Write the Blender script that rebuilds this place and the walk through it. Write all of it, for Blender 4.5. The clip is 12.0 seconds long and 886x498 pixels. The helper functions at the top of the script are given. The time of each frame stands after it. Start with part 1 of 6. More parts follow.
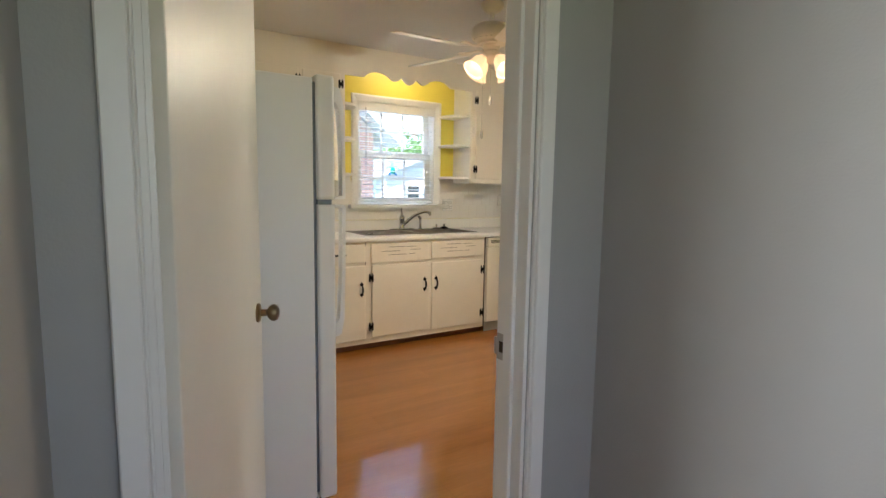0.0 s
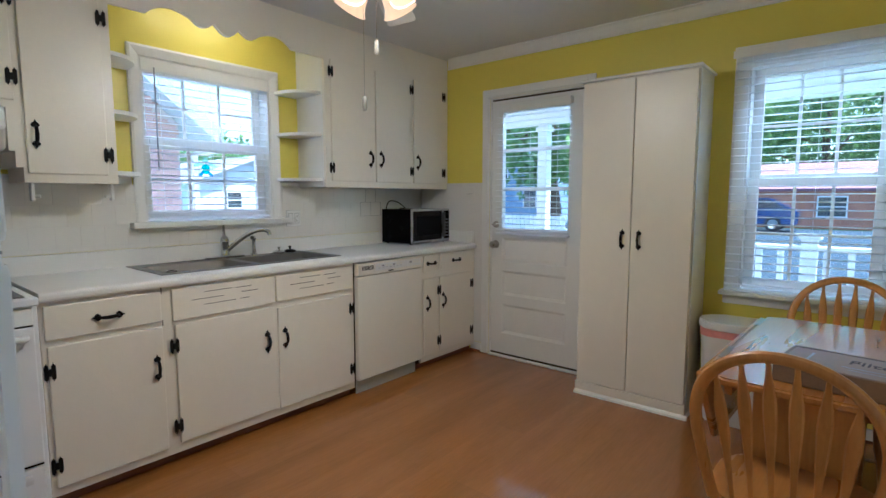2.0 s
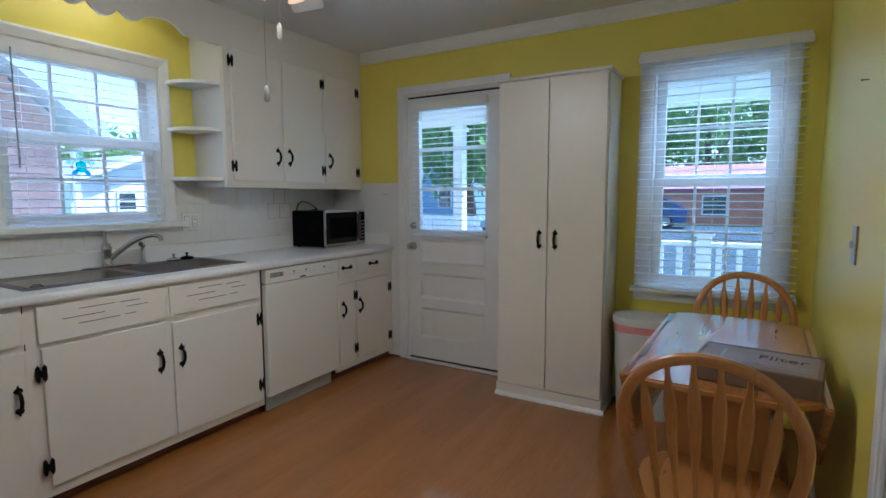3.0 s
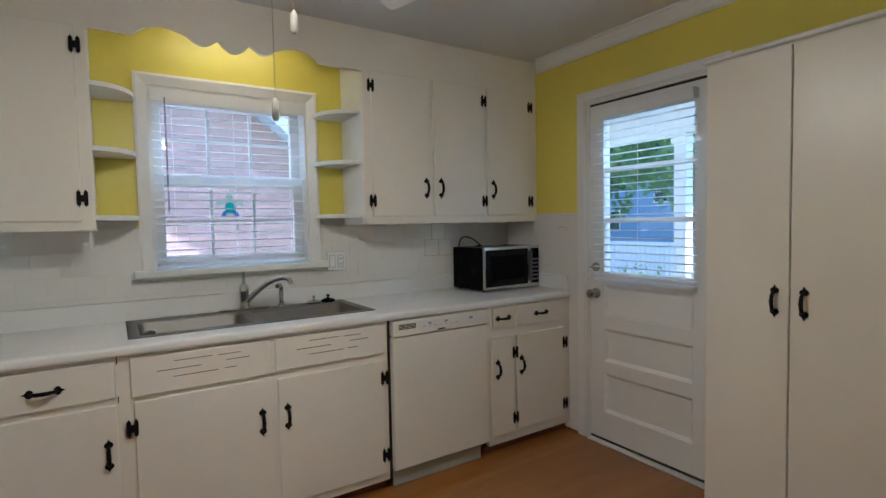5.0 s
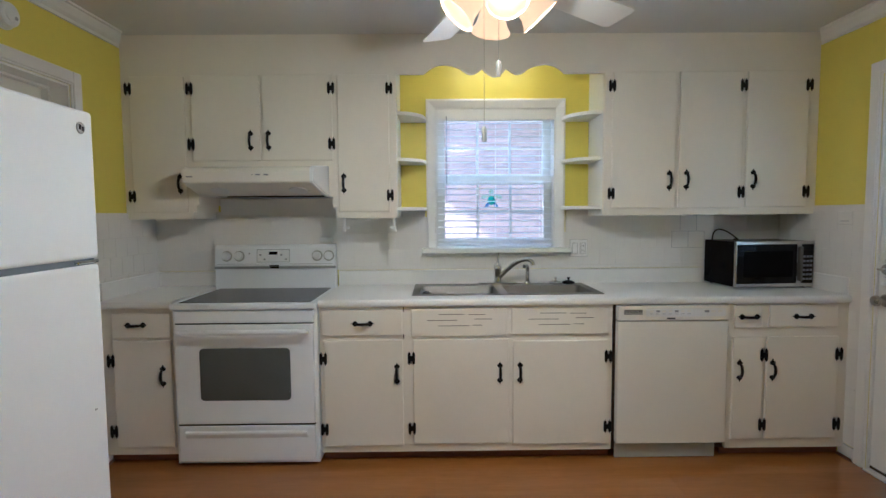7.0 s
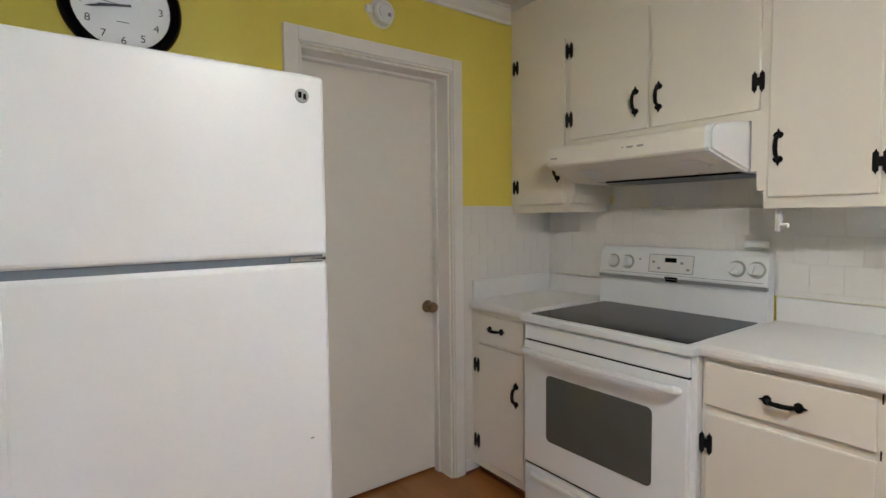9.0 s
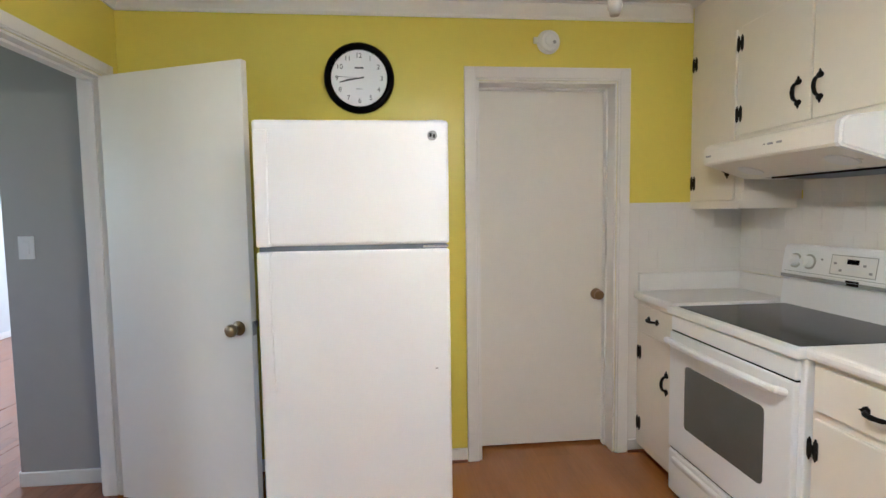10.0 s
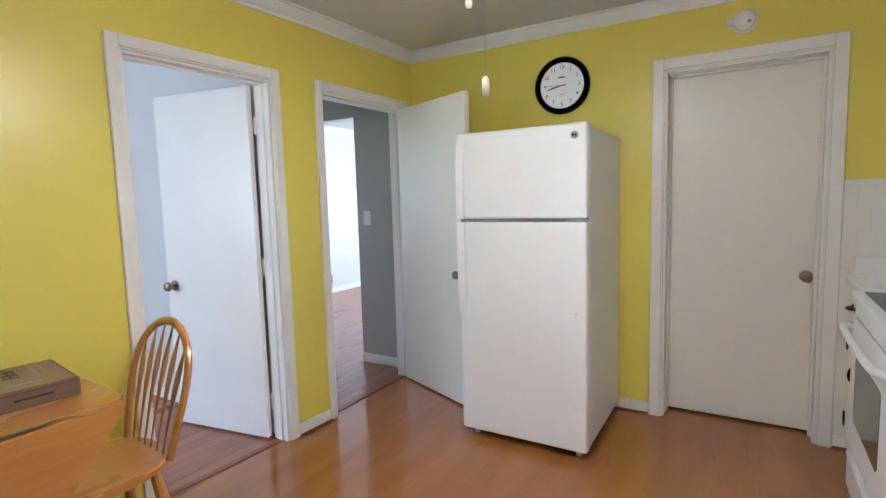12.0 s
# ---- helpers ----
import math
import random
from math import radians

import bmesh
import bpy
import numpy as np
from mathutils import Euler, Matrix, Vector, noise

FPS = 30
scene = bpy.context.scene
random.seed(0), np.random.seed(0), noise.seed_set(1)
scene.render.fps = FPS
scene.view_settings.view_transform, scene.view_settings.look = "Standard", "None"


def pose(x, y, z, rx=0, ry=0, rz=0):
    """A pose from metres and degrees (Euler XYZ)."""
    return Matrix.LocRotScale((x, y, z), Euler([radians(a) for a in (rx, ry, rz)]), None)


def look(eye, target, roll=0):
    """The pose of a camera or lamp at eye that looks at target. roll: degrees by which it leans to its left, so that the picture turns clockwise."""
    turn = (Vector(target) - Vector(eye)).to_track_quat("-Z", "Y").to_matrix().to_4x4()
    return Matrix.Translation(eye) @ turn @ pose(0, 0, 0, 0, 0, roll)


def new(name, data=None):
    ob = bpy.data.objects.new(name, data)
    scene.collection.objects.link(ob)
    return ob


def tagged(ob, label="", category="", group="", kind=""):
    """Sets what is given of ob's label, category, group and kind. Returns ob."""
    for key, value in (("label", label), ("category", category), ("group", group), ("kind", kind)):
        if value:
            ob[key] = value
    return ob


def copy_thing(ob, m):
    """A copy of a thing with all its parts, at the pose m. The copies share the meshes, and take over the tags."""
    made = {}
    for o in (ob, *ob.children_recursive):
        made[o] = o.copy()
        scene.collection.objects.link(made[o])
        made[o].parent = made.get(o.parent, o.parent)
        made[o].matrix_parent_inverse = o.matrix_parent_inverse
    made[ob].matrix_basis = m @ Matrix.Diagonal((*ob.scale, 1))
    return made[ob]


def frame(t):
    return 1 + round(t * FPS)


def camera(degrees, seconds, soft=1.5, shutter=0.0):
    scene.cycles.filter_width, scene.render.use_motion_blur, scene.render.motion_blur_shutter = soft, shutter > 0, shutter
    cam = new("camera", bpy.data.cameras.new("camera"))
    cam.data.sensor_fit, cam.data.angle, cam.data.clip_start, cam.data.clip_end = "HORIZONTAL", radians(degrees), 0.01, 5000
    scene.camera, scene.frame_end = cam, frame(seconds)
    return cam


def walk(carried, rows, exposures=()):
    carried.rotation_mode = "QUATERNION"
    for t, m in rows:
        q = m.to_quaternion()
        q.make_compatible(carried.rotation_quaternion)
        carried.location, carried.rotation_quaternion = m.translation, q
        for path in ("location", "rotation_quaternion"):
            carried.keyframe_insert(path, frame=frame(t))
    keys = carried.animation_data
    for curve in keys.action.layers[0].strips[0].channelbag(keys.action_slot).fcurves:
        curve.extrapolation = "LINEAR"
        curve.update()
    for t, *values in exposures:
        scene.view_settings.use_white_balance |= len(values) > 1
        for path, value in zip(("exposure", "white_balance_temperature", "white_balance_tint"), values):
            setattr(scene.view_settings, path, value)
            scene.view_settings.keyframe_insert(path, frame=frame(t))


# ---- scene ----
cam = camera(82.0, 12.0)
PATH = [
    (0, (0.112, -1.054, 1.28), (1.147, 0.642, 1.055), 0.9),
    (0.5, (0.299, -0.692, 1.287), (1.284, 1.035, 1.074), 0.5),
    (1, (0.516, -0.307, 1.279), (1.598, 1.364, 1.085), 0.0),
    (1.5, (0.618, -0.028, 1.295), (1.929, 1.469, 1.091), 0.0),
    (2, (0.705, 0.149, 1.29), (2.234, 1.423, 1.089), -0.0),
    (2.5, (0.736, 0.203, 1.287), (2.415, 1.27, 1.085), -0.1),
    (2.7, (0.751, 0.209, 1.289), (2.471, 1.208, 1.086), -0.1),
    (4.3, (1.31, 0.367, 1.328), (2.799, 1.694, 1.181), -1.1),
    (4.5, (1.408, 0.376, 1.349), (2.802, 1.803, 1.214), -1.1),
    (5, (1.669, 0.356, 1.357), (2.756, 2.032, 1.257), -1.1),
    (5.5, (1.853, 0.232, 1.366), (2.639, 2.07, 1.291), -0.8),
    (6, (1.854, 0.03, 1.371), (2.345, 1.967, 1.284), -0.6),
    (6.5, (1.866, -0.109, 1.376), (2.131, 1.87, 1.262), -0.5),
    (6.7, (1.863, -0.13, 1.375), (2.036, 1.858, 1.249), -0.5),
    (8.3, (1.849, 0.489, 1.341), (0.876, 2.228, 1.175), -0.5),
    (8.5, (1.861, 0.653, 1.342), (0.693, 2.27, 1.195), -0.6),
    (9, (2.021, 0.98, 1.333), (0.419, 2.17, 1.213), -0.6),
    (9.5, (2.312, 1.136, 1.326), (0.447, 1.849, 1.208), -0.6),
    (10, (2.678, 1.326, 1.359), (0.692, 1.515, 1.215), -0.8),
    (10.5, (2.921, 1.567, 1.361), (0.947, 1.304, 1.175), -1.2),
    (11, (3.109, 1.8, 1.346), (1.231, 1.141, 1.143), -1.5),
    (11.5, (3.187, 2.034, 1.351), (1.421, 1.119, 1.149), -1.6),
    (12, (3.229, 2.219, 1.358), (1.53, 1.181, 1.159), -1.6),
]
EXPOSURES = [(0.0, 2.34, 5800, 8), (0.7, 2.36, 5750, 8), (1.5, 2.27, 5150, 7), (2.5, 1.72, 4450, 7), (4.5, 1.6, 4700, 8), (5.0, 1.69, 4780, 8), (5.5, 1.78, 4550, 8), (6.5, 2.05, 4600, 6),
             (8.5, 2.1, 4750, 8), (9.0, 2.34, 4850, 9), (9.5, 2.64, 4830, 9), (10.5, 2.78, 4900, 10), (12.0, 2.64, 4750, 9)]
walk(cam, [(t, look(eye, target, roll)) for t, eye, target, roll in PATH], EXPOSURES)

# ---- world, sun, lamps ----
SUN_EL, SUN_AZ = 61.0, 125.0  # azimuth clockwise from +y
world = bpy.data.worlds.new("sky")
scene.world = world
world.use_nodes = True
wn, wl = world.node_tree.nodes, world.node_tree.links
sky = wn.new("ShaderNodeTexSky")
sky.sky_type = "NISHITA"
sky.sun_disc = False
sky.sun_elevation, sky.sun_rotation = radians(SUN_EL), radians(SUN_AZ)
wl.new(sky.outputs["Color"], wn["Background"].inputs["Color"])
wn["Background"].inputs["Strength"].default_value = 0.15
sun_data = bpy.data.lights.new("sun", "SUN")
sun_data.energy, sun_data.angle, sun_data.color = 5.0, radians(0.5), (1.0, 0.95, 0.87)
az, el = radians(SUN_AZ), radians(SUN_EL)
sun = new("sun", sun_data)
sun.matrix_world = look(Vector((math.sin(az) * math.cos(el), math.cos(az) * math.cos(el), math.sin(el))) * 40, (0, 0, 0))


def area(name, eye, target, sx, sy, watts, color):
    d = bpy.data.lights.new(name, "AREA")
    d.shape, d.size, d.size_y, d.energy, d.color = "RECTANGLE", sx, sy, watts, color
    ob = new(name, d)
    ob.matrix_world = look(eye, target)
    return ob


FAN_WATTS = 1.7
VALANCE_WATTS = 0.145
DAY = (0.86, 0.93, 1.0)
# area lamps for daylight from assumed, unseen windows of the two neighbouring rooms
area("daylight_room", (4.42, -1.7, 1.45), (1.2, -1.5, 1.1), 1.5, 1.3, 7.5, (1.0, 0.93, 0.84))
area("daylight_den", (-4.1, -0.85, 1.45), (0.6, -1.3, 1.2), 1.3, 1.3, 21, (1.0, 0.94, 0.86))

# added warm fill lamp in an invented opening of the hall's end wall
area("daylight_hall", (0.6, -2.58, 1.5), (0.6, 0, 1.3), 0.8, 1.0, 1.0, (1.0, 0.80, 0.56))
# hidden sky-coloured lamps added outside the three kitchen window heads, to brighten the blinds
SKYLIGHT = (0.72, 0.87, 1.0)
area("daylight_east", (4.62, 0.41, 2.30), (4.05, 0.41, 1.4), 0.9, 0.25, 8.0, SKYLIGHT)
area("daylight_door", (4.62, 2.11, 2.30), (4.05, 2.11, 1.4), 0.9, 0.25, 3.2, SKYLIGHT)
area("daylight_north", (2.235, 3.75, 2.36), (2.235, 3.2, 1.45), 0.9, 0.25, 5.5, SKYLIGHT)

# ---- mesh helpers ----
WORLD_OF = {}


def thing(name, at, label, category, group="", kind=""):
    ob = new(name)
    ob.empty_display_size = 0.05
    ob.location = at
    WORLD_OF[ob] = Matrix.Translation(at)
    return tagged(ob, label, category, group, kind)


def mesh_of(name, bm, mats, smooth=False):
    me = bpy.data.meshes.new(name)
    bmesh.ops.recalc_face_normals(bm, faces=bm.faces[:])
    bm.to_mesh(me)
    bm.free()
    for m in (mats if isinstance(mats, (list, tuple)) else [mats]):
        me.materials.append(m)
    if smooth:
        me.shade_smooth()
        me.set_sharp_from_angle(angle=radians(35))
    return me


def place(name, me, parent, m=None, label=""):
    ob = new(name, me)
    m = m or Matrix.Identity(4)
    if parent is not None:
        ob.parent = parent
        ob.matrix_parent_inverse = WORLD_OF[parent].inverted()
    ob.matrix_basis = m
    WORLD_OF[ob] = m
    return tagged(ob, label)


def part(name, bm, material, parent, label="", smooth=False):
    return place(name, mesh_of(name, bm, material, smooth), parent, None, label)


def structure(name, bm, material, label, category, smooth=False):
    return tagged(part(name, bm, material, None, "", smooth), label, category, "", "structure")


def B(*boxes, bev=0.0, seg=2):
    """A bmesh of boxes (x0, y0, z0, x1, y1, z1), edges rounded by bev."""
    bm = bmesh.new()
    for b in boxes:
        add_box(bm, b, bev, seg)
    return bm


def add_box(bm, b, bev=0.0, seg=2):
    x0, y0, z0, x1, y1, z1 = b
    c = Matrix.Translation(((x0 + x1) / 2, (y0 + y1) / 2, (z0 + z1) / 2)) @ Matrix.Diagonal((abs(x1 - x0), abs(y1 - y0), abs(z1 - z0), 1))
    r = bmesh.ops.create_cube(bm, size=1, matrix=c)
    if bev > 0:
        edges = list({e for v in r["verts"] for e in v.link_edges})
        bmesh.ops.bevel(bm, geom=edges, offset=bev, segments=seg, affect="EDGES", profile=0.5)
    return bm


def prism(bm, pts, axis, a0, a1):
    """A polygon of 2D points pushed along an axis. axis x: (y, z); y: (x, z); z: (x, y)."""
    def at(p, a):
        return {"x": (a, p[0], p[1]), "y": (p[0], a, p[1]), "z": (p[0], p[1], a)}[axis]
    lo = [bm.verts.new(at(p, a0)) for p in pts]
    hi = [bm.verts.new(at(p, a1)) for p in pts]
    n = len(pts)
    bm.faces.new(lo)
    bm.faces.new(hi[::-1])
    for i in range(n):
        bm.faces.new((lo[i], hi[i], hi[(i + 1) % n], lo[(i + 1) % n]))
    return bm


def lathe(bm, prof, m=None, seg=24):
    """Turns (radius, height) points round z, then moves by m."""
    m = m or Matrix.Identity(4)
    rings = []
    for r, z in prof:
        if r < 1e-5:
            rings.append([bm.verts.new(m @ Vector((0, 0, z)))])
        else:
            rings.append([bm.verts.new(m @ Vector((r * math.cos(2 * math.pi * i / seg), r * math.sin(2 * math.pi * i / seg), z))) for i in range(seg)])
    for a, b in zip(rings, rings[1:]):
        for i in range(seg):
            j = (i + 1) % seg
            if len(a) == 1 and len(b) > 1:
                bm.faces.new((a[0], b[i], b[j]))
            elif len(b) == 1 and len(a) > 1:
                bm.faces.new((a[i], b[0], a[j]))
            elif len(a) > 1:
                bm.faces.new((a[i], b[i], b[j], a[j]))
    return bm


def tube(bm, pts, radius, seg=8, flat=1.0):
    """A tube along points; radius a number or one a point; flat squashes it."""
    pts = [Vector(p) for p in pts]
    rad = radius if isinstance(radius, (list, tuple)) else [radius] * len(pts)
    rings, side = [], None
    for i, p in enumerate(pts):
        d = (pts[min(i + 1, len(pts) - 1)] - pts[max(i - 1, 0)]).normalized()
        if side is None:
            ref = Vector((0, 0, 1)) if abs(d.z) < 0.9 else Vector((1, 0, 0))
            side = d.cross(ref).normalized()
        side = (side - d * side.dot(d)).normalized()
        up = d.cross(side)
        rings.append([bm.verts.new(p + (side * math.cos(2 * math.pi * k / seg) + up * flat * math.sin(2 * math.pi * k / seg)) * rad[i]) for k in range(seg)])
    for a, b in zip(rings, rings[1:]):
        for k in range(seg):
            bm.faces.new((a[k], b[k], b[(k + 1) % seg], a[(k + 1) % seg]))
    bm.faces.new(rings[0][::-1])
    bm.faces.new(rings[-1])
    return bm


def spline(pts, n=8):
    """Points on a smooth curve through pts."""
    p = [Vector(q) for q in pts]
    p = [p[0] * 2 - p[1]] + p + [p[-1] * 2 - p[-2]]
    out = []
    for i in range(1, len(p) - 2):
        for k in range(n):
            t = k / n
            a, b, c, d = p[i - 1:i + 3]
            out.append(0.5 * ((2 * b) + (c - a) * t + (2 * a - 5 * b + 4 * c - d) * t * t + (3 * b - a - 3 * c + d) * t ** 3))
    return out + [p[-2]]


# ---- materials ----
def socket(b, *names):
    for n in names:
        if n in b.inputs:
            return b.inputs[n]


def material(name, col, rough=0.5, metal=0.0, var=0.06, scale=3.0, bump=0.05, bscale=90.0, coat=0.0, stretch=(1, 1, 1), rvar=0.08, glow=None, piece=0.0):
    """Paint, plastic, metal: colour varied at two scales, fine relief, uneven gloss. piece: how far single pieces differ."""
    m = bpy.data.materials.new(name)
    m.use_nodes = True
    n, l = m.node_tree.nodes, m.node_tree.links
    b = n["Principled BSDF"]
    tc, mp = n.new("ShaderNodeTexCoord"), n.new("ShaderNodeMapping")
    mp.inputs["Scale"].default_value = stretch
    l.new(tc.outputs["Object"], mp.inputs["Vector"])
    big, fine, rel = (n.new("ShaderNodeTexNoise") for _ in range(3))
    for t, s, d in ((big, scale, 4), (fine, scale * 9, 3), (rel, bscale, 3)):
        t.inputs["Scale"].default_value = s
        t.inputs["Detail"].default_value = d
        l.new(mp.outputs["Vector"], t.inputs["Vector"])
    mixed = n.new("ShaderNodeMath")
    mixed.operation = "MULTIPLY_ADD"
    l.new(fine.outputs["Fac"], mixed.inputs[0])
    mixed.inputs[1].default_value = 0.4
    l.new(big.outputs["Fac"], mixed.inputs[2])
    ramp = n.new("ShaderNodeMapRange")
    ramp.inputs["From Min"].default_value, ramp.inputs["From Max"].default_value = 0.4, 1.0
    l.new(mixed.outputs[0], ramp.inputs["Value"])
    fac = ramp.outputs["Result"]
    if piece:
        oi, add = n.new("ShaderNodeObjectInfo"), n.new("ShaderNodeMath")
        add.operation = "MULTIPLY_ADD"
        l.new(oi.outputs["Random"], add.inputs[0])
        add.inputs[1].default_value = piece
        l.new(fac, add.inputs[2])
        fac = add.outputs[0]
    mix = n.new("ShaderNodeMix")
    mix.data_type = "RGBA"
    mix.inputs["A"].default_value = (*[c * (1 - var) for c in col], 1)
    mix.inputs["B"].default_value = (*[min(1, c * (1 + var)) for c in col], 1)
    l.new(fac, mix.inputs["Factor"])
    l.new(mix.outputs["Result"], b.inputs["Base Color"])
    rr = n.new("ShaderNodeMapRange")
    rr.inputs["To Min"].default_value, rr.inputs["To Max"].default_value = max(0.02, rough - rvar), min(1, rough + rvar)
    l.new(big.outputs["Fac"], rr.inputs["Value"])
    l.new(rr.outputs["Result"], b.inputs["Roughness"])
    b.inputs["Metallic"].default_value = metal
    if coat:
        b.inputs["Coat Weight"].default_value = coat
        b.inputs["Coat Roughness"].default_value = 0.08
    if bump:
        bp = n.new("ShaderNodeBump")
        bp.inputs["Strength"].default_value, bp.inputs["Distance"].default_value = bump, 0.004
        l.new(rel.outputs["Fac"], bp.inputs["Height"])
        l.new(bp.outputs["Normal"], b.inputs["Normal"])
    if glow:
        b.inputs["Emission Color"].default_value = (*glow[0], 1)
        b.inputs["Emission Strength"].default_value = glow[1]
    return m


def wood(name, dark, light, along="x", rough=0.35, grain=26.0, planks=None, coat=0.0, piece=0.0, bump=0.08, rvar=0.08):
    """Wood with streaks along an axis; planks (length, width, joint darkness) draws fine joints too narrow to model."""
    m = bpy.data.materials.new(name)
    m.use_nodes = True
    n, l = m.node_tree.nodes, m.node_tree.links
    b = n["Principled BSDF"]
    tc, mp = n.new("ShaderNodeTexCoord"), n.new("ShaderNodeMapping")
    mp.inputs["Scale"].default_value = {"x": (0.12, 1, 1), "y": (1, 0.12, 1), "z": (1, 1, 0.12)}[along]
    l.new(tc.outputs["Object"], mp.inputs["Vector"])
    vec = mp.outputs["Vector"]
    if piece:
        oi, sh = n.new("ShaderNodeObjectInfo"), n.new("ShaderNodeVectorMath")
        sh.operation = "MULTIPLY_ADD"
        l.new(oi.outputs["Random"], sh.inputs[0])
        sh.inputs[1].default_value = (37, 23, 11)
        l.new(vec, sh.inputs[2])
        vec = sh.outputs["Vector"]
    a, c = n.new("ShaderNodeTexNoise"), n.new("ShaderNodeTexNoise")
    a.inputs["Scale"].default_value, a.inputs["Detail"].default_value, a.inputs["Distortion"].default_value = grain * 0.3, 5, 0.6
    c.inputs["Scale"].default_value, c.inputs["Detail"].default_value = grain * 3.5, 4
    l.new(vec, a.inputs["Vector"])
    l.new(vec, c.inputs["Vector"])
    ad = n.new("ShaderNodeMath")
    ad.operation = "MULTIPLY_ADD"
    l.new(c.outputs["Fac"], ad.inputs[0])
    ad.inputs[1].default_value = 0.45
    l.new(a.outputs["Fac"], ad.inputs[2])
    mr = n.new("ShaderNodeMapRange")
    mr.inputs["From Min"].default_value, mr.inputs["From Max"].default_value = 0.45, 1.0
    l.new(ad.outputs[0], mr.inputs["Value"])
    fac = mr.outputs["Result"]
    if piece:
        pa = n.new("ShaderNodeMath")
        pa.operation = "MULTIPLY_ADD"
        l.new(oi.outputs["Random"], pa.inputs[0])
        pa.inputs[1].default_value = piece
        l.new(fac, pa.inputs[2])
        fac = pa.outputs[0]
    mix = n.new("ShaderNodeMix")
    mix.data_type = "RGBA"
    mix.inputs["A"].default_value, mix.inputs["B"].default_value = (*dark, 1), (*light, 1)
    l.new(fac, mix.inputs["Factor"])
    out = mix.outputs["Result"]
    if planks:
        br = n.new("ShaderNodeTexBrick")
        br.inputs["Brick Width"].default_value, br.inputs["Row Height"].default_value = planks[0], planks[1]
        br.inputs["Scale"].default_value, br.inputs["Mortar Size"].default_value = 1.0, 0.0012
        br.inputs["Color1"].default_value, br.inputs["Color2"].default_value = (1, 1, 1, 1), (0.9, 0.88, 0.86, 1)
        br.inputs["Mortar"].default_value = (planks[2],) * 3 + (1,)
        l.new(tc.outputs["Object"], br.inputs["Vector"])
        mul = n.new("ShaderNodeMix")
        mul.data_type, mul.blend_type = "RGBA", "MULTIPLY"
        mul.inputs["Factor"].default_value = 1.0
        l.new(out, mul.inputs["A"])
        l.new(br.outputs["Color"], mul.inputs["B"])
        out = mul.outputs["Result"]
    l.new(out, b.inputs["Base Color"])
    rr = n.new("ShaderNodeMapRange")
    rr.inputs["To Min"].default_value, rr.inputs["To Max"].default_value = rough - rvar, rough + rvar
    l.new(a.outputs["Fac"], rr.inputs["Value"])
    l.new(rr.outputs["Result"], b.inputs["Roughness"])
    b.inputs["Coat Weight"].default_value = coat
    b.inputs["Coat Roughness"].default_value = 0.06
    bp = n.new("ShaderNodeBump")
    bp.inputs["Strength"].default_value, bp.inputs["Distance"].default_value = bump, 0.002
    l.new(c.outputs["Fac"], bp.inputs["Height"])
    l.new(bp.outputs["Normal"], b.inputs["Normal"])
    return m


def glass(name, tint=(1, 1, 1), rough=0.0):
    m = bpy.data.materials.new(name)
    m.use_nodes = True
    b = m.node_tree.nodes["Principled BSDF"]
    b.inputs["Base Color"].default_value = (*tint, 1)
    b.inputs["Roughness"].default_value = rough
    b.inputs["IOR"].default_value = 1.45
    b.inputs["Transmission Weight"].default_value = 1.0
    return m


YELLOW = material("yellow_wall_paint", (0.76, 0.655, 0.092), 0.34, rvar=0.02, var=0.03, scale=1.6, bump=0.12, bscale=160)
GREY = material("grey_wall_paint", (0.375, 0.372, 0.36), 0.5, var=0.04, scale=1.5, bump=0.12, bscale=160)
PALE = material("pale_grey_wall_paint", (0.63, 0.635, 0.63), 0.5, var=0.03, scale=1.5, bump=0.1, bscale=160)
CEIL = material("ceiling_paint", (0.66, 0.66, 0.63), 0.7, var=0.03, scale=1.2, bump=0.25, bscale=120)
TRIM = material("white_trim_paint", (0.80, 0.79, 0.76), 0.32, var=0.03, scale=4, bump=0.015, bscale=70)
CREAM = material("cream_cabinet_paint", (0.80, 0.755, 0.665), 0.36, var=0.03, scale=2.5, bump=0.09, bscale=55)
DOORP = material("door_paint", (0.79, 0.765, 0.695), 0.38, var=0.03, scale=2, bump=0.02, bscale=60)
APPL = material("white_enamel", (0.83, 0.845, 0.86), 0.36, rvar=0.02, var=0.015, scale=5, bump=0.04, bscale=240, coat=0.0)
ALMOND = material("white_appliance_panel", (0.80, 0.77, 0.69), 0.3, var=0.02, scale=3, bump=0.03, bscale=120)
PLASTIC = material("white_plastic", (0.78, 0.78, 0.77), 0.35, var=0.03, scale=6, bump=0.03)
TILE = material("glazed_white_tile", (0.78, 0.76, 0.72), 0.16, var=0.02, scale=5, bump=0.0, bscale=30, piece=0.3, rvar=0.03)
GROUT = material("grout", (0.70, 0.68, 0.64), 0.8, var=0.1, scale=20, bump=0.2)
COUNTER = material("white_laminate", (0.80, 0.79, 0.77), 0.3, var=0.02, scale=4, bump=0.0, rvar=0.03)
BLACK = material("black_iron", (0.004, 0.0036, 0.0036), 0.5, metal=0.0, var=0.3, scale=30, bump=0.3, bscale=150)
DARK = material("black_plastic", (0.0035, 0.0035, 0.004), 0.25, var=0.2, scale=10, bump=0.03)
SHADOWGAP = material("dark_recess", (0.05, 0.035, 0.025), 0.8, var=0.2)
GLASSTOP = material("black_ceramic_glass", (0.005, 0.005, 0.006), 0.13, var=0.1, scale=12, bump=0.0, rvar=0.03)
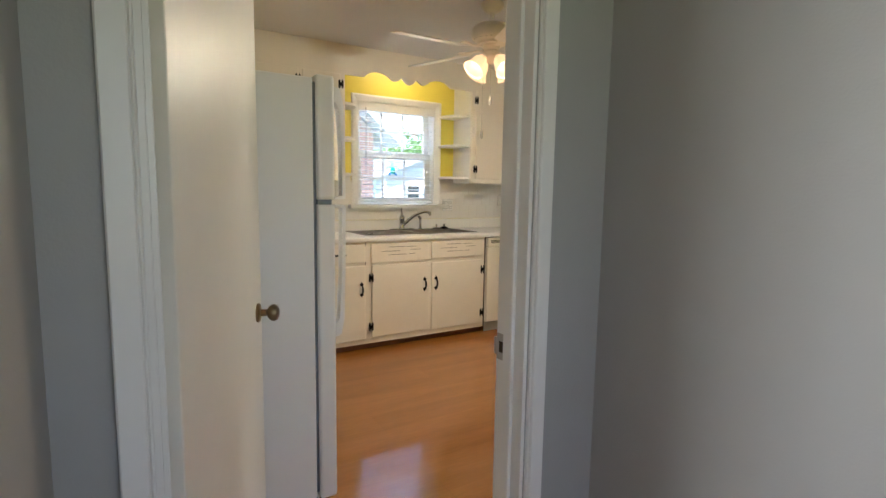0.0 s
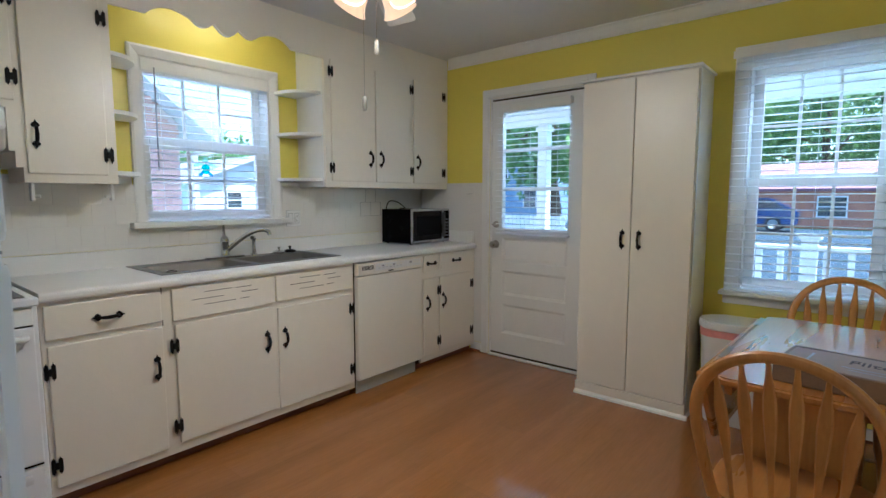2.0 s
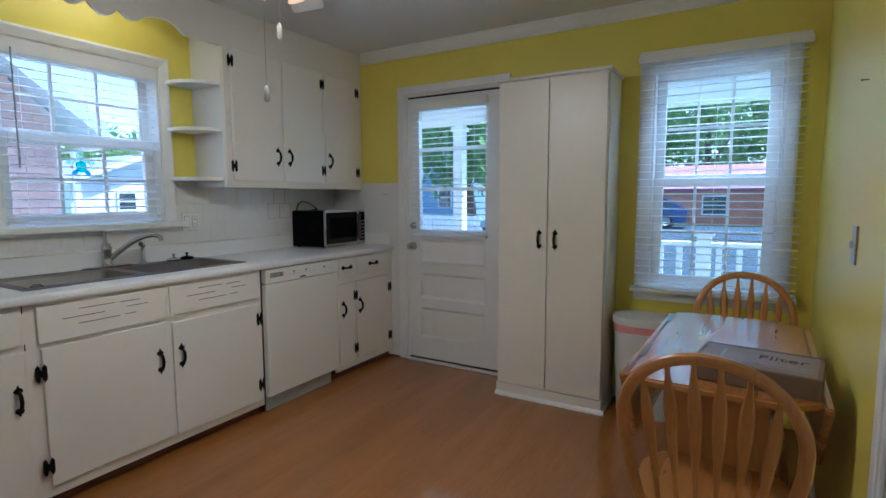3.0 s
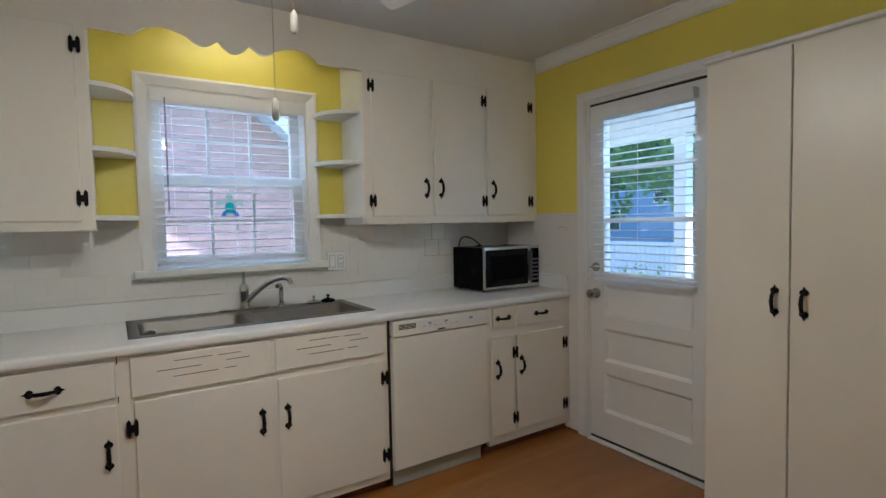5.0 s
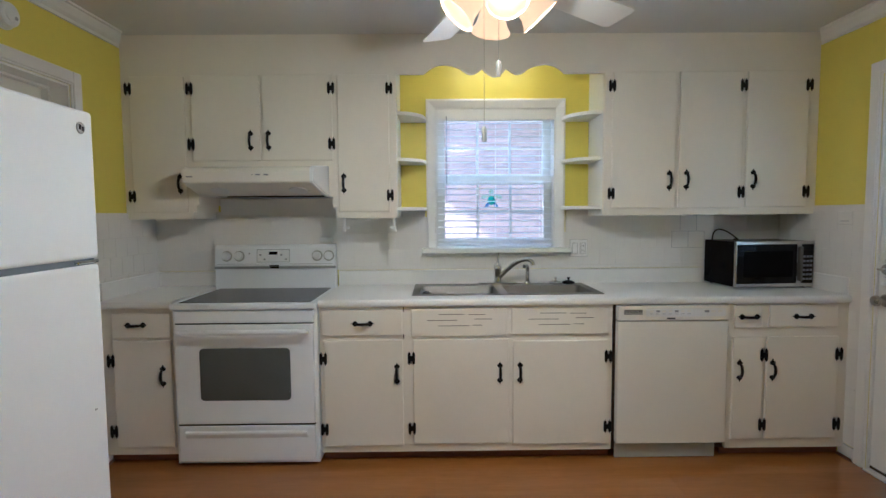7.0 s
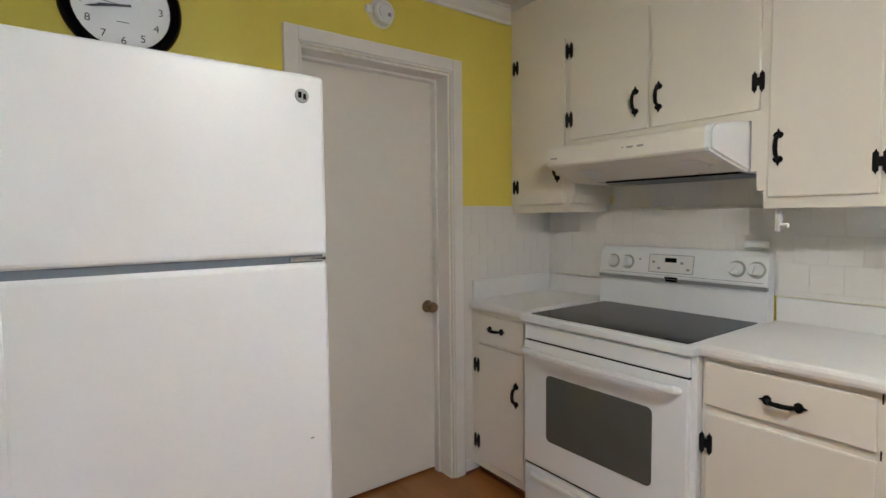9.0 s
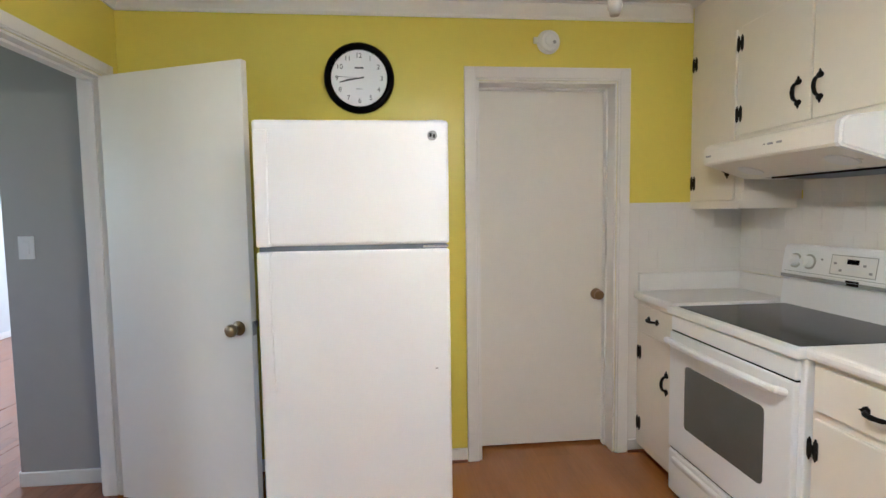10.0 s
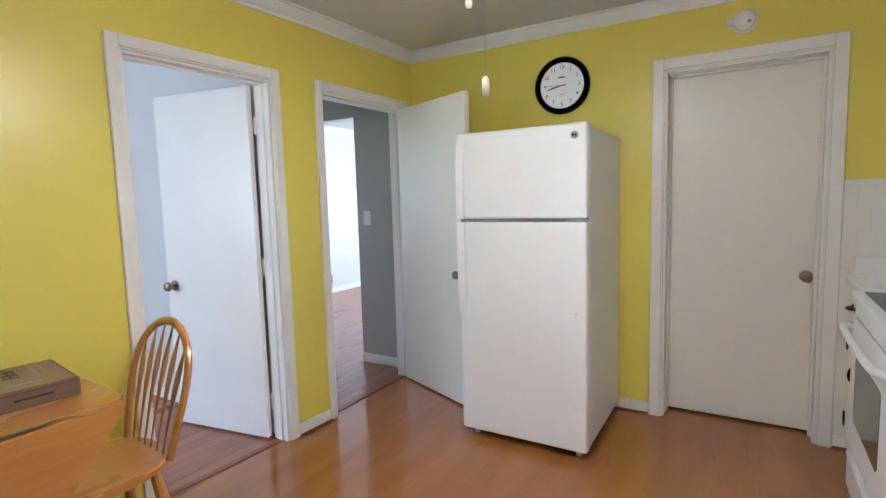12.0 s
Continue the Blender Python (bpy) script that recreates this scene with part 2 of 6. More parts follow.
OVENGLASS = material("smoked_oven_glass", (0.10, 0.105, 0.10), 0.15, var=0.06, scale=8, bump=0.0, rvar=0.03)
STEEL = material("brushed_steel", (0.22, 0.205, 0.19), 0.5, metal=1.0, var=0.1, scale=6, bump=0.05, bscale=120, stretch=(0.15, 1, 1))
CHROME = material("chrome", (0.62, 0.62, 0.63), 0.12, metal=1.0, var=0.04, bump=0.0)
BRASS = material("aged_brass", (0.23, 0.17, 0.10), 0.3, metal=1.0, var=0.15, scale=25, bump=0.05)
NICKEL = material("satin_nickel", (0.42, 0.39, 0.35), 0.3, metal=1.0, var=0.1, scale=20, bump=0.03)
KICK = material("pale_grey_metal", (0.42, 0.43, 0.40), 0.4, var=0.05)
GASKET = material("grey_gasket", (0.16, 0.19, 0.23), 0.6, var=0.1)
LAMINATE = wood("orange_laminate_floor", (0.27, 0.104, 0.02), (0.375, 0.153, 0.034), "x", 0.10, 22, (1.22, 0.19, 0.86), coat=0.25, bump=0.0, rvar=0.03)
OAK = wood("hardwood_floor", (0.14, 0.046, 0.018), (0.30, 0.12, 0.053), "x", 0.3, 26, coat=0.2, piece=0.5)
HONEY = wood("honey_wood", (0.40, 0.16, 0.03), (0.58, 0.27, 0.065), "x", 0.28, 24, coat=0.8)
HONEYZ = wood("honey_wood_upright", (0.42, 0.175, 0.035), (0.62, 0.30, 0.075), "z", 0.3, 30, coat=0.3)
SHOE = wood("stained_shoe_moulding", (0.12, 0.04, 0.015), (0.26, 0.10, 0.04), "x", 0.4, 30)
HONEY.node_tree.nodes["Principled BSDF"].inputs["Coat Roughness"].default_value = 0.14
IVORY = material("ivory_plastic", (0.34, 0.32, 0.27), 0.4, var=0.04)
PAPER = material("brown_box_print", (0.25, 0.155, 0.10), 0.5, var=0.06, scale=9, bump=0.05)
CARD = material("brown_cardboard", (0.20, 0.125, 0.08), 0.8, var=0.12, scale=12, bump=0.2, bscale=140)
INK = material("dark_ink", (0.05, 0.035, 0.03), 0.8, var=0.2)
PRINT = material("black_print", (0.02, 0.02, 0.022), 0.5, var=0.1)
GREYINK = material("grey_print", (0.32, 0.32, 0.33), 0.5, var=0.1)
SLAT = material("white_blind_slat", (0.86, 0.87, 0.88), 0.4, var=0.03, scale=9, bump=0.03)
MILK = material("frosted_shade_glass", (0.85, 0.62, 0.42), 0.35, var=0.05, scale=12, bump=0.1, bscale=60, glow=((1.0, 0.60, 0.30), 0.22))


def dull(mat, level):
    mat.node_tree.nodes["Principled BSDF"].inputs["Specular IOR Level"].default_value = level
    return mat


GREYLINE = material("mid_grey_trim", (0.30, 0.31, 0.31), 0.45, var=0.05)
STEEL2 = material("bright_steel", (0.52, 0.51, 0.49), 0.28, metal=1.0, var=0.06, scale=6, bump=0.04, bscale=120, stretch=(0.15, 1, 1))
MWGLASS = material("black_oven_glass", (0.004, 0.004, 0.005), 0.06, var=0.1, bump=0.0)
dull(BLACK, 0.15), dull(DARK, 0.04), dull(MWGLASS, 0.22), dull(GLASSTOP, 0.14), dull(SHADOWGAP, 0.1)


def translucent(mat, share, tint):
    """Lets a share of the light through a thin sheet."""
    n, l = mat.node_tree.nodes, mat.node_tree.links
    b, o = n["Principled BSDF"], n["Material Output"]
    t, mx = n.new("ShaderNodeBsdfTranslucent"), n.new("ShaderNodeMixShader")
    t.inputs["Color"].default_value = (*tint, 1)
    mx.inputs["Fac"].default_value = share
    l.new(b.outputs["BSDF"], mx.inputs[1])
    l.new(t.outputs["BSDF"], mx.inputs[2])
    l.new(mx.outputs["Shader"], o.inputs["Surface"])


translucent(SLAT, 0.6, (0.92, 0.92, 0.92))
PANE = glass("window_glass")
BULB = material("lit_bulb", (1, 0.9, 0.75), 0.5, var=0.0, bump=0.0, glow=((1.0, 0.72, 0.40), 2.4))
PINK = material("pink_bin_liner", (0.75, 0.32, 0.30), 0.5, var=0.15, scale=20, bump=0.3)
TEAL = glass("teal_stained_glass", (0.05, 0.55, 0.5), 0.1)
BLUEG = glass("blue_stained_glass", (0.08, 0.3, 0.75), 0.1)
PALEG = glass("pale_green_stained_glass", (0.5, 0.85, 0.75), 0.1)
BRICK = material("red_brick", (0.45, 0.31, 0.27), 0.85, var=0.2, scale=2.5, bump=0.4, bscale=60, piece=0.7)
MORTAR = material("mortar", (0.50, 0.46, 0.43), 0.9, var=0.12, scale=8, bump=0.4)
SIDING = material("white_siding", (0.78, 0.79, 0.80), 0.55, var=0.05, scale=1.2, bump=0.1)
ROOFM = material("pinkish_shingles", (0.24, 0.125, 0.145), 0.9, var=0.2, scale=1.5, bump=0.5, bscale=14)
DARKROOF = material("grey_shingles", (0.20, 0.21, 0.23), 0.9, var=0.25, scale=2, bump=0.5, bscale=14)
GRASS = material("lawn", (0.085, 0.16, 0.03), 0.9, var=0.45, scale=0.6, bump=0.8, bscale=30)
REDBRICK = material("orange_red_brick", (0.46, 0.20, 0.12), 0.85, var=0.2, scale=1.5, bump=0.4, bscale=12)
ASPHALT = material("asphalt", (0.036, 0.054, 0.068), 0.97, var=0.2, scale=0.5, bump=0.4, bscale=60)
ASPHALT.node_tree.nodes["Principled BSDF"].inputs["Specular IOR Level"].default_value = 0.08
LEAF = material("leaves", (0.10, 0.17, 0.08), 0.6, var=0.5, scale=1.5, bump=0.2)
LEAF2 = material("light_leaves", (0.13, 0.23, 0.095), 0.6, var=0.5, scale=1.5, bump=0.2)
translucent(LEAF, 0.4, (0.20, 0.34, 0.10))
translucent(LEAF2, 0.45, (0.24, 0.40, 0.12))
BARK = material("bark", (0.12, 0.085, 0.06), 0.9, var=0.3, scale=6, bump=0.8, bscale=20)
CARBLUE = material("blue_car_paint", (0.02, 0.06, 0.22), 0.2, metal=0.3, var=0.05, bump=0.0, coat=1.0)
RUBBER = material("tyre_rubber", (0.02, 0.02, 0.02), 0.8, var=0.1)
PORCH = material("porch_paint", (0.30, 0.31, 0.33), 0.6, var=0.1, scale=3)
DARKPANE = material("dark_window_pane", (0.03, 0.04, 0.05), 0.08, var=0.1, bump=0.0, coat=0.5)
# grey-blue carries the shade under the neighbour's eave in the trim colour
SHADEDTRIM = material("shaded_trim_blue", (0.36, 0.43, 0.48), 0.6, var=0.06, scale=1.0, bump=0.1)
BLUESIDING = material("blue_siding", (0.25, 0.35, 0.47), 0.6, var=0.06, scale=1.0, bump=0.1)

# ---- the large structure ----
WX, EX, SY, NY, CZ = 0.0, 4.13, 0.0, 3.26, 2.43
HALL_E, DIV_E = 1.18, 1.28  # wall between the hall and the next room


def wall_mesh(along, t0, t1, u0, u1, z1, holes, side=None, mats=(0, 1), z0=0.0):
    """Boxes of a wall along x or y between t0 and t1 in thickness, with holes (u0, u1, z0, z1). Faces that look to side take the first material."""
    bm = bmesh.new()
    cuts = sorted({u0, u1, *[h[0] for h in holes], *[h[1] for h in holes]})
    for a, b in zip(cuts, cuts[1:]):
        spans = [(z0, z1)]
        for h in holes:
            if h[0] <= a + 1e-6 and h[1] >= b - 1e-6:
                spans = [s for lo, hi in spans for s in ((lo, max(lo, h[2])), (min(hi, h[3]), hi)) if s[1] - s[0] > 1e-4]
        for lo, hi in spans:
            add_box(bm, (a, t0, lo, b, t1, hi) if along == "x" else (t0, a, lo, t1, b, hi))
    bmesh.ops.remove_doubles(bm, verts=bm.verts[:], dist=1e-5)
    bmesh.ops.recalc_face_normals(bm, faces=bm.faces[:])
    if side is not None:
        s = Vector(side)
        for f in bm.faces:
            f.material_index = 0 if f.normal.dot(s) > 0.5 else 1
    return bm


SKEW = 0.038  # the kitchen's south wall drifts outwards, past x = 1


def skewed(ob):
    for v in ob.data.vertices:
        v.co.y -= SKEW * max(0.0, v.co.x - 1.0)
    return ob


H1, H2 = (0.125, 0.94), (1.315, 2.055)  # the hall doorway and the next room's, in x
HTOP = 2.008
WD = (1.77, 2.53, 2.04)  # closet doorway in y, height
ED = (1.70, 2.51, 2.07)  # back door
EW = (0.06, 0.72, 0.745, 2.04)  # east window
NW = (1.838, 2.632, 1.15, 2.062)  # north window

wall_north = structure("wall_north", wall_mesh("x", NY, NY + 0.2, -0.15, EX + 0.2, CZ, [NW], (0, -1, 0)), [YELLOW, BRICK], "yellow painted kitchen wall with the sink window", "wall")
wall_east = structure("wall_east", wall_mesh("y", EX, EX + 0.2, -0.23, NY, CZ, [(ED[0], ED[1], 0, ED[2]), EW], (-1, 0, 0)), [YELLOW, SIDING], "yellow painted kitchen wall with back door and window", "wall")
wall_south = skewed(structure("wall_south", wall_mesh("x", -0.11, 0, -0.15, EX, CZ, [(*H1, 0, HTOP), (*H2, 0, HTOP), (1.0, 1.001, 0, 0)], (0, 1, 0)), [YELLOW, GREY], "yellow painted kitchen wall with two doorways", "wall"))
wall_west = structure("wall_west", wall_mesh("y", -0.15, 0, 0, NY, CZ, [(WD[0], WD[1], 0, WD[2])], (1, 0, 0)), [YELLOW, GREY], "yellow painted kitchen wall behind the refrigerator", "wall")
closet = B((-0.95, 1.5, 0, -0.93, 2.8, CZ), (-0.93, 1.5, 0, -0.15, 1.52, CZ), (-0.93, 2.78, 0, -0.15, 2.8, CZ))
structure("wall_closet", closet, PALE, "plain closet walls behind the shut door", "wall")
structure("wall_hall_west", wall_mesh("y", -0.10, -0.012, -2.6, -0.11, CZ, [(-1.75, -0.58, 0, 2.03)], (1, 0, 0)), [GREY, PALE], "grey painted hall wall with an open passage", "wall")
structure("wall_hall_east", wall_mesh("y", HALL_E, DIV_E, -3.3, -0.11, CZ, [], (-1, 0, 0)), [GREY, PALE], "grey painted hall wall", "wall")
# the south wall's opening is invented, only to hold the hall's fill lamp
structure("wall_hall_south", wall_mesh("x", -2.7, -2.6, -0.10, HALL_E, CZ, [(0.2, 1.0, 1.0, 2.0)], (0, 1, 0)), [GREY, SIDING], "unseen grey end wall of the hall, opening added for a lamp", "wall")
structure("wall_room_south", B((DIV_E, -3.4, 0, 4.6, -3.3, CZ)), PALE, "pale grey wall of the next room", "wall")
structure("wall_room_east", wall_mesh("y", 4.45, 4.6, -3.3, -0.11, CZ, [(-2.5, -0.9, 0.8, 2.1)], (-1, 0, 0)), [PALE, SIDING], "pale grey wall with a window opening", "wall")
structure("wall_den_south", B((-4.3, -3.2, 0, -0.10, -3.1, CZ)), PALE, "pale wall of the room past the hall", "wall")
structure("wall_den_west", wall_mesh("y", -4.3, -4.15, -3.1, 0, CZ, [(-1.5, -0.2, 0.8, 2.1)], (1, 0, 0)), [PALE, SIDING], "pale wall with a window opening", "wall")
structure("wall_den_north", B((-4.3, 0.0, 0, -0.95, 0.1, CZ), (-0.95, 0.0, 0, -0.15, 0.1, CZ)), PALE, "pale wall closing the far room", "wall")
structure("wall_den_east", B((-0.10, -3.1, 0, -0.012, -2.7, CZ)), PALE, "short pale wall", "wall")
structure("floor", B((-0.15, -0.055, -0.08, EX, NY, 0.0)), LAMINATE, "orange-brown wood laminate kitchen floor", "floor")
bm = bmesh.new()
prism(bm, [(1.0, -0.054), (EX, -0.054), (EX, -0.054 - SKEW * (EX - 1.0))], "z", -0.02, 0.0015)
structure("floor_edge", bm, LAMINATE, "edge of the laminate floor along the wall", "floor")
structure("floor_closet", B((-0.95, 1.5, -0.08, -0.15, 2.8, -0.002)), LAMINATE, "laminate floor of the closet", "floor")
structure("ceiling", B((-0.15, -0.11, CZ, EX + 0.2, NY + 0.2, CZ + 0.15)), CEIL, "flat off-white painted kitchen ceiling", "ceiling")
structure("ceiling_hall", B((-4.3, -3.4, CZ, 4.6, -0.11, CZ + 0.15), (-4.3, -0.11, CZ, -0.15, 3.0, CZ + 0.15)), CEIL, "white ceiling over the hall and side rooms", "ceiling")


def crown(name, p0, p1, inward, label="white crown moulding along the ceiling"):
    """Moulding between two corner points; inward: unit vector from the wall."""
    prof = [(0, 0), (0.0, -0.075), (0.012, -0.075), (0.014, -0.06), (0.03, -0.045), (0.048, -0.02), (0.052, -0.012), (0.065, -0.01), (0.065, 0)]
    bm = bmesh.new()
    a, b, w = Vector(p0), Vector(p1), Vector(inward)
    d = (b - a).normalized()
    rows = []
    for base, s in ((a, 1), (b, -1)):
        rows.append([bm.verts.new(base + w * u + d * s * u + Vector((0, 0, v))) for u, v in prof])
    n = len(prof)
    for i in range(n):
        bm.faces.new((rows[0][i], rows[1][i], rows[1][(i + 1) % n], rows[0][(i + 1) % n]))
    bm.faces.new(rows[0])
    bm.faces.new(rows[1][::-1])
    return structure(name, bm, TRIM, label, "moulding")


cz = CZ - 0.001
crown("crown_west", (0.001, 0, cz), (0.001, 2.95, cz), (1, 0, 0))
crown("crown_south_a", (0, 0.001, cz), (1.0651, 0.001, cz), (0, 1, 0))
skewed(crown("crown_south_b", (0.935, 0.001, cz), (EX + 0.06, 0.001, cz), (0, 1, 0)))
crown("crown_east", (EX - 0.001, -0.119, cz), (EX - 0.001, 2.95, cz), (-1, 0, 0))
crown("crown_room", (DIV_E + 0.001, -3.3, cz), (DIV_E + 0.001, -0.11, cz), (1, 0, 0))
crown("crown_room_north", (DIV_E, -0.111, cz), (4.45, -0.111, cz), (0, -1, 0))
crown("crown_room_south", (DIV_E, -3.299, cz), (4.45, -3.299, cz), (0, 1, 0))
crown("crown_den", (-4.15, -3.099, cz), (-0.10, -3.099, cz), (0, 1, 0))


def base(name, b, inward, shoe=True):
    """A white skirting board, with a dark shoe strip along its foot."""
    x0, y0, x1, y1 = b
    bm = B((x0, y0, 0.0, x1, y1, 0.075), bev=0.004, seg=1)
    ob = structure(name, bm, TRIM, "white painted baseboard", "baseboard")
    if "south" in name:
        skewed(ob)
    if shoe:
        ix, iy = inward
        if ix:
            xs = x1 if ix > 0 else x0 - 0.012
            bm = B((xs, y0, 0.0, xs + 0.012, y1, 0.016), bev=0.004, seg=1)
        else:
            ys = y1 if iy > 0 else y0 - 0.012
            bm = B((x0, ys, 0.0, x1, ys + 0.012, 0.016), bev=0.004, seg=1)
        ob = structure(name.replace("baseboard", "shoe_moulding"), bm, SHOE, "brown shoe moulding at the foot of the baseboard", "moulding")
        if "south" in name:
            skewed(ob)


base("baseboard_west_a", (0.0, 0.015, 0.014, WD[0] - 0.07), (1, 0))
base("baseboard_west_b", (0.0, WD[1] + 0.072, 0.014, 2.70), (1, 0))
base("baseboard_south_a", (H1[1] + 0.062, 0.0, H2[0] - 0.062, 0.014), (0, 1))
base("baseboard_south_b", (H2[1] + 0.062, 0.0, EX, 0.014), (0, 1))
base("baseboard_south_c", (0.0, 0.0, H1[0] - 0.062, 0.014), (0, 1))
base("baseboard_east_a", (EX - 0.014, 0.014, EX, 0.90), (-1, 0))
base("baseboard_east_b", (EX - 0.014, ED[1] + 0.07, EX, 2.69), (-1, 0))
base("baseboard_hall_a", (-0.012, -0.58, 0.002, -0.13), (1, 0), False)
base("baseboard_hall_b", (HALL_E - 0.014, -2.6, HALL_E, -0.13), (-1, 0), False)
base("baseboard_hall_c", (-0.10, -0.594, -0.012, -0.58), (0, 1), False)
base("baseboard_room_a", (DIV_E, -3.3, DIV_E + 0.014, -0.13), (1, 0), False)
base("baseboard_den_a", (-4.15, -3.1, -0.10, -3.086), (0, 1), False)


def casing(name, u0, u1, z1, wall, t, out, w=0.06, d=0.018, label="white painted door casing"):
    """Stepped trim round a doorway. wall: the axis the wall runs along; t: its face; out: +1 or -1."""
    bm = bmesh.new()
    step = [(0.0, w * 0.14, d * 0.7), (w * 0.14, w, d)]
    for a, b, dd in step:
        lo, hi = sorted((t, t + out * dd))
        for s0, s1 in ((u0 - b, u0 - a), (u1 + a, u1 + b)):
            add_box(bm, (s0, lo, 0, s1, hi, z1 + b) if wall == "x" else (lo, s0, 0, hi, s1, z1 + b), 0.003, 1)
        c0, c1 = u0 - a, u1 + a
        add_box(bm, (c0, lo, z1 + a, c1, hi, z1 + b) if wall == "x" else (lo, c0, z1 + a, hi, c1, z1 + b), 0.003, 1)
    return structure(name, bm, TRIM, label, "door casing")


casing("trim_hall_door", H1[0], H1[1], HTOP, "x", 0.0, 1, 0.06, 0.014)
casing("trim_hall_door_back", H1[0], H1[1], HTOP, "x", -0.11, -1, 0.05)
skewed(casing("trim_room_door", H2[0], H2[1], HTOP, "x", 0.0, 1))
skewed(casing("trim_room_door_back", H2[0], H2[1], HTOP, "x", -0.11, -1))
casing("trim_closet_door", WD[0], WD[1], WD[2], "y", 0.0, 1, 0.068)
casing("trim_back_door", ED[0], ED[1], ED[2], "y", EX, -1, 0.065)


def jamb(name, u0, u1, z1, wall, t0, t1, stop):
    """Lining boards of a doorway with a stop strip at the depth stop."""
    e = 0.012
    bm = bmesh.new()
    for p in (((u0, t0, 0, u0 + e, t1, z1)), ((u1 - e, t0, 0, u1, t1, z1)), ((u0 + e, t0, z1 - e, u1 - e, t1, z1))):
        add_box(bm, p if wall == "x" else (p[1], p[0], p[2], p[4], p[3], p[5]), 0.001, 1)
    s0, s1 = stop
    f = 0.024
    for p in (((u0 + e, s0, 0, u0 + f, s1, z1 - e)), ((u1 - f, s0, 0, u1 - e, s1, z1 - e)), ((u0 + f, s0, z1 - f, u1 - f, s1, z1 - e))):
        add_box(bm, p if wall == "x" else (p[1], p[0], p[2], p[4], p[3], p[5]), 0.002, 1)
    return structure(name, bm, TRIM, "white painted door jamb with stop", "door jamb")


jamb("trim_hall_jamb", H1[0], H1[1], HTOP, "x", -0.11, 0.0, (-0.075, -0.04))
skewed(jamb("trim_room_jamb", H2[0], H2[1], HTOP, "x", -0.11, 0.0, (-0.07, -0.035)))
jamb("trim_closet_jamb", WD[0], WD[1], WD[2], "y", -0.15, 0.0, (-0.128, -0.09))
jamb("trim_back_jamb", ED[0], ED[1], ED[2], "y", EX + 0.0, EX + 0.2, (EX + 0.06, EX + 0.09))
structure("threshold_hall", B((H1[0] + 0.012, -0.075, 0.0, H1[1] - 0.012, -0.035, 0.007), bev=0.003, seg=1), SHOE, "low wooden threshold strip", "threshold")
skewed(structure("threshold_room", B((H2[0] + 0.012, -0.075, 0.0, H2[1] - 0.012, -0.035, 0.007), bev=0.003, seg=1), SHOE, "low wooden threshold strip", "threshold"))
structure("threshold_back", B((EX - 0.03, ED[0] + 0.012, 0.0, EX + 0.2, ED[1] - 0.012, 0.012), bev=0.004, seg=1), TRIM, "white threshold under the back door", "threshold")


def knob_mesh():
    prof = [(0, 0), (0.031, 0), (0.032, 0.004), (0.028, 0.008), (0.012, 0.011), (0.011, 0.03), (0.02, 0.036), (0.027, 0.045), (0.028, 0.054), (0.024, 0.063), (0.014, 0.068), (0, 0.069)]
    return lathe(bmesh.new(), prof, seg=24)


KNOB_BRASS = mesh_of("door_knob", knob_mesh(), BRASS, True)
KNOB_NICKEL = mesh_of("door_knob", knob_mesh(), NICKEL, True)
BUTT = mesh_of("hinge", lathe(B((-0.016, -0.0015, -0.045, 0.016, 0.0015, 0.045)), [(0, -0.05), (0.006, -0.048), (0.006, 0.048), (0, 0.05)], seg=10), TRIM)


def flush_door(name, hinge, angle, width, height, knob_at, flip, label, hinge_side, mat=None):
    """A plain slab door. hinge: floor point of the hinge line; angle: degrees of the leaf from +x; the slab lies on side flip of that line."""
    m = Matrix.Translation((hinge[0], hinge[1], 0)) @ Matrix.Rotation(radians(angle), 4, "Z")
    ob = thing(name, (hinge[0], hinge[1], 0), label, "door", kind="structure")
    y0, y1 = (0, 0.035) if flip > 0 else (-0.035, 0)
    place("leaf", mesh_of("leaf", B((0.012, y0, 0.012, width, y1, height), bev=0.002, seg=1), mat or DOORP), ob, m)
    for yy, a in ((y1, -90), (y0, 90)):
        place("door_knob", KNOB_BRASS, ob, m @ pose(knob_at, yy, 0.875, a, 0, 0), "aged brass door knob")
    place("latch", mesh_of("latch", B((width - 0.001, (y0 + y1) / 2 - 0.012, 0.845, width + 0.0015, (y0 + y1) / 2 + 0.012, 0.905)), NICKEL), ob, m)
    for hz in (0.22, 1.0, 1.78):
        place("hinge", BUTT, ob, m @ pose(-0.002, hinge_side, hz))
    return ob


flush_door("door_1", (H1[0] + 0.014, 0.002), 67.5, 0.785, 1.998, 0.722, -1, "plain white slab door standing open to the kitchen", 0.004)
flush_door("door_2", (H2[0] + 0.016, -0.126), -81.0, 0.715, 1.993, 0.655, 1, "plain white slab door standing open into the next room", -0.004, TRIM)
# the closet door, shut
cd = thing("door_3", (-0.13, WD[0], 0), "plain off-white slab closet door, shut", "door", kind="structure")
part("leaf", B((-0.166, WD[0] + 0.015, 0.015, -0.131, WD[1] - 0.015, WD[2] - 0.016), bev=0.002, seg=1), DOORP, cd)
place("door_knob", KNOB_BRASS, cd, pose(-0.131, 2.472, 0.88, 0, 90, 0), "aged brass door knob")
strike = thing("strike_plate", (H1[1] - 0.012, -0.02, 0.87), "dull metal strike plate on the door jamb", "strike plate")
part("plate", B((H1[1] - 0.0145, -0.038, 0.84, H1[1] - 0.012, -0.004, 0.91), (H1[1] - 0.016, -0.004, 0.852, H1[1] - 0.012, 0.006, 0.898)), NICKEL, strike)
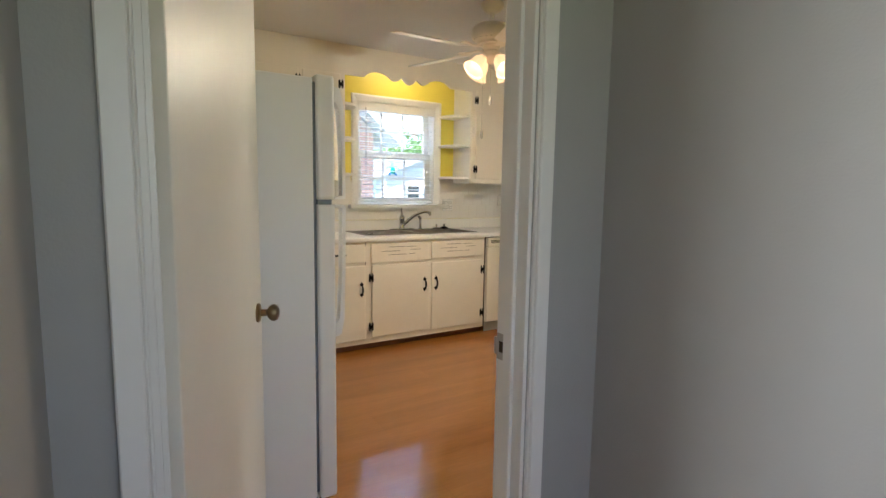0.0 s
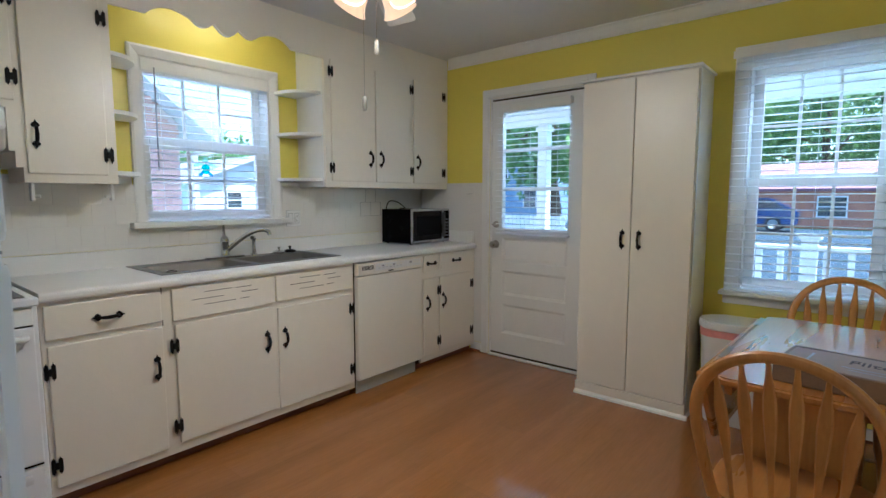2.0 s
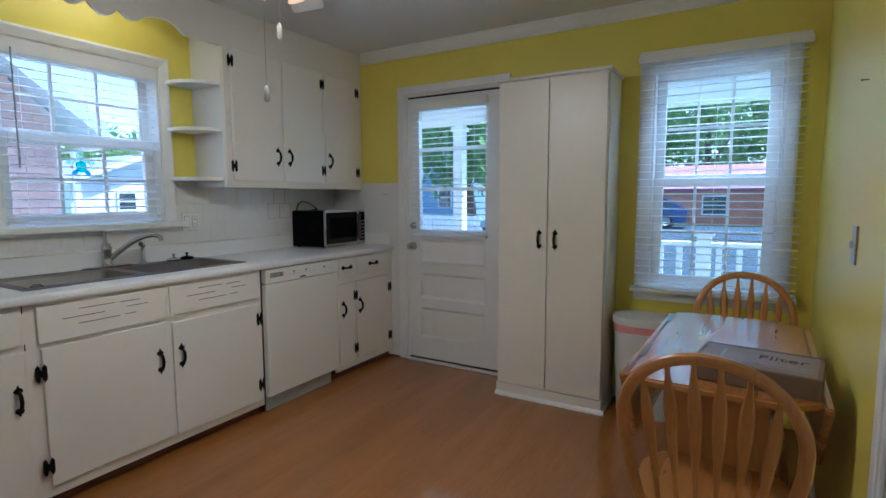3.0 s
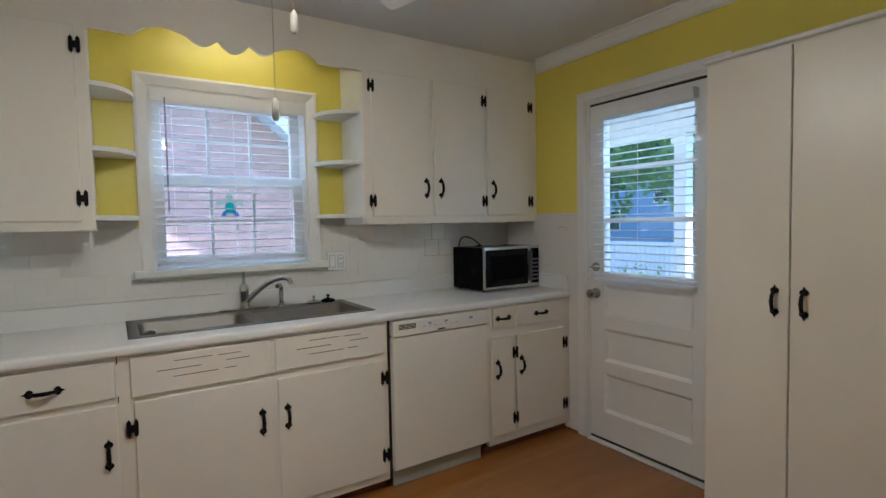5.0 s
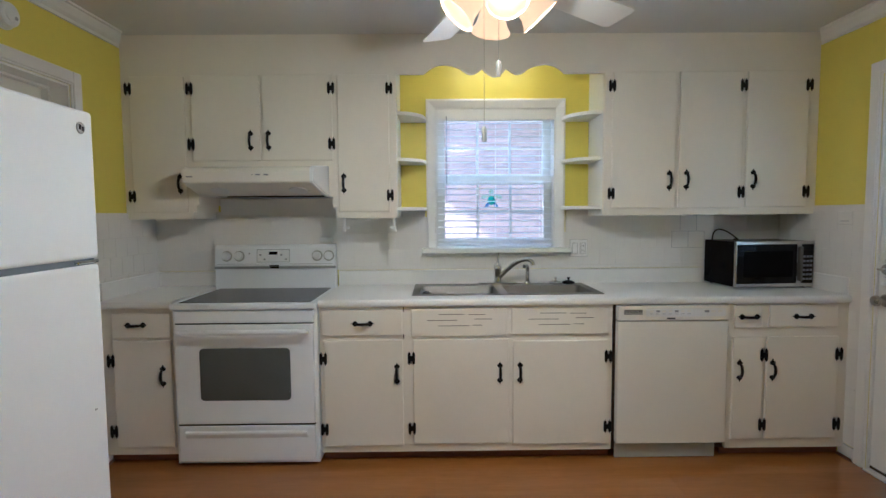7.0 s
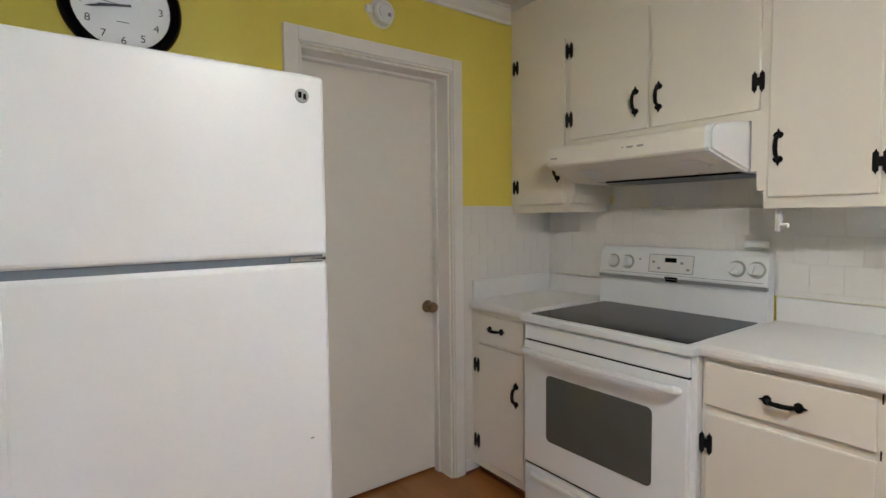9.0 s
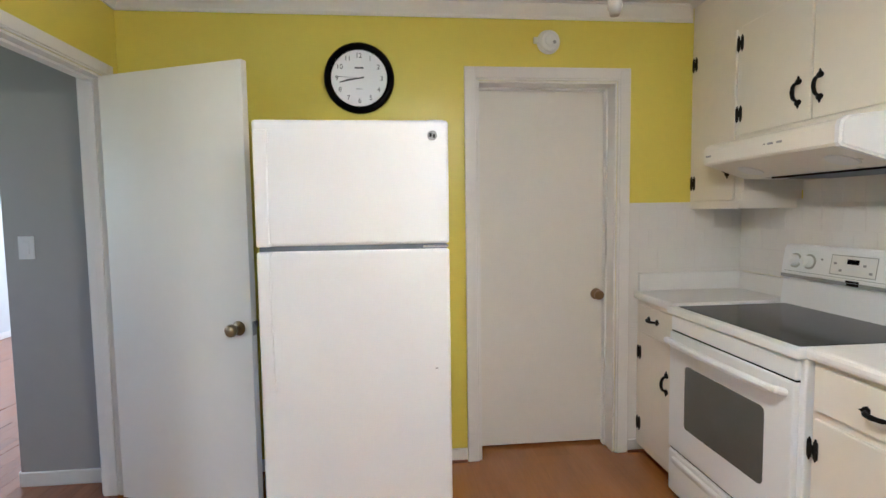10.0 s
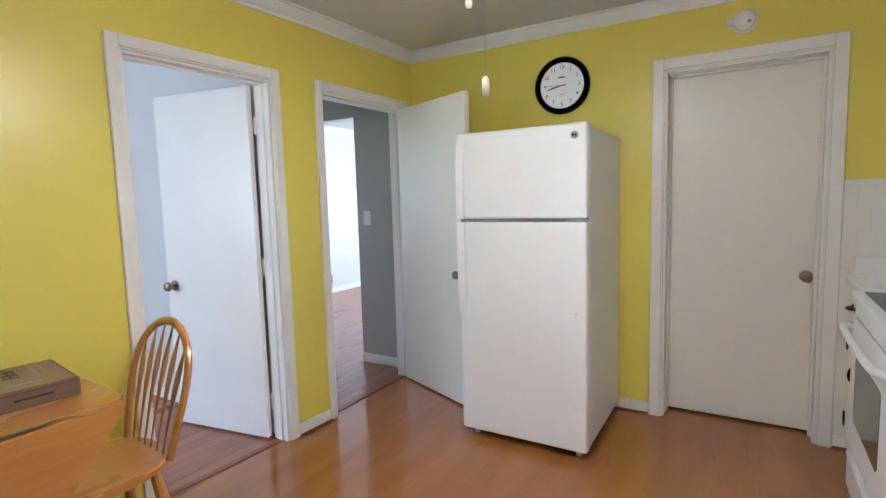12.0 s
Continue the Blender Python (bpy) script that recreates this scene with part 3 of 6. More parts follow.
part("hole", B((H1[1] - 0.0152, -0.03, 0.86, H1[1] - 0.0142, -0.014, 0.89)), SHADOWGAP, strike)

# ---- the back door with its window ----
bd = thing("door_4", (EX + 0.03, ED[0], 0), "white half-glazed back door with three lower panels", "door", kind="structure")
dx0, dx1 = EX + 0.012, EX + 0.055
gy0, gy1, gz0, gz1 = 1.83, 2.395, 1.05, 1.945
yl, yr = ED[0] + 0.014, ED[1] - 0.014
bm = B((dx0, yl, 0.014, dx1, gy0, ED[2] - 0.026), (dx0, gy1, 0.014, dx1, yr, ED[2] - 0.026), (dx0, gy0, gz1, dx1, gy1, ED[2] - 0.026))
pz = [0.19, 0.43, 0.505, 0.705, 0.78, 0.97]
rails = [(0.014, pz[0]), (pz[1], pz[2]), (pz[3], pz[4]), (pz[5], gz0)]
for a, b in rails:
    add_box(bm, (dx0, gy0, a, dx1, gy1, b))
part("leaf", bm, TRIM, bd)
for a, b in ((pz[0], pz[1]), (pz[2], pz[3]), (pz[4], pz[5])):
    bm = bmesh.new()
    o = [(gy0, a), (gy1, a), (gy1, b), (gy0, b)]
    i_ = [(gy0 + 0.02, a + 0.02), (gy1 - 0.02, a + 0.02), (gy1 - 0.02, b - 0.02), (gy0 + 0.02, b - 0.02)]
    vo = [bm.verts.new((dx0 + 0.001, *p)) for p in o]
    vi = [bm.verts.new((dx0 + 0.016, *p)) for p in i_]
    for k in range(4):
        bm.faces.new((vo[k], vo[(k + 1) % 4], vi[(k + 1) % 4], vi[k]))
    bm.faces.new(vi)
    vb = [bm.verts.new((dx1 - 0.006, *p)) for p in o]
    bm.faces.new(vb[::-1])
    for k in range(4):
        bm.faces.new((vo[k], vb[k], vb[(k + 1) % 4], vo[(k + 1) % 4]))
    part("panel", bm, TRIM, bd)
for z in (1.355, 1.655):
    part("glazing_bar", B((dx0 + 0.008, gy0, z - 0.014, dx1 - 0.008, gy1, z + 0.014), bev=0.003, seg=1), TRIM, bd)
for a, b in ((gz0, 1.341), (1.369, 1.641), (1.669, gz1)):
    pn = part("pane", B((dx0 + 0.02, gy0, a, dx0 + 0.024, gy1, b)), PANE, bd)
    pn.visible_shadow = False
place("door_knob", KNOB_NICKEL, bd, pose(dx0, 2.452, 0.915, 0, -90, 0), "satin nickel door knob")
place("deadbolt", mesh_of("deadbolt", lathe(bmesh.new(), [(0, 0), (0.028, 0), (0.026, 0.01), (0.014, 0.014), (0.013, 0.022), (0, 0.023)]), NICKEL, True), bd, pose(dx0, 2.452, 1.075, 0, -90, 0), "nickel deadbolt")
part("thumb_turn", B((dx0 - 0.036, 2.428, 1.07, dx0 - 0.022, 2.476, 1.08), bev=0.003, seg=1), NICKEL, bd)
# dark strips stand in for the shaded gaps above and below the leaf
part("weather_strip", B((dx0 + 0.004, yl, ED[2] - 0.0258, dx0 + 0.02, yr, ED[2] - 0.0125)), SHADOWGAP, bd)
part("sweep", B((dx0 - 0.003, yl, 0.0122, dx0 + 0.003, yr, 0.026)), SHADOWGAP, bd, "dark strip for the shadow under the door")


# ---- windows ----
def blind(name, at, axis, u0, u1, zt, zb, t, out, pitch, label, tilt=4.0, wand=None):
    """A slatted blind. axis: along x or y; t: plane of its middle; out: side of the room."""
    ob = thing(name, at, label, "window blind")

    def bx(ua, ub, ta, tb, za, zb2, bev=0.0):
        lo, hi = sorted((t + out * ta, t + out * tb))
        return B((ua, lo, za, ub, hi, zb2) if axis == "x" else (lo, ua, za, hi, ub, zb2), bev=bev, seg=1)
    part("head_rail", bx(u0, u1, -0.026, 0.03, zt, zt + 0.05, 0.004), TRIM, ob)
    part("valance", bx(u0 - 0.006, u1 + 0.006, 0.031, 0.036, zt - 0.012, zt + (0.052 if axis == "x" else 0.03), 0.002), TRIM, ob)
    part("bottom_rail", bx(u0 + 0.004, u1 - 0.004, -0.024, 0.024, zb, zb + 0.016, 0.004), SLAT, ob)
    bm = bmesh.new()
    n = 5
    half = 0.017
    rows = []
    for k in range(n):
        s = -half + 2 * half * k / (n - 1)
        rows.append((s, 0.003 * (1 - (s / half) ** 2)))
    c, sn = math.cos(radians(tilt)), math.sin(radians(tilt))
    ring = [(s * c - h * sn, s * sn + h * c) for s, h in rows] + [(s * c - (h - 0.0022) * sn, s * sn + (h - 0.0022) * c) for s, h in reversed(rows)]
    if axis == "x":
        prism(bm, [(p[0] * out, p[1]) for p in ring], "x", u0 + 0.004, u1 - 0.004)
    else:
        prism(bm, [(p[0] * out, p[1]) for p in ring], "y", u0 + 0.004, u1 - 0.004)
    me = mesh_of("slat", bm, SLAT)
    z = zb + 0.04
    while z < zt - 0.012:
        place("slat", me, ob, Matrix.Translation((0, t, z) if axis == "x" else (t, 0, z)))
        z += pitch
    for u in (u0 + 0.09, (u0 + u1) / 2, u1 - 0.09):
        part("ladder_cord", bx(u - 0.001, u + 0.001, 0.0265, 0.028, zb + 0.01, zt), SLAT, ob)
    if wand:
        bm = bmesh.new()
        p = (wand[0], t + out * 0.045) if axis == "x" else (t + out * 0.045, wand[0])
        tube(bm, [(*p, zt + 0.01), (*p, wand[1])], 0.004, 6)
        part("tilt_wand", bm, GREYINK if wand[2] else SLAT, ob)
    return ob


def sash(ob, axis, u0, u1, z0, z1, t, cols, rws):
    """A window sash with bars and panes, 35 mm deep at depth t."""
    w = 0.054

    def bx(ua, ub, za, zb, d0=-0.016, d1=0.016, bev=0.003):
        return B((ua, t + d0, za, ub, t + d1, zb) if axis == "x" else (t + d0, ua, za, t + d1, ub, zb), bev=bev, seg=1)
    for nm, a in (("stile", (u0, u0 + w, z0, z1)), ("stile", (u1 - w, u1, z0, z1)), ("rail", (u0 + w, u1 - w, z0, z0 + w)), ("rail", (u0 + w, u1 - w, z1 - w, z1))):
        part(nm, bx(*a), TRIM, ob)
    a0, a1, b0, b1 = u0 + w, u1 - w, z0 + w, z1 - w
    us = [a0 + (a1 - a0) * k / cols for k in range(cols + 1)]
    zs = [b0 + (b1 - b0) * k / rws for k in range(rws + 1)]
    for u in us[1:-1]:
        part("glazing_bar", bx(u - 0.008, u + 0.008, b0, b1, -0.01, 0.01, 0.002), TRIM, ob)
    for z in zs[1:-1]:
        part("glazing_bar", bx(a0, a1, z - 0.008, z + 0.008, -0.009, 0.009, 0.002), TRIM, ob)
    pn = part("pane", bx(a0 - 0.004, a1 + 0.004, b0 - 0.004, b1 + 0.004, -0.002, 0.002, 0), PANE, ob)
    pn.visible_shadow = False


w1 = thing("window_1", (2.235, NY, 1.12), "white double-hung sink window with small panes", "window", kind="structure")
bm = bmesh.new()
a0, a1, b0, b1 = NW
cw = 0.056


def bevelled_casing(u0, u1, z0, z1, w, axis, t, out, foot):
    """A picture-frame casing whose face slopes in towards the opening."""
    bm = bmesh.new()
    rings = []
    for off, d in ((w, 0.0), (w, 0.022), (w - 0.012, 0.026), (0.006, 0.012), (0.0, 0.010), (0.0, -0.02)):
        o = 0 if foot else off
        pts = [(u0 - off, z0 - o), (u1 + off, z0 - o), (u1 + off, z1 + off), (u0 - off, z1 + off)]
        rings.append([bm.verts.new((p[0], t + out * d, p[1]) if axis == "x" else (t + out * d, p[0], p[1])) for p in pts])
    for r, s in zip(rings, rings[1:]):
        for k in range(4):
            if foot and k == 0:
                continue
            bm.faces.new((r[k], r[(k + 1) % 4], s[(k + 1) % 4], s[k]))
    return bm


part("window_frame", bevelled_casing(a0, a1, b0 - 0.003, b1, cw, "x", NY, -1, True), TRIM, w1)
part("window_sill", B((1.75, 3.19, 1.118, 2.722, NY + 0.115, 1.154), bev=0.006), TRIM, w1)
part("apron", B((1.782, NY - 0.016, 1.098, 2.688, NY, 1.118), bev=0.003, seg=1), TRIM, w1)
part("lining", B((a0, NY + 0.0, b0, a0 + 0.012, NY + 0.2, b1), (a1 - 0.012, NY + 0.0, b0, a1, NY + 0.2, b1), (a0 + 0.012, NY, b1 - 0.012, a1 - 0.012, NY + 0.2, b1), (a0 + 0.012, NY + 0.11, b0, a1 - 0.012, NY + 0.24, b0 + 0.012)), TRIM, w1)
sash(w1, "x", a0 + 0.012, a1 - 0.012, b0 + 0.012, 1.625, NY + 0.085, 3, 2)
sash(w1, "x", a0 + 0.012, a1 - 0.012, 1.59, b1 - 0.012, NY + 0.122, 3, 2)
blind("window_blind", (2.235, NY + 0.03, 2.03), "x", a0 + 0.016, a1 - 0.016, b1 - 0.065, b0 + 0.014, NY + 0.028, -1, 0.0425, "white slatted blind lowered over the sink window", -8.0, (1.915, 1.44, True))

w2 = thing("window_2", (EX, 0.41, 0.72), "tall white double-hung window with small panes", "window", kind="structure")
a0, a1, b0, b1 = EW
part("window_frame", bevelled_casing(a0, a1, b0 - 0.003, b1, 0.07, "y", EX, -1, True), TRIM, w2)
part("window_sill", B((EX - 0.075, -0.045, 0.717, EX + 0.1, 0.81, 0.742), bev=0.006), TRIM, w2)
part("apron", B((EX - 0.016, -0.03, 0.66, EX, 0.795, 0.717), bev=0.003, seg=1), TRIM, w2)
part("lining", B((EX, a0, b0, EX + 0.2, a0 + 0.012, b1), (EX, a1 - 0.012, b0, EX + 0.2, a1, b1), (EX, a0 + 0.012, b1 - 0.012, EX + 0.2, a1 - 0.012, b1), (EX + 0.1, a0 + 0.012, b0, EX + 0.23, a1 - 0.012, b0 + 0.012)), TRIM, w2)
sash(w2, "y", a0 + 0.012, a1 - 0.012, b0 + 0.012, 1.405, EX + 0.075, 3, 2)
sash(w2, "y", a0 + 0.012, a1 - 0.012, 1.37, b1 - 0.012, EX + 0.112, 3, 2)
blind("window_blind", (EX - 0.06, 0.40, 2.08), "y", -0.04, 0.785, 2.08, 0.747, EX - 0.055, -1, 0.0435, "white slatted blind lowered over the tall window", -3.0, (0.06, 1.15, False))
blind("door_blind", (EX - 0.02, 2.11, 1.95), "y", 1.80, 2.43, 1.955, 1.0, EX - 0.022, -1, 0.0435, "white slatted blind on the back door glass", -3.0)

# ---- lights on the ceiling ----
FAN = (2.06, 1.60)
fan = thing("ceiling_fan", (*FAN, CZ), "white five-blade ceiling fan with four lit tulip lamps", "ceiling fan")
fm = Matrix.Translation((*FAN, 0))
part("canopy", lathe(bmesh.new(), [(0, CZ), (0.07, CZ), (0.068, CZ - 0.02), (0.045, CZ - 0.05), (0.018, CZ - 0.06), (0, CZ - 0.06)], fm), CREAM, fan, "", True)
part("down_rod", lathe(bmesh.new(), [(0, CZ - 0.05), (0.014, CZ - 0.05), (0.014, 2.29), (0, 2.29)], fm, 12), CREAM, fan)
part("motor_housing", lathe(bmesh.new(), [(0, 2.31), (0.05, 2.31), (0.1, 2.30), (0.122, 2.275), (0.125, 2.235), (0.115, 2.215), (0.09, 2.20), (0.085, 2.185), (0, 2.185)], fm, 32), CREAM, fan, "", True)
slots = bmesh.new()
for k in range(20):
    q = fm @ Matrix.Rotation(2 * math.pi * k / 20, 4, "Z")
    vs = [q @ Vector(p) for p in ((0.1005, -0.007, 2.2085), (0.1005, 0.007, 2.2085), (0.1115, 0.007, 2.2145), (0.1115, -0.007, 2.2145))]
    slots.faces.new([slots.verts.new(v + Vector((0, 0, -0.0015))) for v in vs])
part("vent_slots", slots, SHADOWGAP, fan)
for k in range(5):
    q = fm @ Matrix.Rotation(radians(36 + 72 * k), 4, "Z")
    bm = bmesh.new()
    prism(bm, [(0.085, -0.018), (0.15, -0.012), (0.21, -0.045), (0.235, -0.04), (0.235, 0.04), (0.21, 0.045), (0.15, 0.012), (0.085, 0.018)], "z", 2.16, 2.166)
    bmesh.ops.transform(bm, matrix=q @ pose(0, 0, 0), verts=bm.verts[:])
    iron = part("blade_iron", bm, CREAM, fan)
    bm = bmesh.new()
    out = [(0.20, -0.052), (0.25, -0.058), (0.64, -0.070), (0.662, -0.064), (0.668, -0.05), (0.668, 0.05), (0.662, 0.064), (0.64, 0.070), (0.25, 0.058), (0.20, 0.052)]
    prism(bm, out, "z", -0.003, 0.003)
    bmesh.ops.transform(bm, matrix=q @ Matrix.Translation((0, 0, 2.153)) @ Matrix.Rotation(radians(-12), 4, "X"), verts=bm.verts[:])
    part("blade", bm, TRIM, fan)
part("light_kit", lathe(bmesh.new(), [(0, 2.19), (0.05, 2.19), (0.055, 2.17), (0.045, 2.15), (0.06, 2.135), (0.058, 2.11), (0.035, 2.085), (0.012, 2.07), (0, 2.068)], fm), CREAM, fan, "", True)
for k in range(4):
    q = fm @ Matrix.Rotation(radians(5 + 90 * k), 4, "Z") @ Matrix.Translation((0.05, 0, 2.115)) @ Matrix.Rotation(radians(180 - 42), 4, "Y")
    bm = bmesh.new()
    seg = 32
    prof = [(0.016, 0.02), (0.03, 0.028), (0.043, 0.05), (0.047, 0.075), (0.051, 0.10), (0.061, 0.122), (0.070, 0.134), (0.0665, 0.1335), (0.058, 0.12)]
    rings = []
    for j, (r, z) in enumerate(prof):
        rings.append([bm.verts.new(q @ Vector((r * math.cos(2 * math.pi * i / seg), r * math.sin(2 * math.pi * i / seg), z))) for i in range(seg)])
    for a, b in zip(rings, rings[1:]):
        for i in range(seg):
            bm.faces.new((a[i], b[i], b[(i + 1) % seg], a[(i + 1) % seg]))
    part("shade", bm, MILK, fan, "frosted tulip glass shade", True)
    part("socket_cup", lathe(bmesh.new(), [(0, -0.01), (0.014, -0.01), (0.02, 0.02), (0.02, 0.034), (0, 0.034)], q, 14), CREAM, fan, "", True)
    part("bulb", lathe(bmesh.new(), [(0, 0.03), (0.011, 0.034), (0.013, 0.045), (0.017, 0.058), (0.016, 0.068), (0.01, 0.076), (0, 0.078)], q, 14), BULB, fan, "lit warm bulb", True)
    lamp = bpy.data.lights.new("fan_bulb", "AREA")
    lamp.shape, lamp.size, lamp.energy, lamp.color = "DISK", 0.056, FAN_WATTS, (1.0, 0.80, 0.55)
    new("fan_bulb", lamp).matrix_world = q @ Matrix.Translation((0, 0, 0.127)) @ Matrix.Rotation(math.pi, 4, "X")
for x, y, z0, z1, nm in ((2.06, 1.60, 2.07, 1.845, "b"), (2.014, 1.62, 2.16, 1.635, "a")):
    bm = bmesh.new()
    z = z0
    while z > z1 + 0.03:
        bmesh.ops.create_icosphere(bm, subdivisions=1, radius=0.0019, matrix=Matrix.Translation((x, y, z)))
        z -= 0.0052
    part("pull_chain", bm, CHROME, fan)
    part("chain_pull", lathe(bmesh.new(), [(0, z1 + 0.032), (0.004, z1 + 0.031), (0.0085, z1 + 0.022), (0.0095, z1 - 0.012), (0.006, z1 - 0.022), (0, z1 - 0.023)], Matrix.Translation((x, y, 0)), 12), IVORY, fan, "ivory plastic chain pull", True)

# ---- cabinet hardware ----
def pull_mesh():
    """An iron cabinet pull 110 mm long: an arched grip between two spade plates; local z along the grip, -y to the room."""
    bm = bmesh.new()
    tube(bm, spline([(0, -0.004, -0.034), (0, -0.02, -0.024), (0, -0.026, 0), (0, -0.02, 0.024), (0, -0.004, 0.034)], 4), [0.0055] * 4 + [0.0068] * 4 + [0.0078] + [0.0068] * 4 + [0.0055] * 4, 8)
    for s in (-1, 1):
        pts = [(-0.008, 0.027), (-0.0145, 0.036), (-0.011, 0.044), (-0.004, 0.048), (0, 0.058), (0.004, 0.048), (0.011, 0.044), (0.0145, 0.036), (0.008, 0.027)]
        prism(bm, [(x, z * s) for x, z in pts], "y", -0.005, 0.0)
        bmesh.ops.create_icosphere(bm, subdivisions=1, radius=0.004, matrix=Matrix.Translation((0, -0.005, 0.0385 * s)))
    return bm


def hinge_mesh():
    """An iron H hinge with pointed leaf tips, 62 mm tall."""
    bm = bmesh.new()
    for s in (-1, 1):
        pts = [(0.004, 0.012), (0.004, 0.022), (0.008, 0.026), (0.0095, 0.0315), (0.012, 0.026), (0.016, 0.022), (0.0165, 0.012)]
        full = [(x * s, z) for x, z in pts] + [(x * s, -z) for x, z in reversed(pts)]
        prism(bm, full, "y", -0.004, 0.0)
    add_box(bm, (-0.007, -0.006, -0.012, 0.007, 0.0, 0.012), 0.0015, 1)
    return bm


def scaled(bm, k):
    bmesh.ops.scale(bm, vec=(k, k, k), verts=bm.verts[:])
    return bm


PULL, HHINGE = mesh_of("handle", scaled(pull_mesh(), 1.1), BLACK, True), mesh_of("hinge", scaled(hinge_mesh(), 1.22), BLACK)


def slab(parent, name, x0, x1, z0, z1, yf, th=0.014, mat=None):
    """An overlay door or drawer front whose rounded lip stands proud of the frame at yf."""
    return part(name, B((x0, yf - th, z0, x1, yf, z1), bev=0.005, seg=2), mat or CREAM, parent)


def put_pull(parent, x, z, yf, flat=False):
    place("handle", PULL, parent, pose(x, yf - 0.0145, z, 0, 90 if flat else 0, 0), "black iron pull")


def put_hinges(parent, x, zs, yf):
    for z in zs:
        place("hinge", HHINGE, parent, pose(x, yf - 0.0148, z), "black iron H hinge")


YB, YU = 2.655, 2.952
LOWZ = (0.193, 0.588)


def base_unit(label, x0, x1, doors, drawers, grooves=False):
    ob = thing("base_cabinet", ((x0 + x1) / 2, YB, 0), label, "cabinet", "base cabinets under the counter")
    bm = B((x0, YB, 0.055, x1, YB + 0.018, 0.874), (x0, YB + 0.018, 0.055, x0 + 0.016, NY - 0.002, 0.80), (x1 - 0.016, YB + 0.018, 0.055, x1, NY - 0.002, 0.80), (x0 + 0.016, YB + 0.018, 0.055, x1 - 0.016, NY - 0.002, 0.071))
    part("body", bm, CREAM, ob)
    part("toe_kick", B((x0, YB + 0.05, 0.0, x1, YB + 0.066, 0.055)), SHOE, ob, "dark brown toe kick")
    for d in doors:
        leaf = slab(ob, "door", d[0], d[1], d[2], d[3], YB)
        put_pull(leaf, d[4], 0.502, YB)
        put_hinges(leaf, d[5], d[6] if len(d) > 6 else LOWZ, YB)
    for d in drawers:
        fr = slab(ob, "drawer_front", d[0], d[1], d[2], d[3], YB)
        if d[4] is not None:
            put_pull(fr, d[4], d[5], YB, True)
        else:
            cx, w = (d[0] + d[1]) / 2, d[1] - d[0]
            for dz, a, b in ((0.045, -0.21, 0.06), (0.043, 0.1, 0.27), (0.012, -0.33, -0.02), (-0.018, -0.22, 0.1), (-0.016, 0.14, 0.24), (0.018, 0.16, 0.34)):
                z = (d[2] + d[3]) / 2 + dz
                part("groove", B((cx + a * w, YB - 0.0146, z - 0.0014, cx + b * w, YB - 0.0139, z + 0.0014)), SHADOWGAP, fr)
    return ob


base_unit("cream painted base cabinet beside the stove corner", 0.002, 0.408, [(0.075, 0.395, 0.10, 0.70, 0.346, 0.066)], [(0.075, 0.395, 0.712, 0.85, 0.208, 0.785)])
bc2 = base_unit("cream painted base cabinet with drawer and iron pulls", 1.202, 1.68, [(1.22, 1.657, 0.092, 0.69, 1.624, 1.222)], [(1.215, 1.655, 0.714, 0.858, 1.44, 0.782)])
part("gap_mark", B((1.6605, YB - 0.0012, 0.842, 1.6645, YB + 0.001, 0.874)), SHADOWGAP, bc2)
part("gap_mark", B((1.6605, YB - 0.0012, 0.692, 1.6645, YB + 0.001, 0.718)), SHADOWGAP, bc2)
base_unit("cream painted sink cabinet with two grooved false drawers", 1.68, 2.812, [(1.712, 2.238, 0.102, 0.69, 2.19, 1.704), (2.26, 2.79, 0.094, 0.678, 2.30, 2.786)], [(1.704, 2.23, 0.705, 0.862, None), (2.254, 2.788, 0.712, 0.86, None)])
base_unit("cream painted base cabinet beside the back door", 3.452, 4.127, [(3.476, 3.645, 0.108, 0.687, 3.514, 3.648, (0.193, 0.586)), (3.664, 4.062, 0.108, 0.688, 3.697, 4.064)], [(3.482, 3.636, 0.735, 0.865, 3.56, 0.80), (3.671, 4.055, 0.738, 0.865, 3.86, 0.80)])


def upper_unit(label, x0, x1, z0, doors, hood=False):
    ob = thing("wall_cabinet", ((x0 + x1) / 2, NY, z0), label, "cabinet", "wall cabinets over the counter")
    bm = B((x0, YU, z0, x1, YU + 0.018, 2.215), (x0, YU + 0.018, z0, x0 + 0.016, NY - 0.002, 2.215), (x1 - 0.016, YU + 0.018, z0, x1, NY - 0.002, 2.215), (x0 + 0.016, YU + 0.018, z0 + 0.01, x1 - 0.016, NY - 0.002, z0 + 0.026), (x0 + 0.016, YU + 0.018, 2.199, x1 - 0.016, NY - 0.002, 2.215))
    part("body", bm, CREAM, ob)
    for a, b, zb, zt, hx, hz, gx, gz in doors:
        leaf = slab(ob, "door", a, b, zb, zt, YU)
        put_pull(leaf, hx, hz, YU)
        put_hinges(leaf, gx, gz, YU)
    return ob


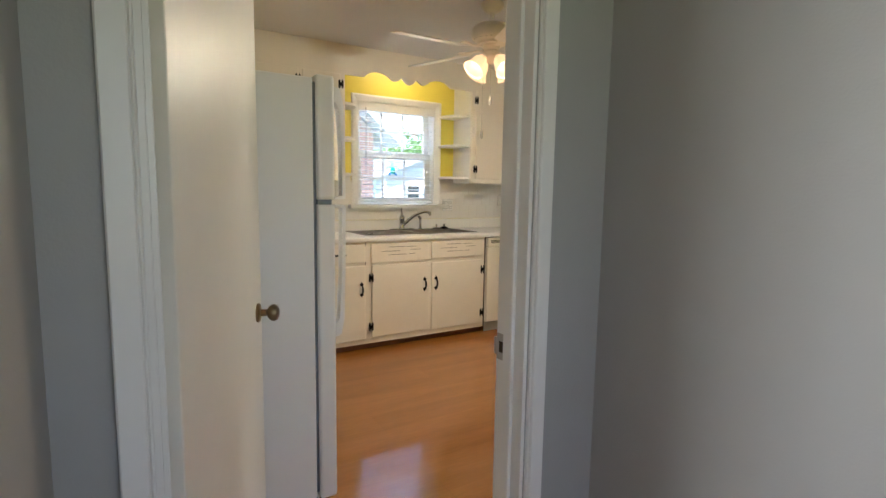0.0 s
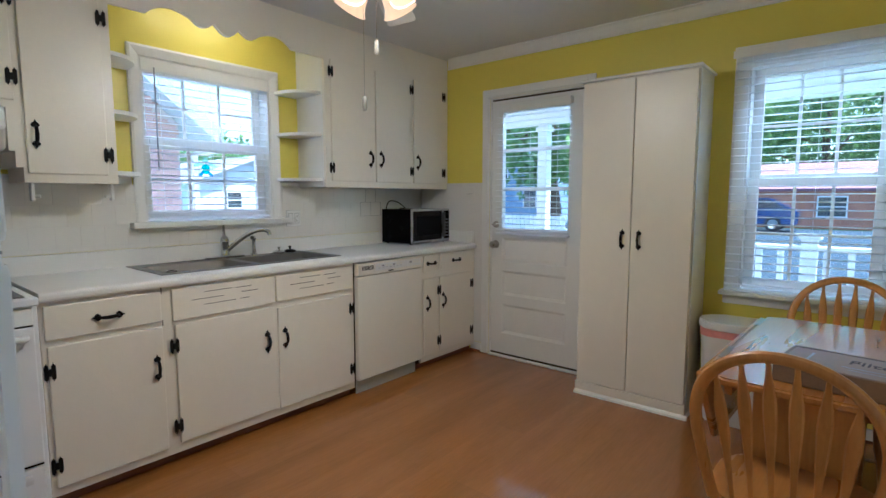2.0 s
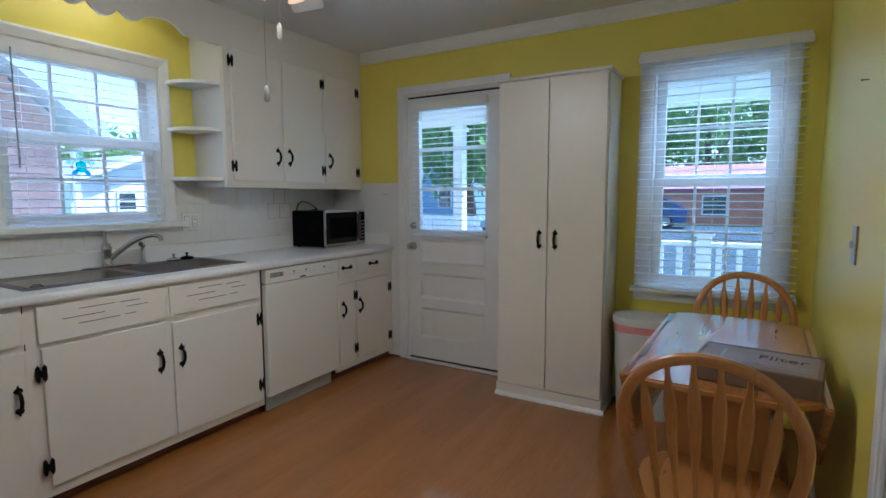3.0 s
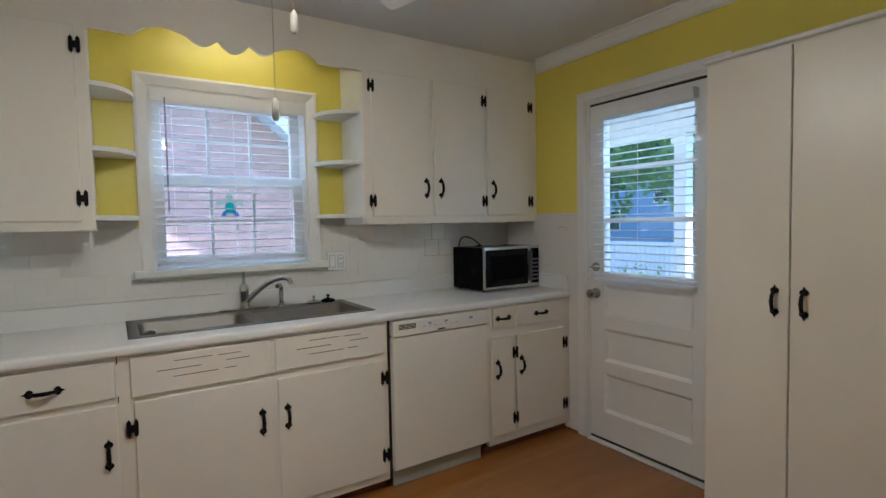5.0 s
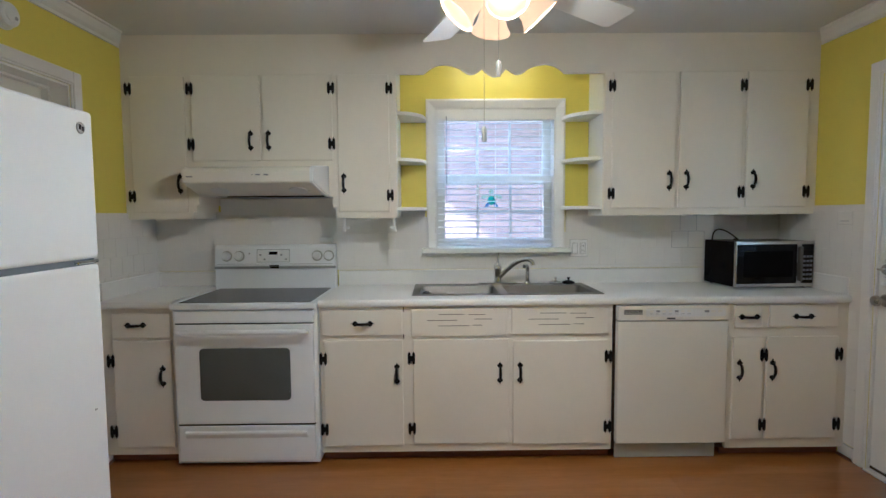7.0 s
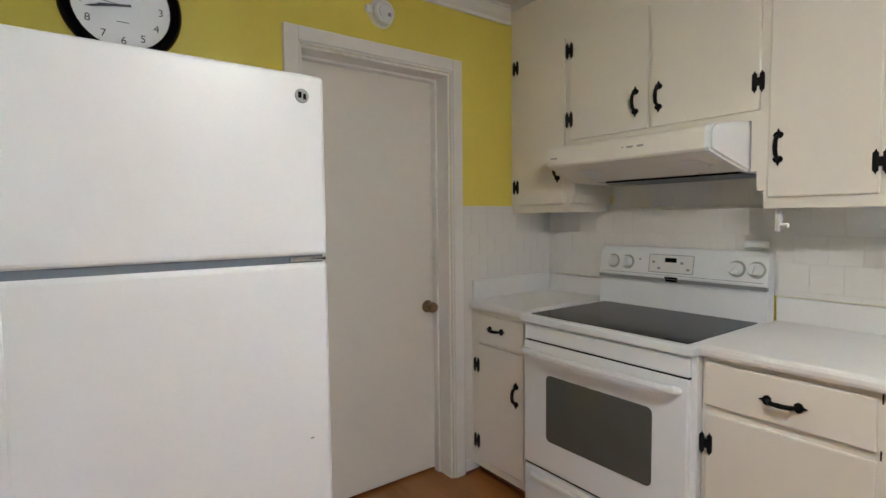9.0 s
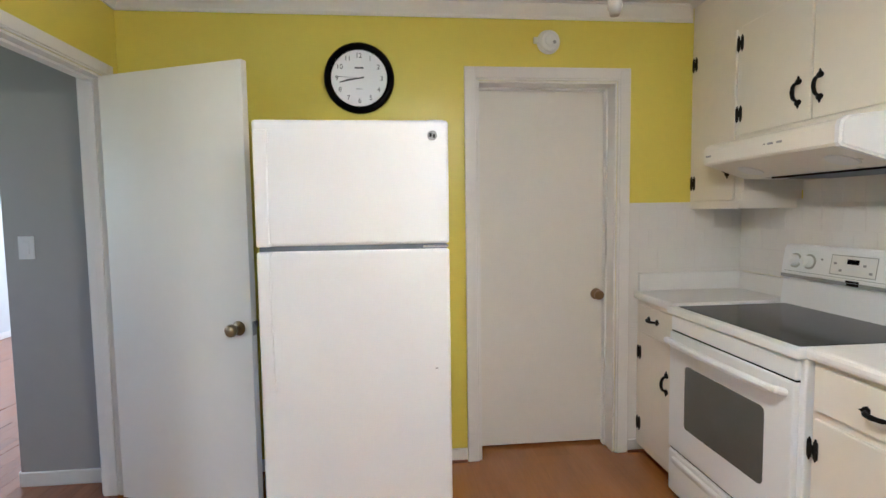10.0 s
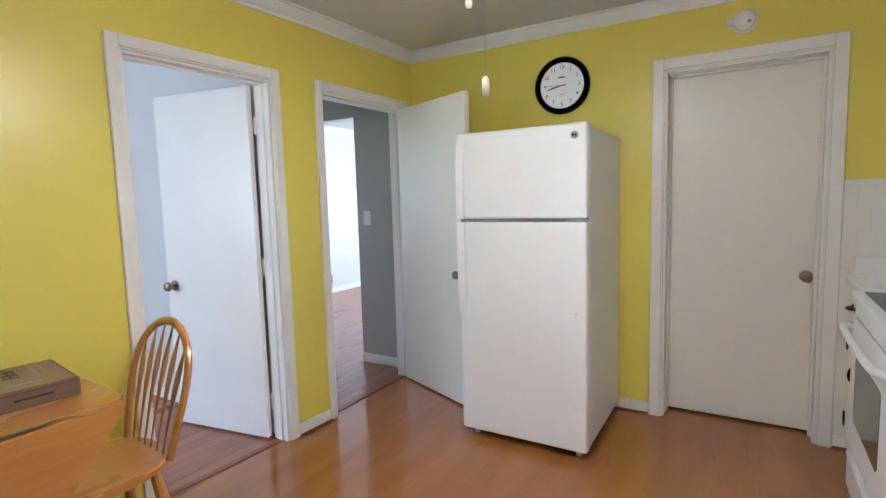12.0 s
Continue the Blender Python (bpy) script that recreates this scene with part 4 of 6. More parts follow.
HZ = (1.493, 2.118)
upper_unit("cream painted wall cabinet in the corner by the hood", 0.002, 0.40, 1.357, [(0.052, 0.374, 1.396, 2.19, 0.335, 1.565, 0.05, HZ)])
upper_unit("short cream wall cabinet over the range hood", 0.40, 1.2525, 1.667, [(0.41, 0.814, 1.698, 2.195, 0.757, 1.815, 0.407, (1.795, 2.117)), (0.827, 1.238, 1.698, 2.198, 0.862, 1.816, 1.233, (1.795, 2.117))])
upper_unit("cream painted wall cabinet beside the sink window", 1.2525, 1.612, 1.355, [(1.267, 1.571, 1.394, 2.195, 1.30, 1.562, 1.5735, (1.489, 2.114))])
upper_unit("three-door cream wall cabinet above the microwave", 2.848, 4.127, 1.36, [(2.892, 3.272, 1.402, 2.203, 3.236, 1.566, 2.889, (1.49, 2.121)), (3.294, 3.672, 1.402, 2.204, 3.338, 1.568, 3.668, (1.494, 2.121)), (3.696, 4.062, 1.403, 2.206, 3.738, 1.568, 4.058, (1.495, 2.121))])
side = thing("hood_filler", (0.42, 3.1, 1.44), "stepped cream filler panels either side of the hood", "filler panel")
part("panel", B((0.40, YU, 1.44, 0.432, NY - 0.003, 1.667), (0.40, YU, 1.40, 0.418, NY - 0.003, 1.44)), CREAM, side)
part("panel", B((1.208, YU, 1.487, 1.2525, NY - 0.003, 1.667), (1.228, YU, 1.42, 1.2525, NY - 0.003, 1.487)), CREAM, side)

# soffit face above the cabinets, with the scalloped valance over the window
bm = B((0.002, YU + 0.002, 2.215, 1.612, YU + 0.018, CZ), (2.848, YU + 0.002, 2.215, 4.128, YU + 0.018, CZ))
structure("soffit", bm, CREAM, "cream painted soffit face above the cabinets", "soffit")


def scallop(x):
    """Lower edge of the valance; mirrored about its middle point."""
    u = abs(x - 2.195)
    if u < 0.072:
        return 2.181 + 0.05 * (u / 0.072) ** 1.9
    if u < 0.30:
        v = (u - 0.072) / 0.228
        return 2.229 - 0.034 * math.sin(math.pi * min(1, v * 1.75)) if v < 0.571 else 2.229 + 0.022 * math.sin(math.pi * (v - 0.571) / 0.858)
    if u < 0.415:
        v = (u - 0.30) / 0.115
        return 2.251 - 0.052 * v ** 2.2
    return 2.198


xs = [1.612 + (2.848 - 1.612) * k / 160 for k in range(161)]
bm = bmesh.new()
prism(bm, [(x, scallop(x)) for x in xs] + [(2.848, CZ), (1.612, CZ)], "y", YU + 0.001, YU + 0.02)
val = structure("trim_valance", bm, CREAM, "cream scalloped wooden valance over the sink window", "valance")

# a slim lamp hidden behind the valance
tl = thing("strip_lamp", (2.235, 3.0, CZ), "slim warm strip lamp behind the valance", "lamp")
part("channel", B((1.95, 2.985, CZ - 0.035, 2.52, 3.03, CZ), bev=0.003, seg=1), TRIM, tl)
part("tube", tube(bmesh.new(), [(1.97, 3.0075, CZ - 0.05), (2.50, 3.0075, CZ - 0.05)], 0.013, 10), BULB, tl, "lit fluorescent tube")
area("strip_light", (2.235, 3.01, CZ - 0.07), (2.235, 3.2, 1.9), 0.5, 0.03, VALANCE_WATTS, (1.0, 0.85, 0.58))


def corner_shelf(x0, x1, z, flip):
    """A quarter-round shelf between a cabinet's side and the window casing."""
    ob = thing("corner_shelf", ((x0 + x1) / 2, 3.2, z), "white quarter-round corner shelf by the window", "shelf", "corner shelves beside the window")
    w = x1 - x0
    pts = [(x0, NY - 0.001), (x0, 2.985)]
    for k in range(1, 13):
        a = math.pi / 2 * k / 12
        pts.append((x0 + w * math.sin(a) ** 1.0, 2.985 + (0.20) * (1 - math.cos(a)) ** 1.0))
    pts.append((x1, NY - 0.001))
    if flip:
        pts = [(x0 + x1 - x, y) for x, y in pts]
    bm = bmesh.new()
    prism(bm, pts, "z", z - 0.02, z)
    part("board", bm, TRIM, ob)


for z in (1.99, 1.716, 1.42):
    corner_shelf(1.616, 1.782, z, False)
    corner_shelf(2.66, 2.845, z, True)
structure("trim_shelf_side_a", B((1.612, YU + 0.022, 1.355, 1.6155, NY - 0.001, 2.35)), TRIM, "white painted cabinet side panel", "panel")
structure("trim_shelf_side_b", B((2.8455, YU + 0.022, 1.36, 2.848, NY - 0.001, 2.35)), TRIM, "white painted cabinet side panel", "panel")

# ---- worktop, sink and taps ----
SX0, SX1, SY0, SY1 = 1.705, 2.795, 2.745, 3.215


def nosing(bm, x0, x1):
    pts = [(2.70, 0.875), (2.634, 0.875), (2.6265, 0.88), (2.624, 0.889), (2.624, 0.901), (2.6275, 0.911), (2.636, 0.915), (2.70, 0.915)]
    prism(bm, pts, "x", x0, x1)


wt = thing("worktop", (2.6, 2.95, 0.875), "white laminate worktop with upstand", "worktop")
cx_, cy_ = [1.202, SX0 + 0.02, SX1 - 0.02, 4.108], [2.70, SY0 + 0.02, SY1 - 0.02, 3.237]
bm = bmesh.new()
for i in range(3):
    nosing(bm, cx_[i], cx_[i + 1])
    for j in range(3):
        if (i, j) != (1, 1):
            add_box(bm, (cx_[i], cy_[j], 0.875, cx_[i + 1], cy_[j + 1], 0.915))
bmesh.ops.remove_doubles(bm, verts=bm.verts[:], dist=1e-5)
part("top", bm, COUNTER, wt)
part("upstand", B((1.197, 3.237, 0.875, 4.108, NY - 0.001, 1.01), bev=0.004, seg=1), COUNTER, wt)
part("side_upstand", B((4.108, 2.66, 0.875, EX - 0.001, NY - 0.001, 1.01), bev=0.004, seg=1), COUNTER, wt)
wt2 = thing("worktop", (0.2, 2.95, 0.875), "short white laminate worktop in the corner", "worktop")
bm = bmesh.new()
nosing(bm, 0.024, 0.41)
add_box(bm, (0.024, 2.70, 0.875, 0.41, 3.237, 0.915))
bmesh.ops.remove_doubles(bm, verts=bm.verts[:], dist=1e-5)
part("top", bm, COUNTER, wt2)
part("upstand", B((0.024, 3.237, 0.875, 0.416, NY - 0.001, 1.01), bev=0.004, seg=1), COUNTER, wt2)
part("side_upstand", B((0.001, 2.655, 0.875, 0.024, NY - 0.001, 1.012), bev=0.004, seg=1), COUNTER, wt2)


def rrect(x0, x1, y0, y1, r, n=5):
    out = []
    for cx, cy, a0 in ((x1 - r, y1 - r, 0), (x0 + r, y1 - r, 90), (x0 + r, y0 + r, 180), (x1 - r, y0 + r, 270)):
        for k in range(n + 1):
            a = radians(a0 + 90 * k / n)
            out.append((cx + r * math.cos(a), cy + r * math.sin(a)))
    return out


sk = thing("sink", (2.25, 2.98, 0.915), "stainless steel double-bowl sink set in the worktop", "sink")
basins = ((1.745, 2.205, 2.785, 3.115), (2.255, 2.752, 2.785, 3.115))
bm = bmesh.new()
zt = 0.9195
xs_, ys_ = [SX0, 1.745, 2.205, 2.255, 2.752, SX1], [SY0, 2.785, 3.115, SY1]
for i in range(5):
    for j in range(3):
        if j == 1 and i in (1, 3):
            continue
        add_box(bm, (xs_[i], ys_[j], 0.9155, xs_[i + 1], ys_[j + 1], zt))
bmesh.ops.remove_doubles(bm, verts=bm.verts[:], dist=1e-5)
part("rim", bm, STEEL, sk)
for x0, x1, y0, y1 in basins:
    bm = bmesh.new()
    rings = []
    for off, z, r in ((0.0, zt - 0.0005, 0.004), (0.004, zt - 0.008, 0.03), (0.014, 0.78, 0.045), (0.03, 0.752, 0.05), (0.06, 0.745, 0.05)):
        rings.append([bm.verts.new((x, y, z)) for x, y in rrect(x0 + off, x1 - off, y0 + off, y1 - off, r)])
    for a, b in zip(rings, rings[1:]):
        for k in range(len(a)):
            bm.faces.new((a[k], a[(k + 1) % len(a)], b[(k + 1) % len(a)], b[k]))
    bm.faces.new(rings[-1])
    bs = part("basin", bm, STEEL, sk, "", True)
    part("drain", lathe(bmesh.new(), [(0.045, 0.7465), (0.042, 0.749), (0.034, 0.747), (0.01, 0.746), (0, 0.746)], Matrix.Translation(((x0 + x1) / 2, 2.95, 0))), CHROME, bs, "", True)
ft = thing("faucet", (2.24, 3.165, 0.92), "chrome single-lever kitchen faucet", "faucet")
bm = bmesh.new()
prism(bm, rrect(2.115, 2.365, 3.142, 3.198, 0.027), "z", zt, zt + 0.012)
part("deck_plate", bm, CHROME, ft, "", True)
part("body", lathe(bmesh.new(), [(0.029, zt + 0.012), (0.026, zt + 0.02), (0.0235, zt + 0.03), (0.0235, zt + 0.09), (0.026, zt + 0.095), (0.025, zt + 0.115), (0.02, zt + 0.13), (0.012, zt + 0.137), (0, zt + 0.138)], Matrix.Translation((2.24, 3.17, 0))), CHROME, ft, "", True)
part("lever", tube(bmesh.new(), [(2.24, 3.172, zt + 0.13), (2.242, 3.182, zt + 0.16), (2.246, 3.192, zt + 0.19), (2.248, 3.196, zt + 0.20)], [0.013, 0.012, 0.011, 0.007], 10, 0.7), CHROME, ft, "", True)
part("spout", tube(bmesh.new(), spline([(2.25, 3.165, zt + 0.045), (2.295, 3.12, zt + 0.10), (2.345, 3.07, zt + 0.15), (2.395, 3.02, zt + 0.172), (2.425, 2.99, zt + 0.165), (2.433, 2.982, zt + 0.14)], 5), [0.0145] * 12 + [0.0125] * 10 + [0.012] * 4, 12), CHROME, ft, "", True)
sp = thing("sink_sprayer", (2.432, 3.17, 0.92), "chrome side sprayer beside the faucet", "sprayer")
part("base", lathe(bmesh.new(), [(0.022, zt), (0.02, zt + 0.012), (0.013, zt + 0.02), (0.0125, zt + 0.06), (0, zt + 0.06)], Matrix.Translation((2.432, 3.17, 0)), 16), CHROME, sp, "", True)
part("head", tube(bmesh.new(), spline([(2.432, 3.17, zt + 0.055), (2.432, 3.168, zt + 0.10), (2.424, 3.158, zt + 0.118), (2.405, 3.14, zt + 0.117)], 4), 0.0125, 10), CHROME, sp, "", True)
for x, dark in ((2.615, False), (2.70, True)):
    st = thing("sink_strainer", (x, 3.175, zt), "dark rubber sink stopper on the sink ledge" if dark else "steel sink strainer on the sink ledge", "sink strainer")
    part("cup", lathe(bmesh.new(), [(0, zt + 0.0005), (0.036, zt + 0.0005), (0.042, zt + 0.008), (0.038, zt + 0.013), (0.02, zt + 0.02), (0, zt + 0.021)], Matrix.Translation((x, 3.175, 0)), 20), DARK if dark else CHROME, st, "", True)
    part("knob", lathe(bmesh.new(), [(0, zt + 0.02), (0.006, zt + 0.02), (0.005, zt + 0.03), (0.011, zt + 0.035), (0.008, zt + 0.042), (0, zt + 0.044)], Matrix.Translation((x, 3.175, 0)), 12), DARK if dark else CHROME, st, "", True)
cup = thing("steel_cup", (1.775, 2.83, 0.75), "small steel strainer cup hung inside the sink", "strainer")
part("cup", lathe(bmesh.new(), [(0, 0.85), (0.022, 0.85), (0.024, 0.925), (0.02, 0.925), (0.019, 0.855), (0, 0.855)], Matrix.Translation((1.785, 2.83, 0)), 16), CHROME, cup, "", True)

# ---- stove and hood ----
sv = thing("stove", (0.805, 2.94, 0), "white freestanding electric stove with glass cooktop", "stove")
X0, X1 = 0.415, 1.196
part("body", B((X0, 2.63, 0.012, X1, 3.235, 0.872), bev=0.004, seg=1), APPL, sv)
part("cooktop_frame", B((X0 - 0.002, 2.595, 0.872, X1 + 0.002, 3.235, 0.905), bev=0.009, seg=3), APPL, sv)
part("cooktop_glass", B((X0 + 0.035, 2.635, 0.905, X1 - 0.035, 3.165, 0.9075)), GLASSTOP, sv, "dark glass cooking surface")
part("front_apron", B((X0 + 0.018, 2.61, 0.797, X1 - 0.018, 2.632, 0.866), bev=0.006), APPL, sv)
door = part("oven_door", B((X0 + 0.018, 2.604, 0.242, X1 - 0.018, 2.629, 0.791), bev=0.006), APPL, sv)
bm = bmesh.new()
prism(bm, [(x, z) for x, z in rrect(0.565, 1.052, 0.375, 0.662, 0.022)], "y", 2.6015, 2.606)
part("oven_window", bm, OVENGLASS, door, "dark glass oven window")
bm = bmesh.new()
tube(bm, spline([(X0 + 0.05, 2.603, 0.748), (X0 + 0.055, 2.575, 0.757), (X0 + 0.09, 2.562, 0.758), (0.8, 2.556, 0.758), (X1 - 0.09, 2.562, 0.758), (X1 - 0.055, 2.575, 0.757), (X1 - 0.05, 2.603, 0.748)], 4), 0.0135, 10)
part("handle", bm, APPL, door, "", True)
part("gap", B((X0 + 0.02, 2.615, 0.232, X1 - 0.02, 2.63, 0.242)), DARK, sv)
part("gap", B((X0 + 0.02, 2.615, 0.791, X1 - 0.02, 2.63, 0.797)), DARK, sv)
dr = part("drawer", B((X0 + 0.018, 2.606, 0.03, X1 - 0.018, 2.63, 0.23), bev=0.008), APPL, sv)
bm = bmesh.new()
prism(bm, [(2.606, 0.205), (2.598, 0.198), (2.597, 0.188), (2.603, 0.172), (2.606, 0.165)], "x", X0 + 0.06, X1 - 0.06)
part("grip_ridge", bm, APPL, dr)
bm = bmesh.new()
prism(bm, [(3.165, 0.905), (3.178, 1.03), (3.172, 1.045), (3.165, 1.055), (3.18, 1.165), (3.19, 1.182), (3.21, 1.188), (3.235, 1.186), (3.235, 0.905)], "x", X0 + 0.005, X1 - 0.005)
bg = part("control_panel", bm, APPL, sv)
part("panel_line", B((X0 + 0.004, 3.163, 1.034, X1 - 0.004, 3.178, 1.049)), GREYLINE, sv, "grey trim strip")
part("notch", B((0.775, 3.1615, 1.036, 0.83, 3.164, 1.047)), DARK, sv)
part("fine_line", B((X0 + 0.02, 3.1655, 1.0635, X1 - 0.02, 3.168, 1.0655)), GREYLINE, sv)
for x in (0.495, 0.575, 1.075, 1.15):
    q = Matrix.Translation((x, 3.172, 1.115)) @ Matrix.Rotation(radians(82), 4, "X")
    kb = part("dial", lathe(bmesh.new(), [(0, 0.032), (0.022, 0.031), (0.0245, 0.025), (0.0255, 0.005), (0.026, -0.002), (0, -0.002)], q, 24), APPL, sv, "", True)
    bm = B((-0.003, -0.017, 0.027, 0.003, 0.017, 0.036), bev=0.0015, seg=1)
    bmesh.ops.transform(bm, matrix=q @ Matrix.Rotation(radians(x * 300), 4, "Z"), verts=bm.verts[:])
    part("grip", bm, APPL, kb)
    # grey ring puts the soft shadow round the dial into colour
    part("dial_ring", lathe(bmesh.new(), [(0.026, 0.0), (0.026, 0.0022), (0.034, 0.0018), (0.0345, -0.001)], q, 24), KICK, sv)
    part("mark", B((x - 0.012, 3.167, 1.066, x - 0.002, 3.1685, 1.069)), GREYINK, sv)
q = Matrix.Translation((0.80, 3.1725, 1.115)) @ Matrix.Rotation(radians(82), 4, "X")


def panel_box(nm, x0, x1, y0, y1, h, mat, par):
    bm = B((x0, y0, 0.0, x1, y1, h))
    bmesh.ops.transform(bm, matrix=q, verts=bm.verts[:])
    return part(nm, bm, mat, par)


panel_box("keypad_border", -0.113, 0.098, -0.041, 0.043, 0.0008, GREYLINE, sv)
pl = panel_box("keypad", -0.11, 0.095, -0.038, 0.04, 0.0012, PLASTIC, sv)
panel_box("clock_display", -0.035, 0.02, 0.008, 0.028, 0.002, DARK, sv)
for i in range(4):
    for j in range(2):
        x = (-0.09, -0.062, 0.045, 0.075)[i]
        panel_box("key", x - 0.007, x + 0.007, -0.026 + 0.028 * j, -0.016 + 0.028 * j, 0.0022, GREYINK if (i + j) % 2 else TRIM, sv)
panel_box("badge", -0.03, 0.03, -0.067, -0.058, 0.0015, DARK, sv)
panel_box("lamp_mark", -0.165, -0.155, 0.012, 0.02, 0.0015, GREYINK, sv)

def flare(bm):
    """Draws the hood's free end in towards its front."""
    for v in bm.verts:
        if v.co.x > 1.1:
            v.co.x -= 0.034 * max(0.0, min(1.0, (2.975 - v.co.y) / 0.22))


hd = thing("range_hood", (0.82, 3.0, 1.487), "white under-cabinet range hood", "range hood")
bm = bmesh.new()
prism(bm, [(2.952, 1.6665), (2.775, 1.648), (2.752, 1.635), (2.745, 1.62), (2.745, 1.565), (2.752, 1.556), (2.95, 1.492), (3.255, 1.487), (3.255, 1.6665)], "x", 0.437, 1.2)
bmesh.ops.bevel(bm, geom=[e for e in bm.edges if abs(e.verts[0].co.x - e.verts[1].co.x) < 1e-4], offset=0.006, segments=2, affect="EDGES")
flare(bm)
part("shell", bm, ALMOND, hd)
bm = bmesh.new()
prism(bm, [(2.97, 1.4845), (3.22, 1.4825), (3.22, 1.4875), (2.97, 1.4905)], "x", 0.62, 1.17)
part("filter", bm, GASKET, hd, "dark mesh grease filter")
bm = bmesh.new()
prism(bm, [(2.951, 1.6675), (2.772, 1.651), (2.748, 1.638), (2.741, 1.62), (2.741, 1.565), (2.749, 1.553), (2.95, 1.4885), (3.255, 1.484), (3.255, 1.6675)], "x", 1.172, 1.2035)
bmesh.ops.bevel(bm, geom=[e for e in bm.edges if abs(e.verts[0].co.x - e.verts[1].co.x) < 1e-4], offset=0.008, segments=3, affect="EDGES")
flare(bm)
part("end_cap", bm, APPL, hd, "white plastic end cap")
part("vent_slot", B((0.60, 2.958, 1.484, 1.18, 2.968, 1.4925)), DARK, hd)
for x in (0.86, 0.905):
    part("switch", B((x - 0.014, 2.7415, 1.597, x + 0.012, 2.7455, 1.605), bev=0.001, seg=1), GREYINK, hd)
part("indicator", B((0.825, 2.7425, 1.6, 0.829, 2.7455, 1.604)), DARK, hd)
part("badge", B((0.462, 2.743, 1.588, 0.497, 2.7455, 1.596)), GREYINK, hd)
for x in (0.60, 1.05):
    bm = bmesh.new()
    lathe(bm, [(0, -0.002), (0.05, -0.002), (0.052, 0.002), (0, 0.003)], Matrix.Translation((x, 2.86, 1.518)) @ Matrix.Rotation(radians(-17.8), 4, "X"), 20)
    part("light_lens", bm, PLASTIC, hd, "", True)

# ---- dishwasher, microwave ----
dw = thing("dishwasher", (3.13, 2.66, 0), "almond-white built-in dishwasher under the worktop", "dishwasher")
part("tub", B((2.825, 2.672, 0.05, 3.448, 3.2, 0.872)), SHADOWGAP, dw)
part("door", B((2.833, 2.632, 0.095, 3.442, 2.67, 0.782), bev=0.004, seg=1), ALMOND, dw)
cp = part("control_panel", B((2.833, 2.626, 0.787, 3.442, 2.67, 0.868), bev=0.005, seg=2), ALMOND, dw)
part("vent", B(*[(2.865, 2.6245, 0.822 + 0.007 * k, 2.965, 2.627, 0.826 + 0.007 * k) for k in range(4)]), DARK, cp)
part("button_strip", B((2.985, 2.6242, 0.808, 3.42, 2.627, 0.852), bev=0.001, seg=1), PLASTIC, cp)
for k in range(7):
    x = 3.005 + 0.034 * k
    part("button", B((x, 2.622, 0.832, x + 0.02, 2.6246, 0.843), bev=0.001, seg=1), GREYINK if k % 3 == 1 else ALMOND, cp)
    part("button_text", B((x + 0.002, 2.6238, 0.822, x + 0.018, 2.6244, 0.8245)), GREYINK, cp)
for k in range(3):
    part("mode_key", B((3.305 + 0.036 * k, 2.6225, 0.83, 3.328 + 0.036 * k, 2.6246, 0.842), bev=0.001, seg=1), GREYINK if k == 0 else ALMOND, cp)
part("badge", B((3.10, 2.6238, 0.795, 3.145, 2.6262, 0.802)), DARK, cp)
part("kick_plate", B((2.837, 2.665, 0.004, 3.40, 2.675, 0.092)), KICK, dw, "pale grey metal kick plate")
mw = thing("microwave", (3.86, 3.06, 0.915), "black and steel microwave on the worktop", "microwave")
mq = Matrix.Translation((3.868, 3.07, 0.925)) @ Matrix.Rotation(radians(3.0), 4, "Z")


def mbox(nm, b, mat, par, bev=0.0):
    bm = B(b, bev=bev, seg=2)
    bmesh.ops.transform(bm, matrix=mq, verts=bm.verts[:])
    return part(nm, bm, mat, par)


mbox("case", (-0.252, -0.145, 0.0, 0.232, 0.165, 0.272), DARK, mw, 0.004)
mbox("front_frame", (-0.254, -0.165, -0.002, 0.234, -0.145, 0.274), STEEL2, mw, 0.004)
mdoor = mbox("door_glass", (-0.246, -0.1675, 0.02, 0.125, -0.164, 0.256), MWGLASS, mw, 0.001)
mbox("window_mesh", (-0.205, -0.1685, 0.06, 0.10, -0.167, 0.215), DARK, mdoor)
mbox("handle", (0.128, -0.192, 0.035, 0.148, -0.165, 0.242), STEEL, mw, 0.006)
mbox("keypad", (0.155, -0.168, 0.02, 0.228, -0.164, 0.255), DARK, mw, 0.001)
mbox("display", (0.165, -0.1686, 0.215, 0.22, -0.1675, 0.24), GLASSTOP, mw)
for r in range(6):
    for c in range(3):
        mbox("key", (0.164 + 0.021 * c, -0.1692, 0.04 + 0.027 * r, 0.179 + 0.021 * c, -0.1675, 0.052 + 0.027 * r), GREYINK, mw)
for x, y in ((-0.22, -0.12), (0.2, -0.12), (-0.22, 0.13), (0.2, 0.13)):
    bm = lathe(bmesh.new(), [(0, -0.0098), (0.012, -0.0098), (0.012, 0.001), (0, 0.001)], mq @ Matrix.Translation((x, y, 0)), 10)
    part("foot", bm, DARK, mw)
bm = tube(bmesh.new(), spline([(3.66, 3.22, 1.10), (3.655, 3.215, 1.215), (3.665, 3.18, 1.262), (3.70, 3.13, 1.252), (3.745, 3.10, 1.21), (3.765, 3.12, 1.203), (3.78, 3.2, 1.19), (3.78, 3.236, 1.1)], 5), 0.0042, 8)
part("power_cord", bm, DARK, mw, "", True)

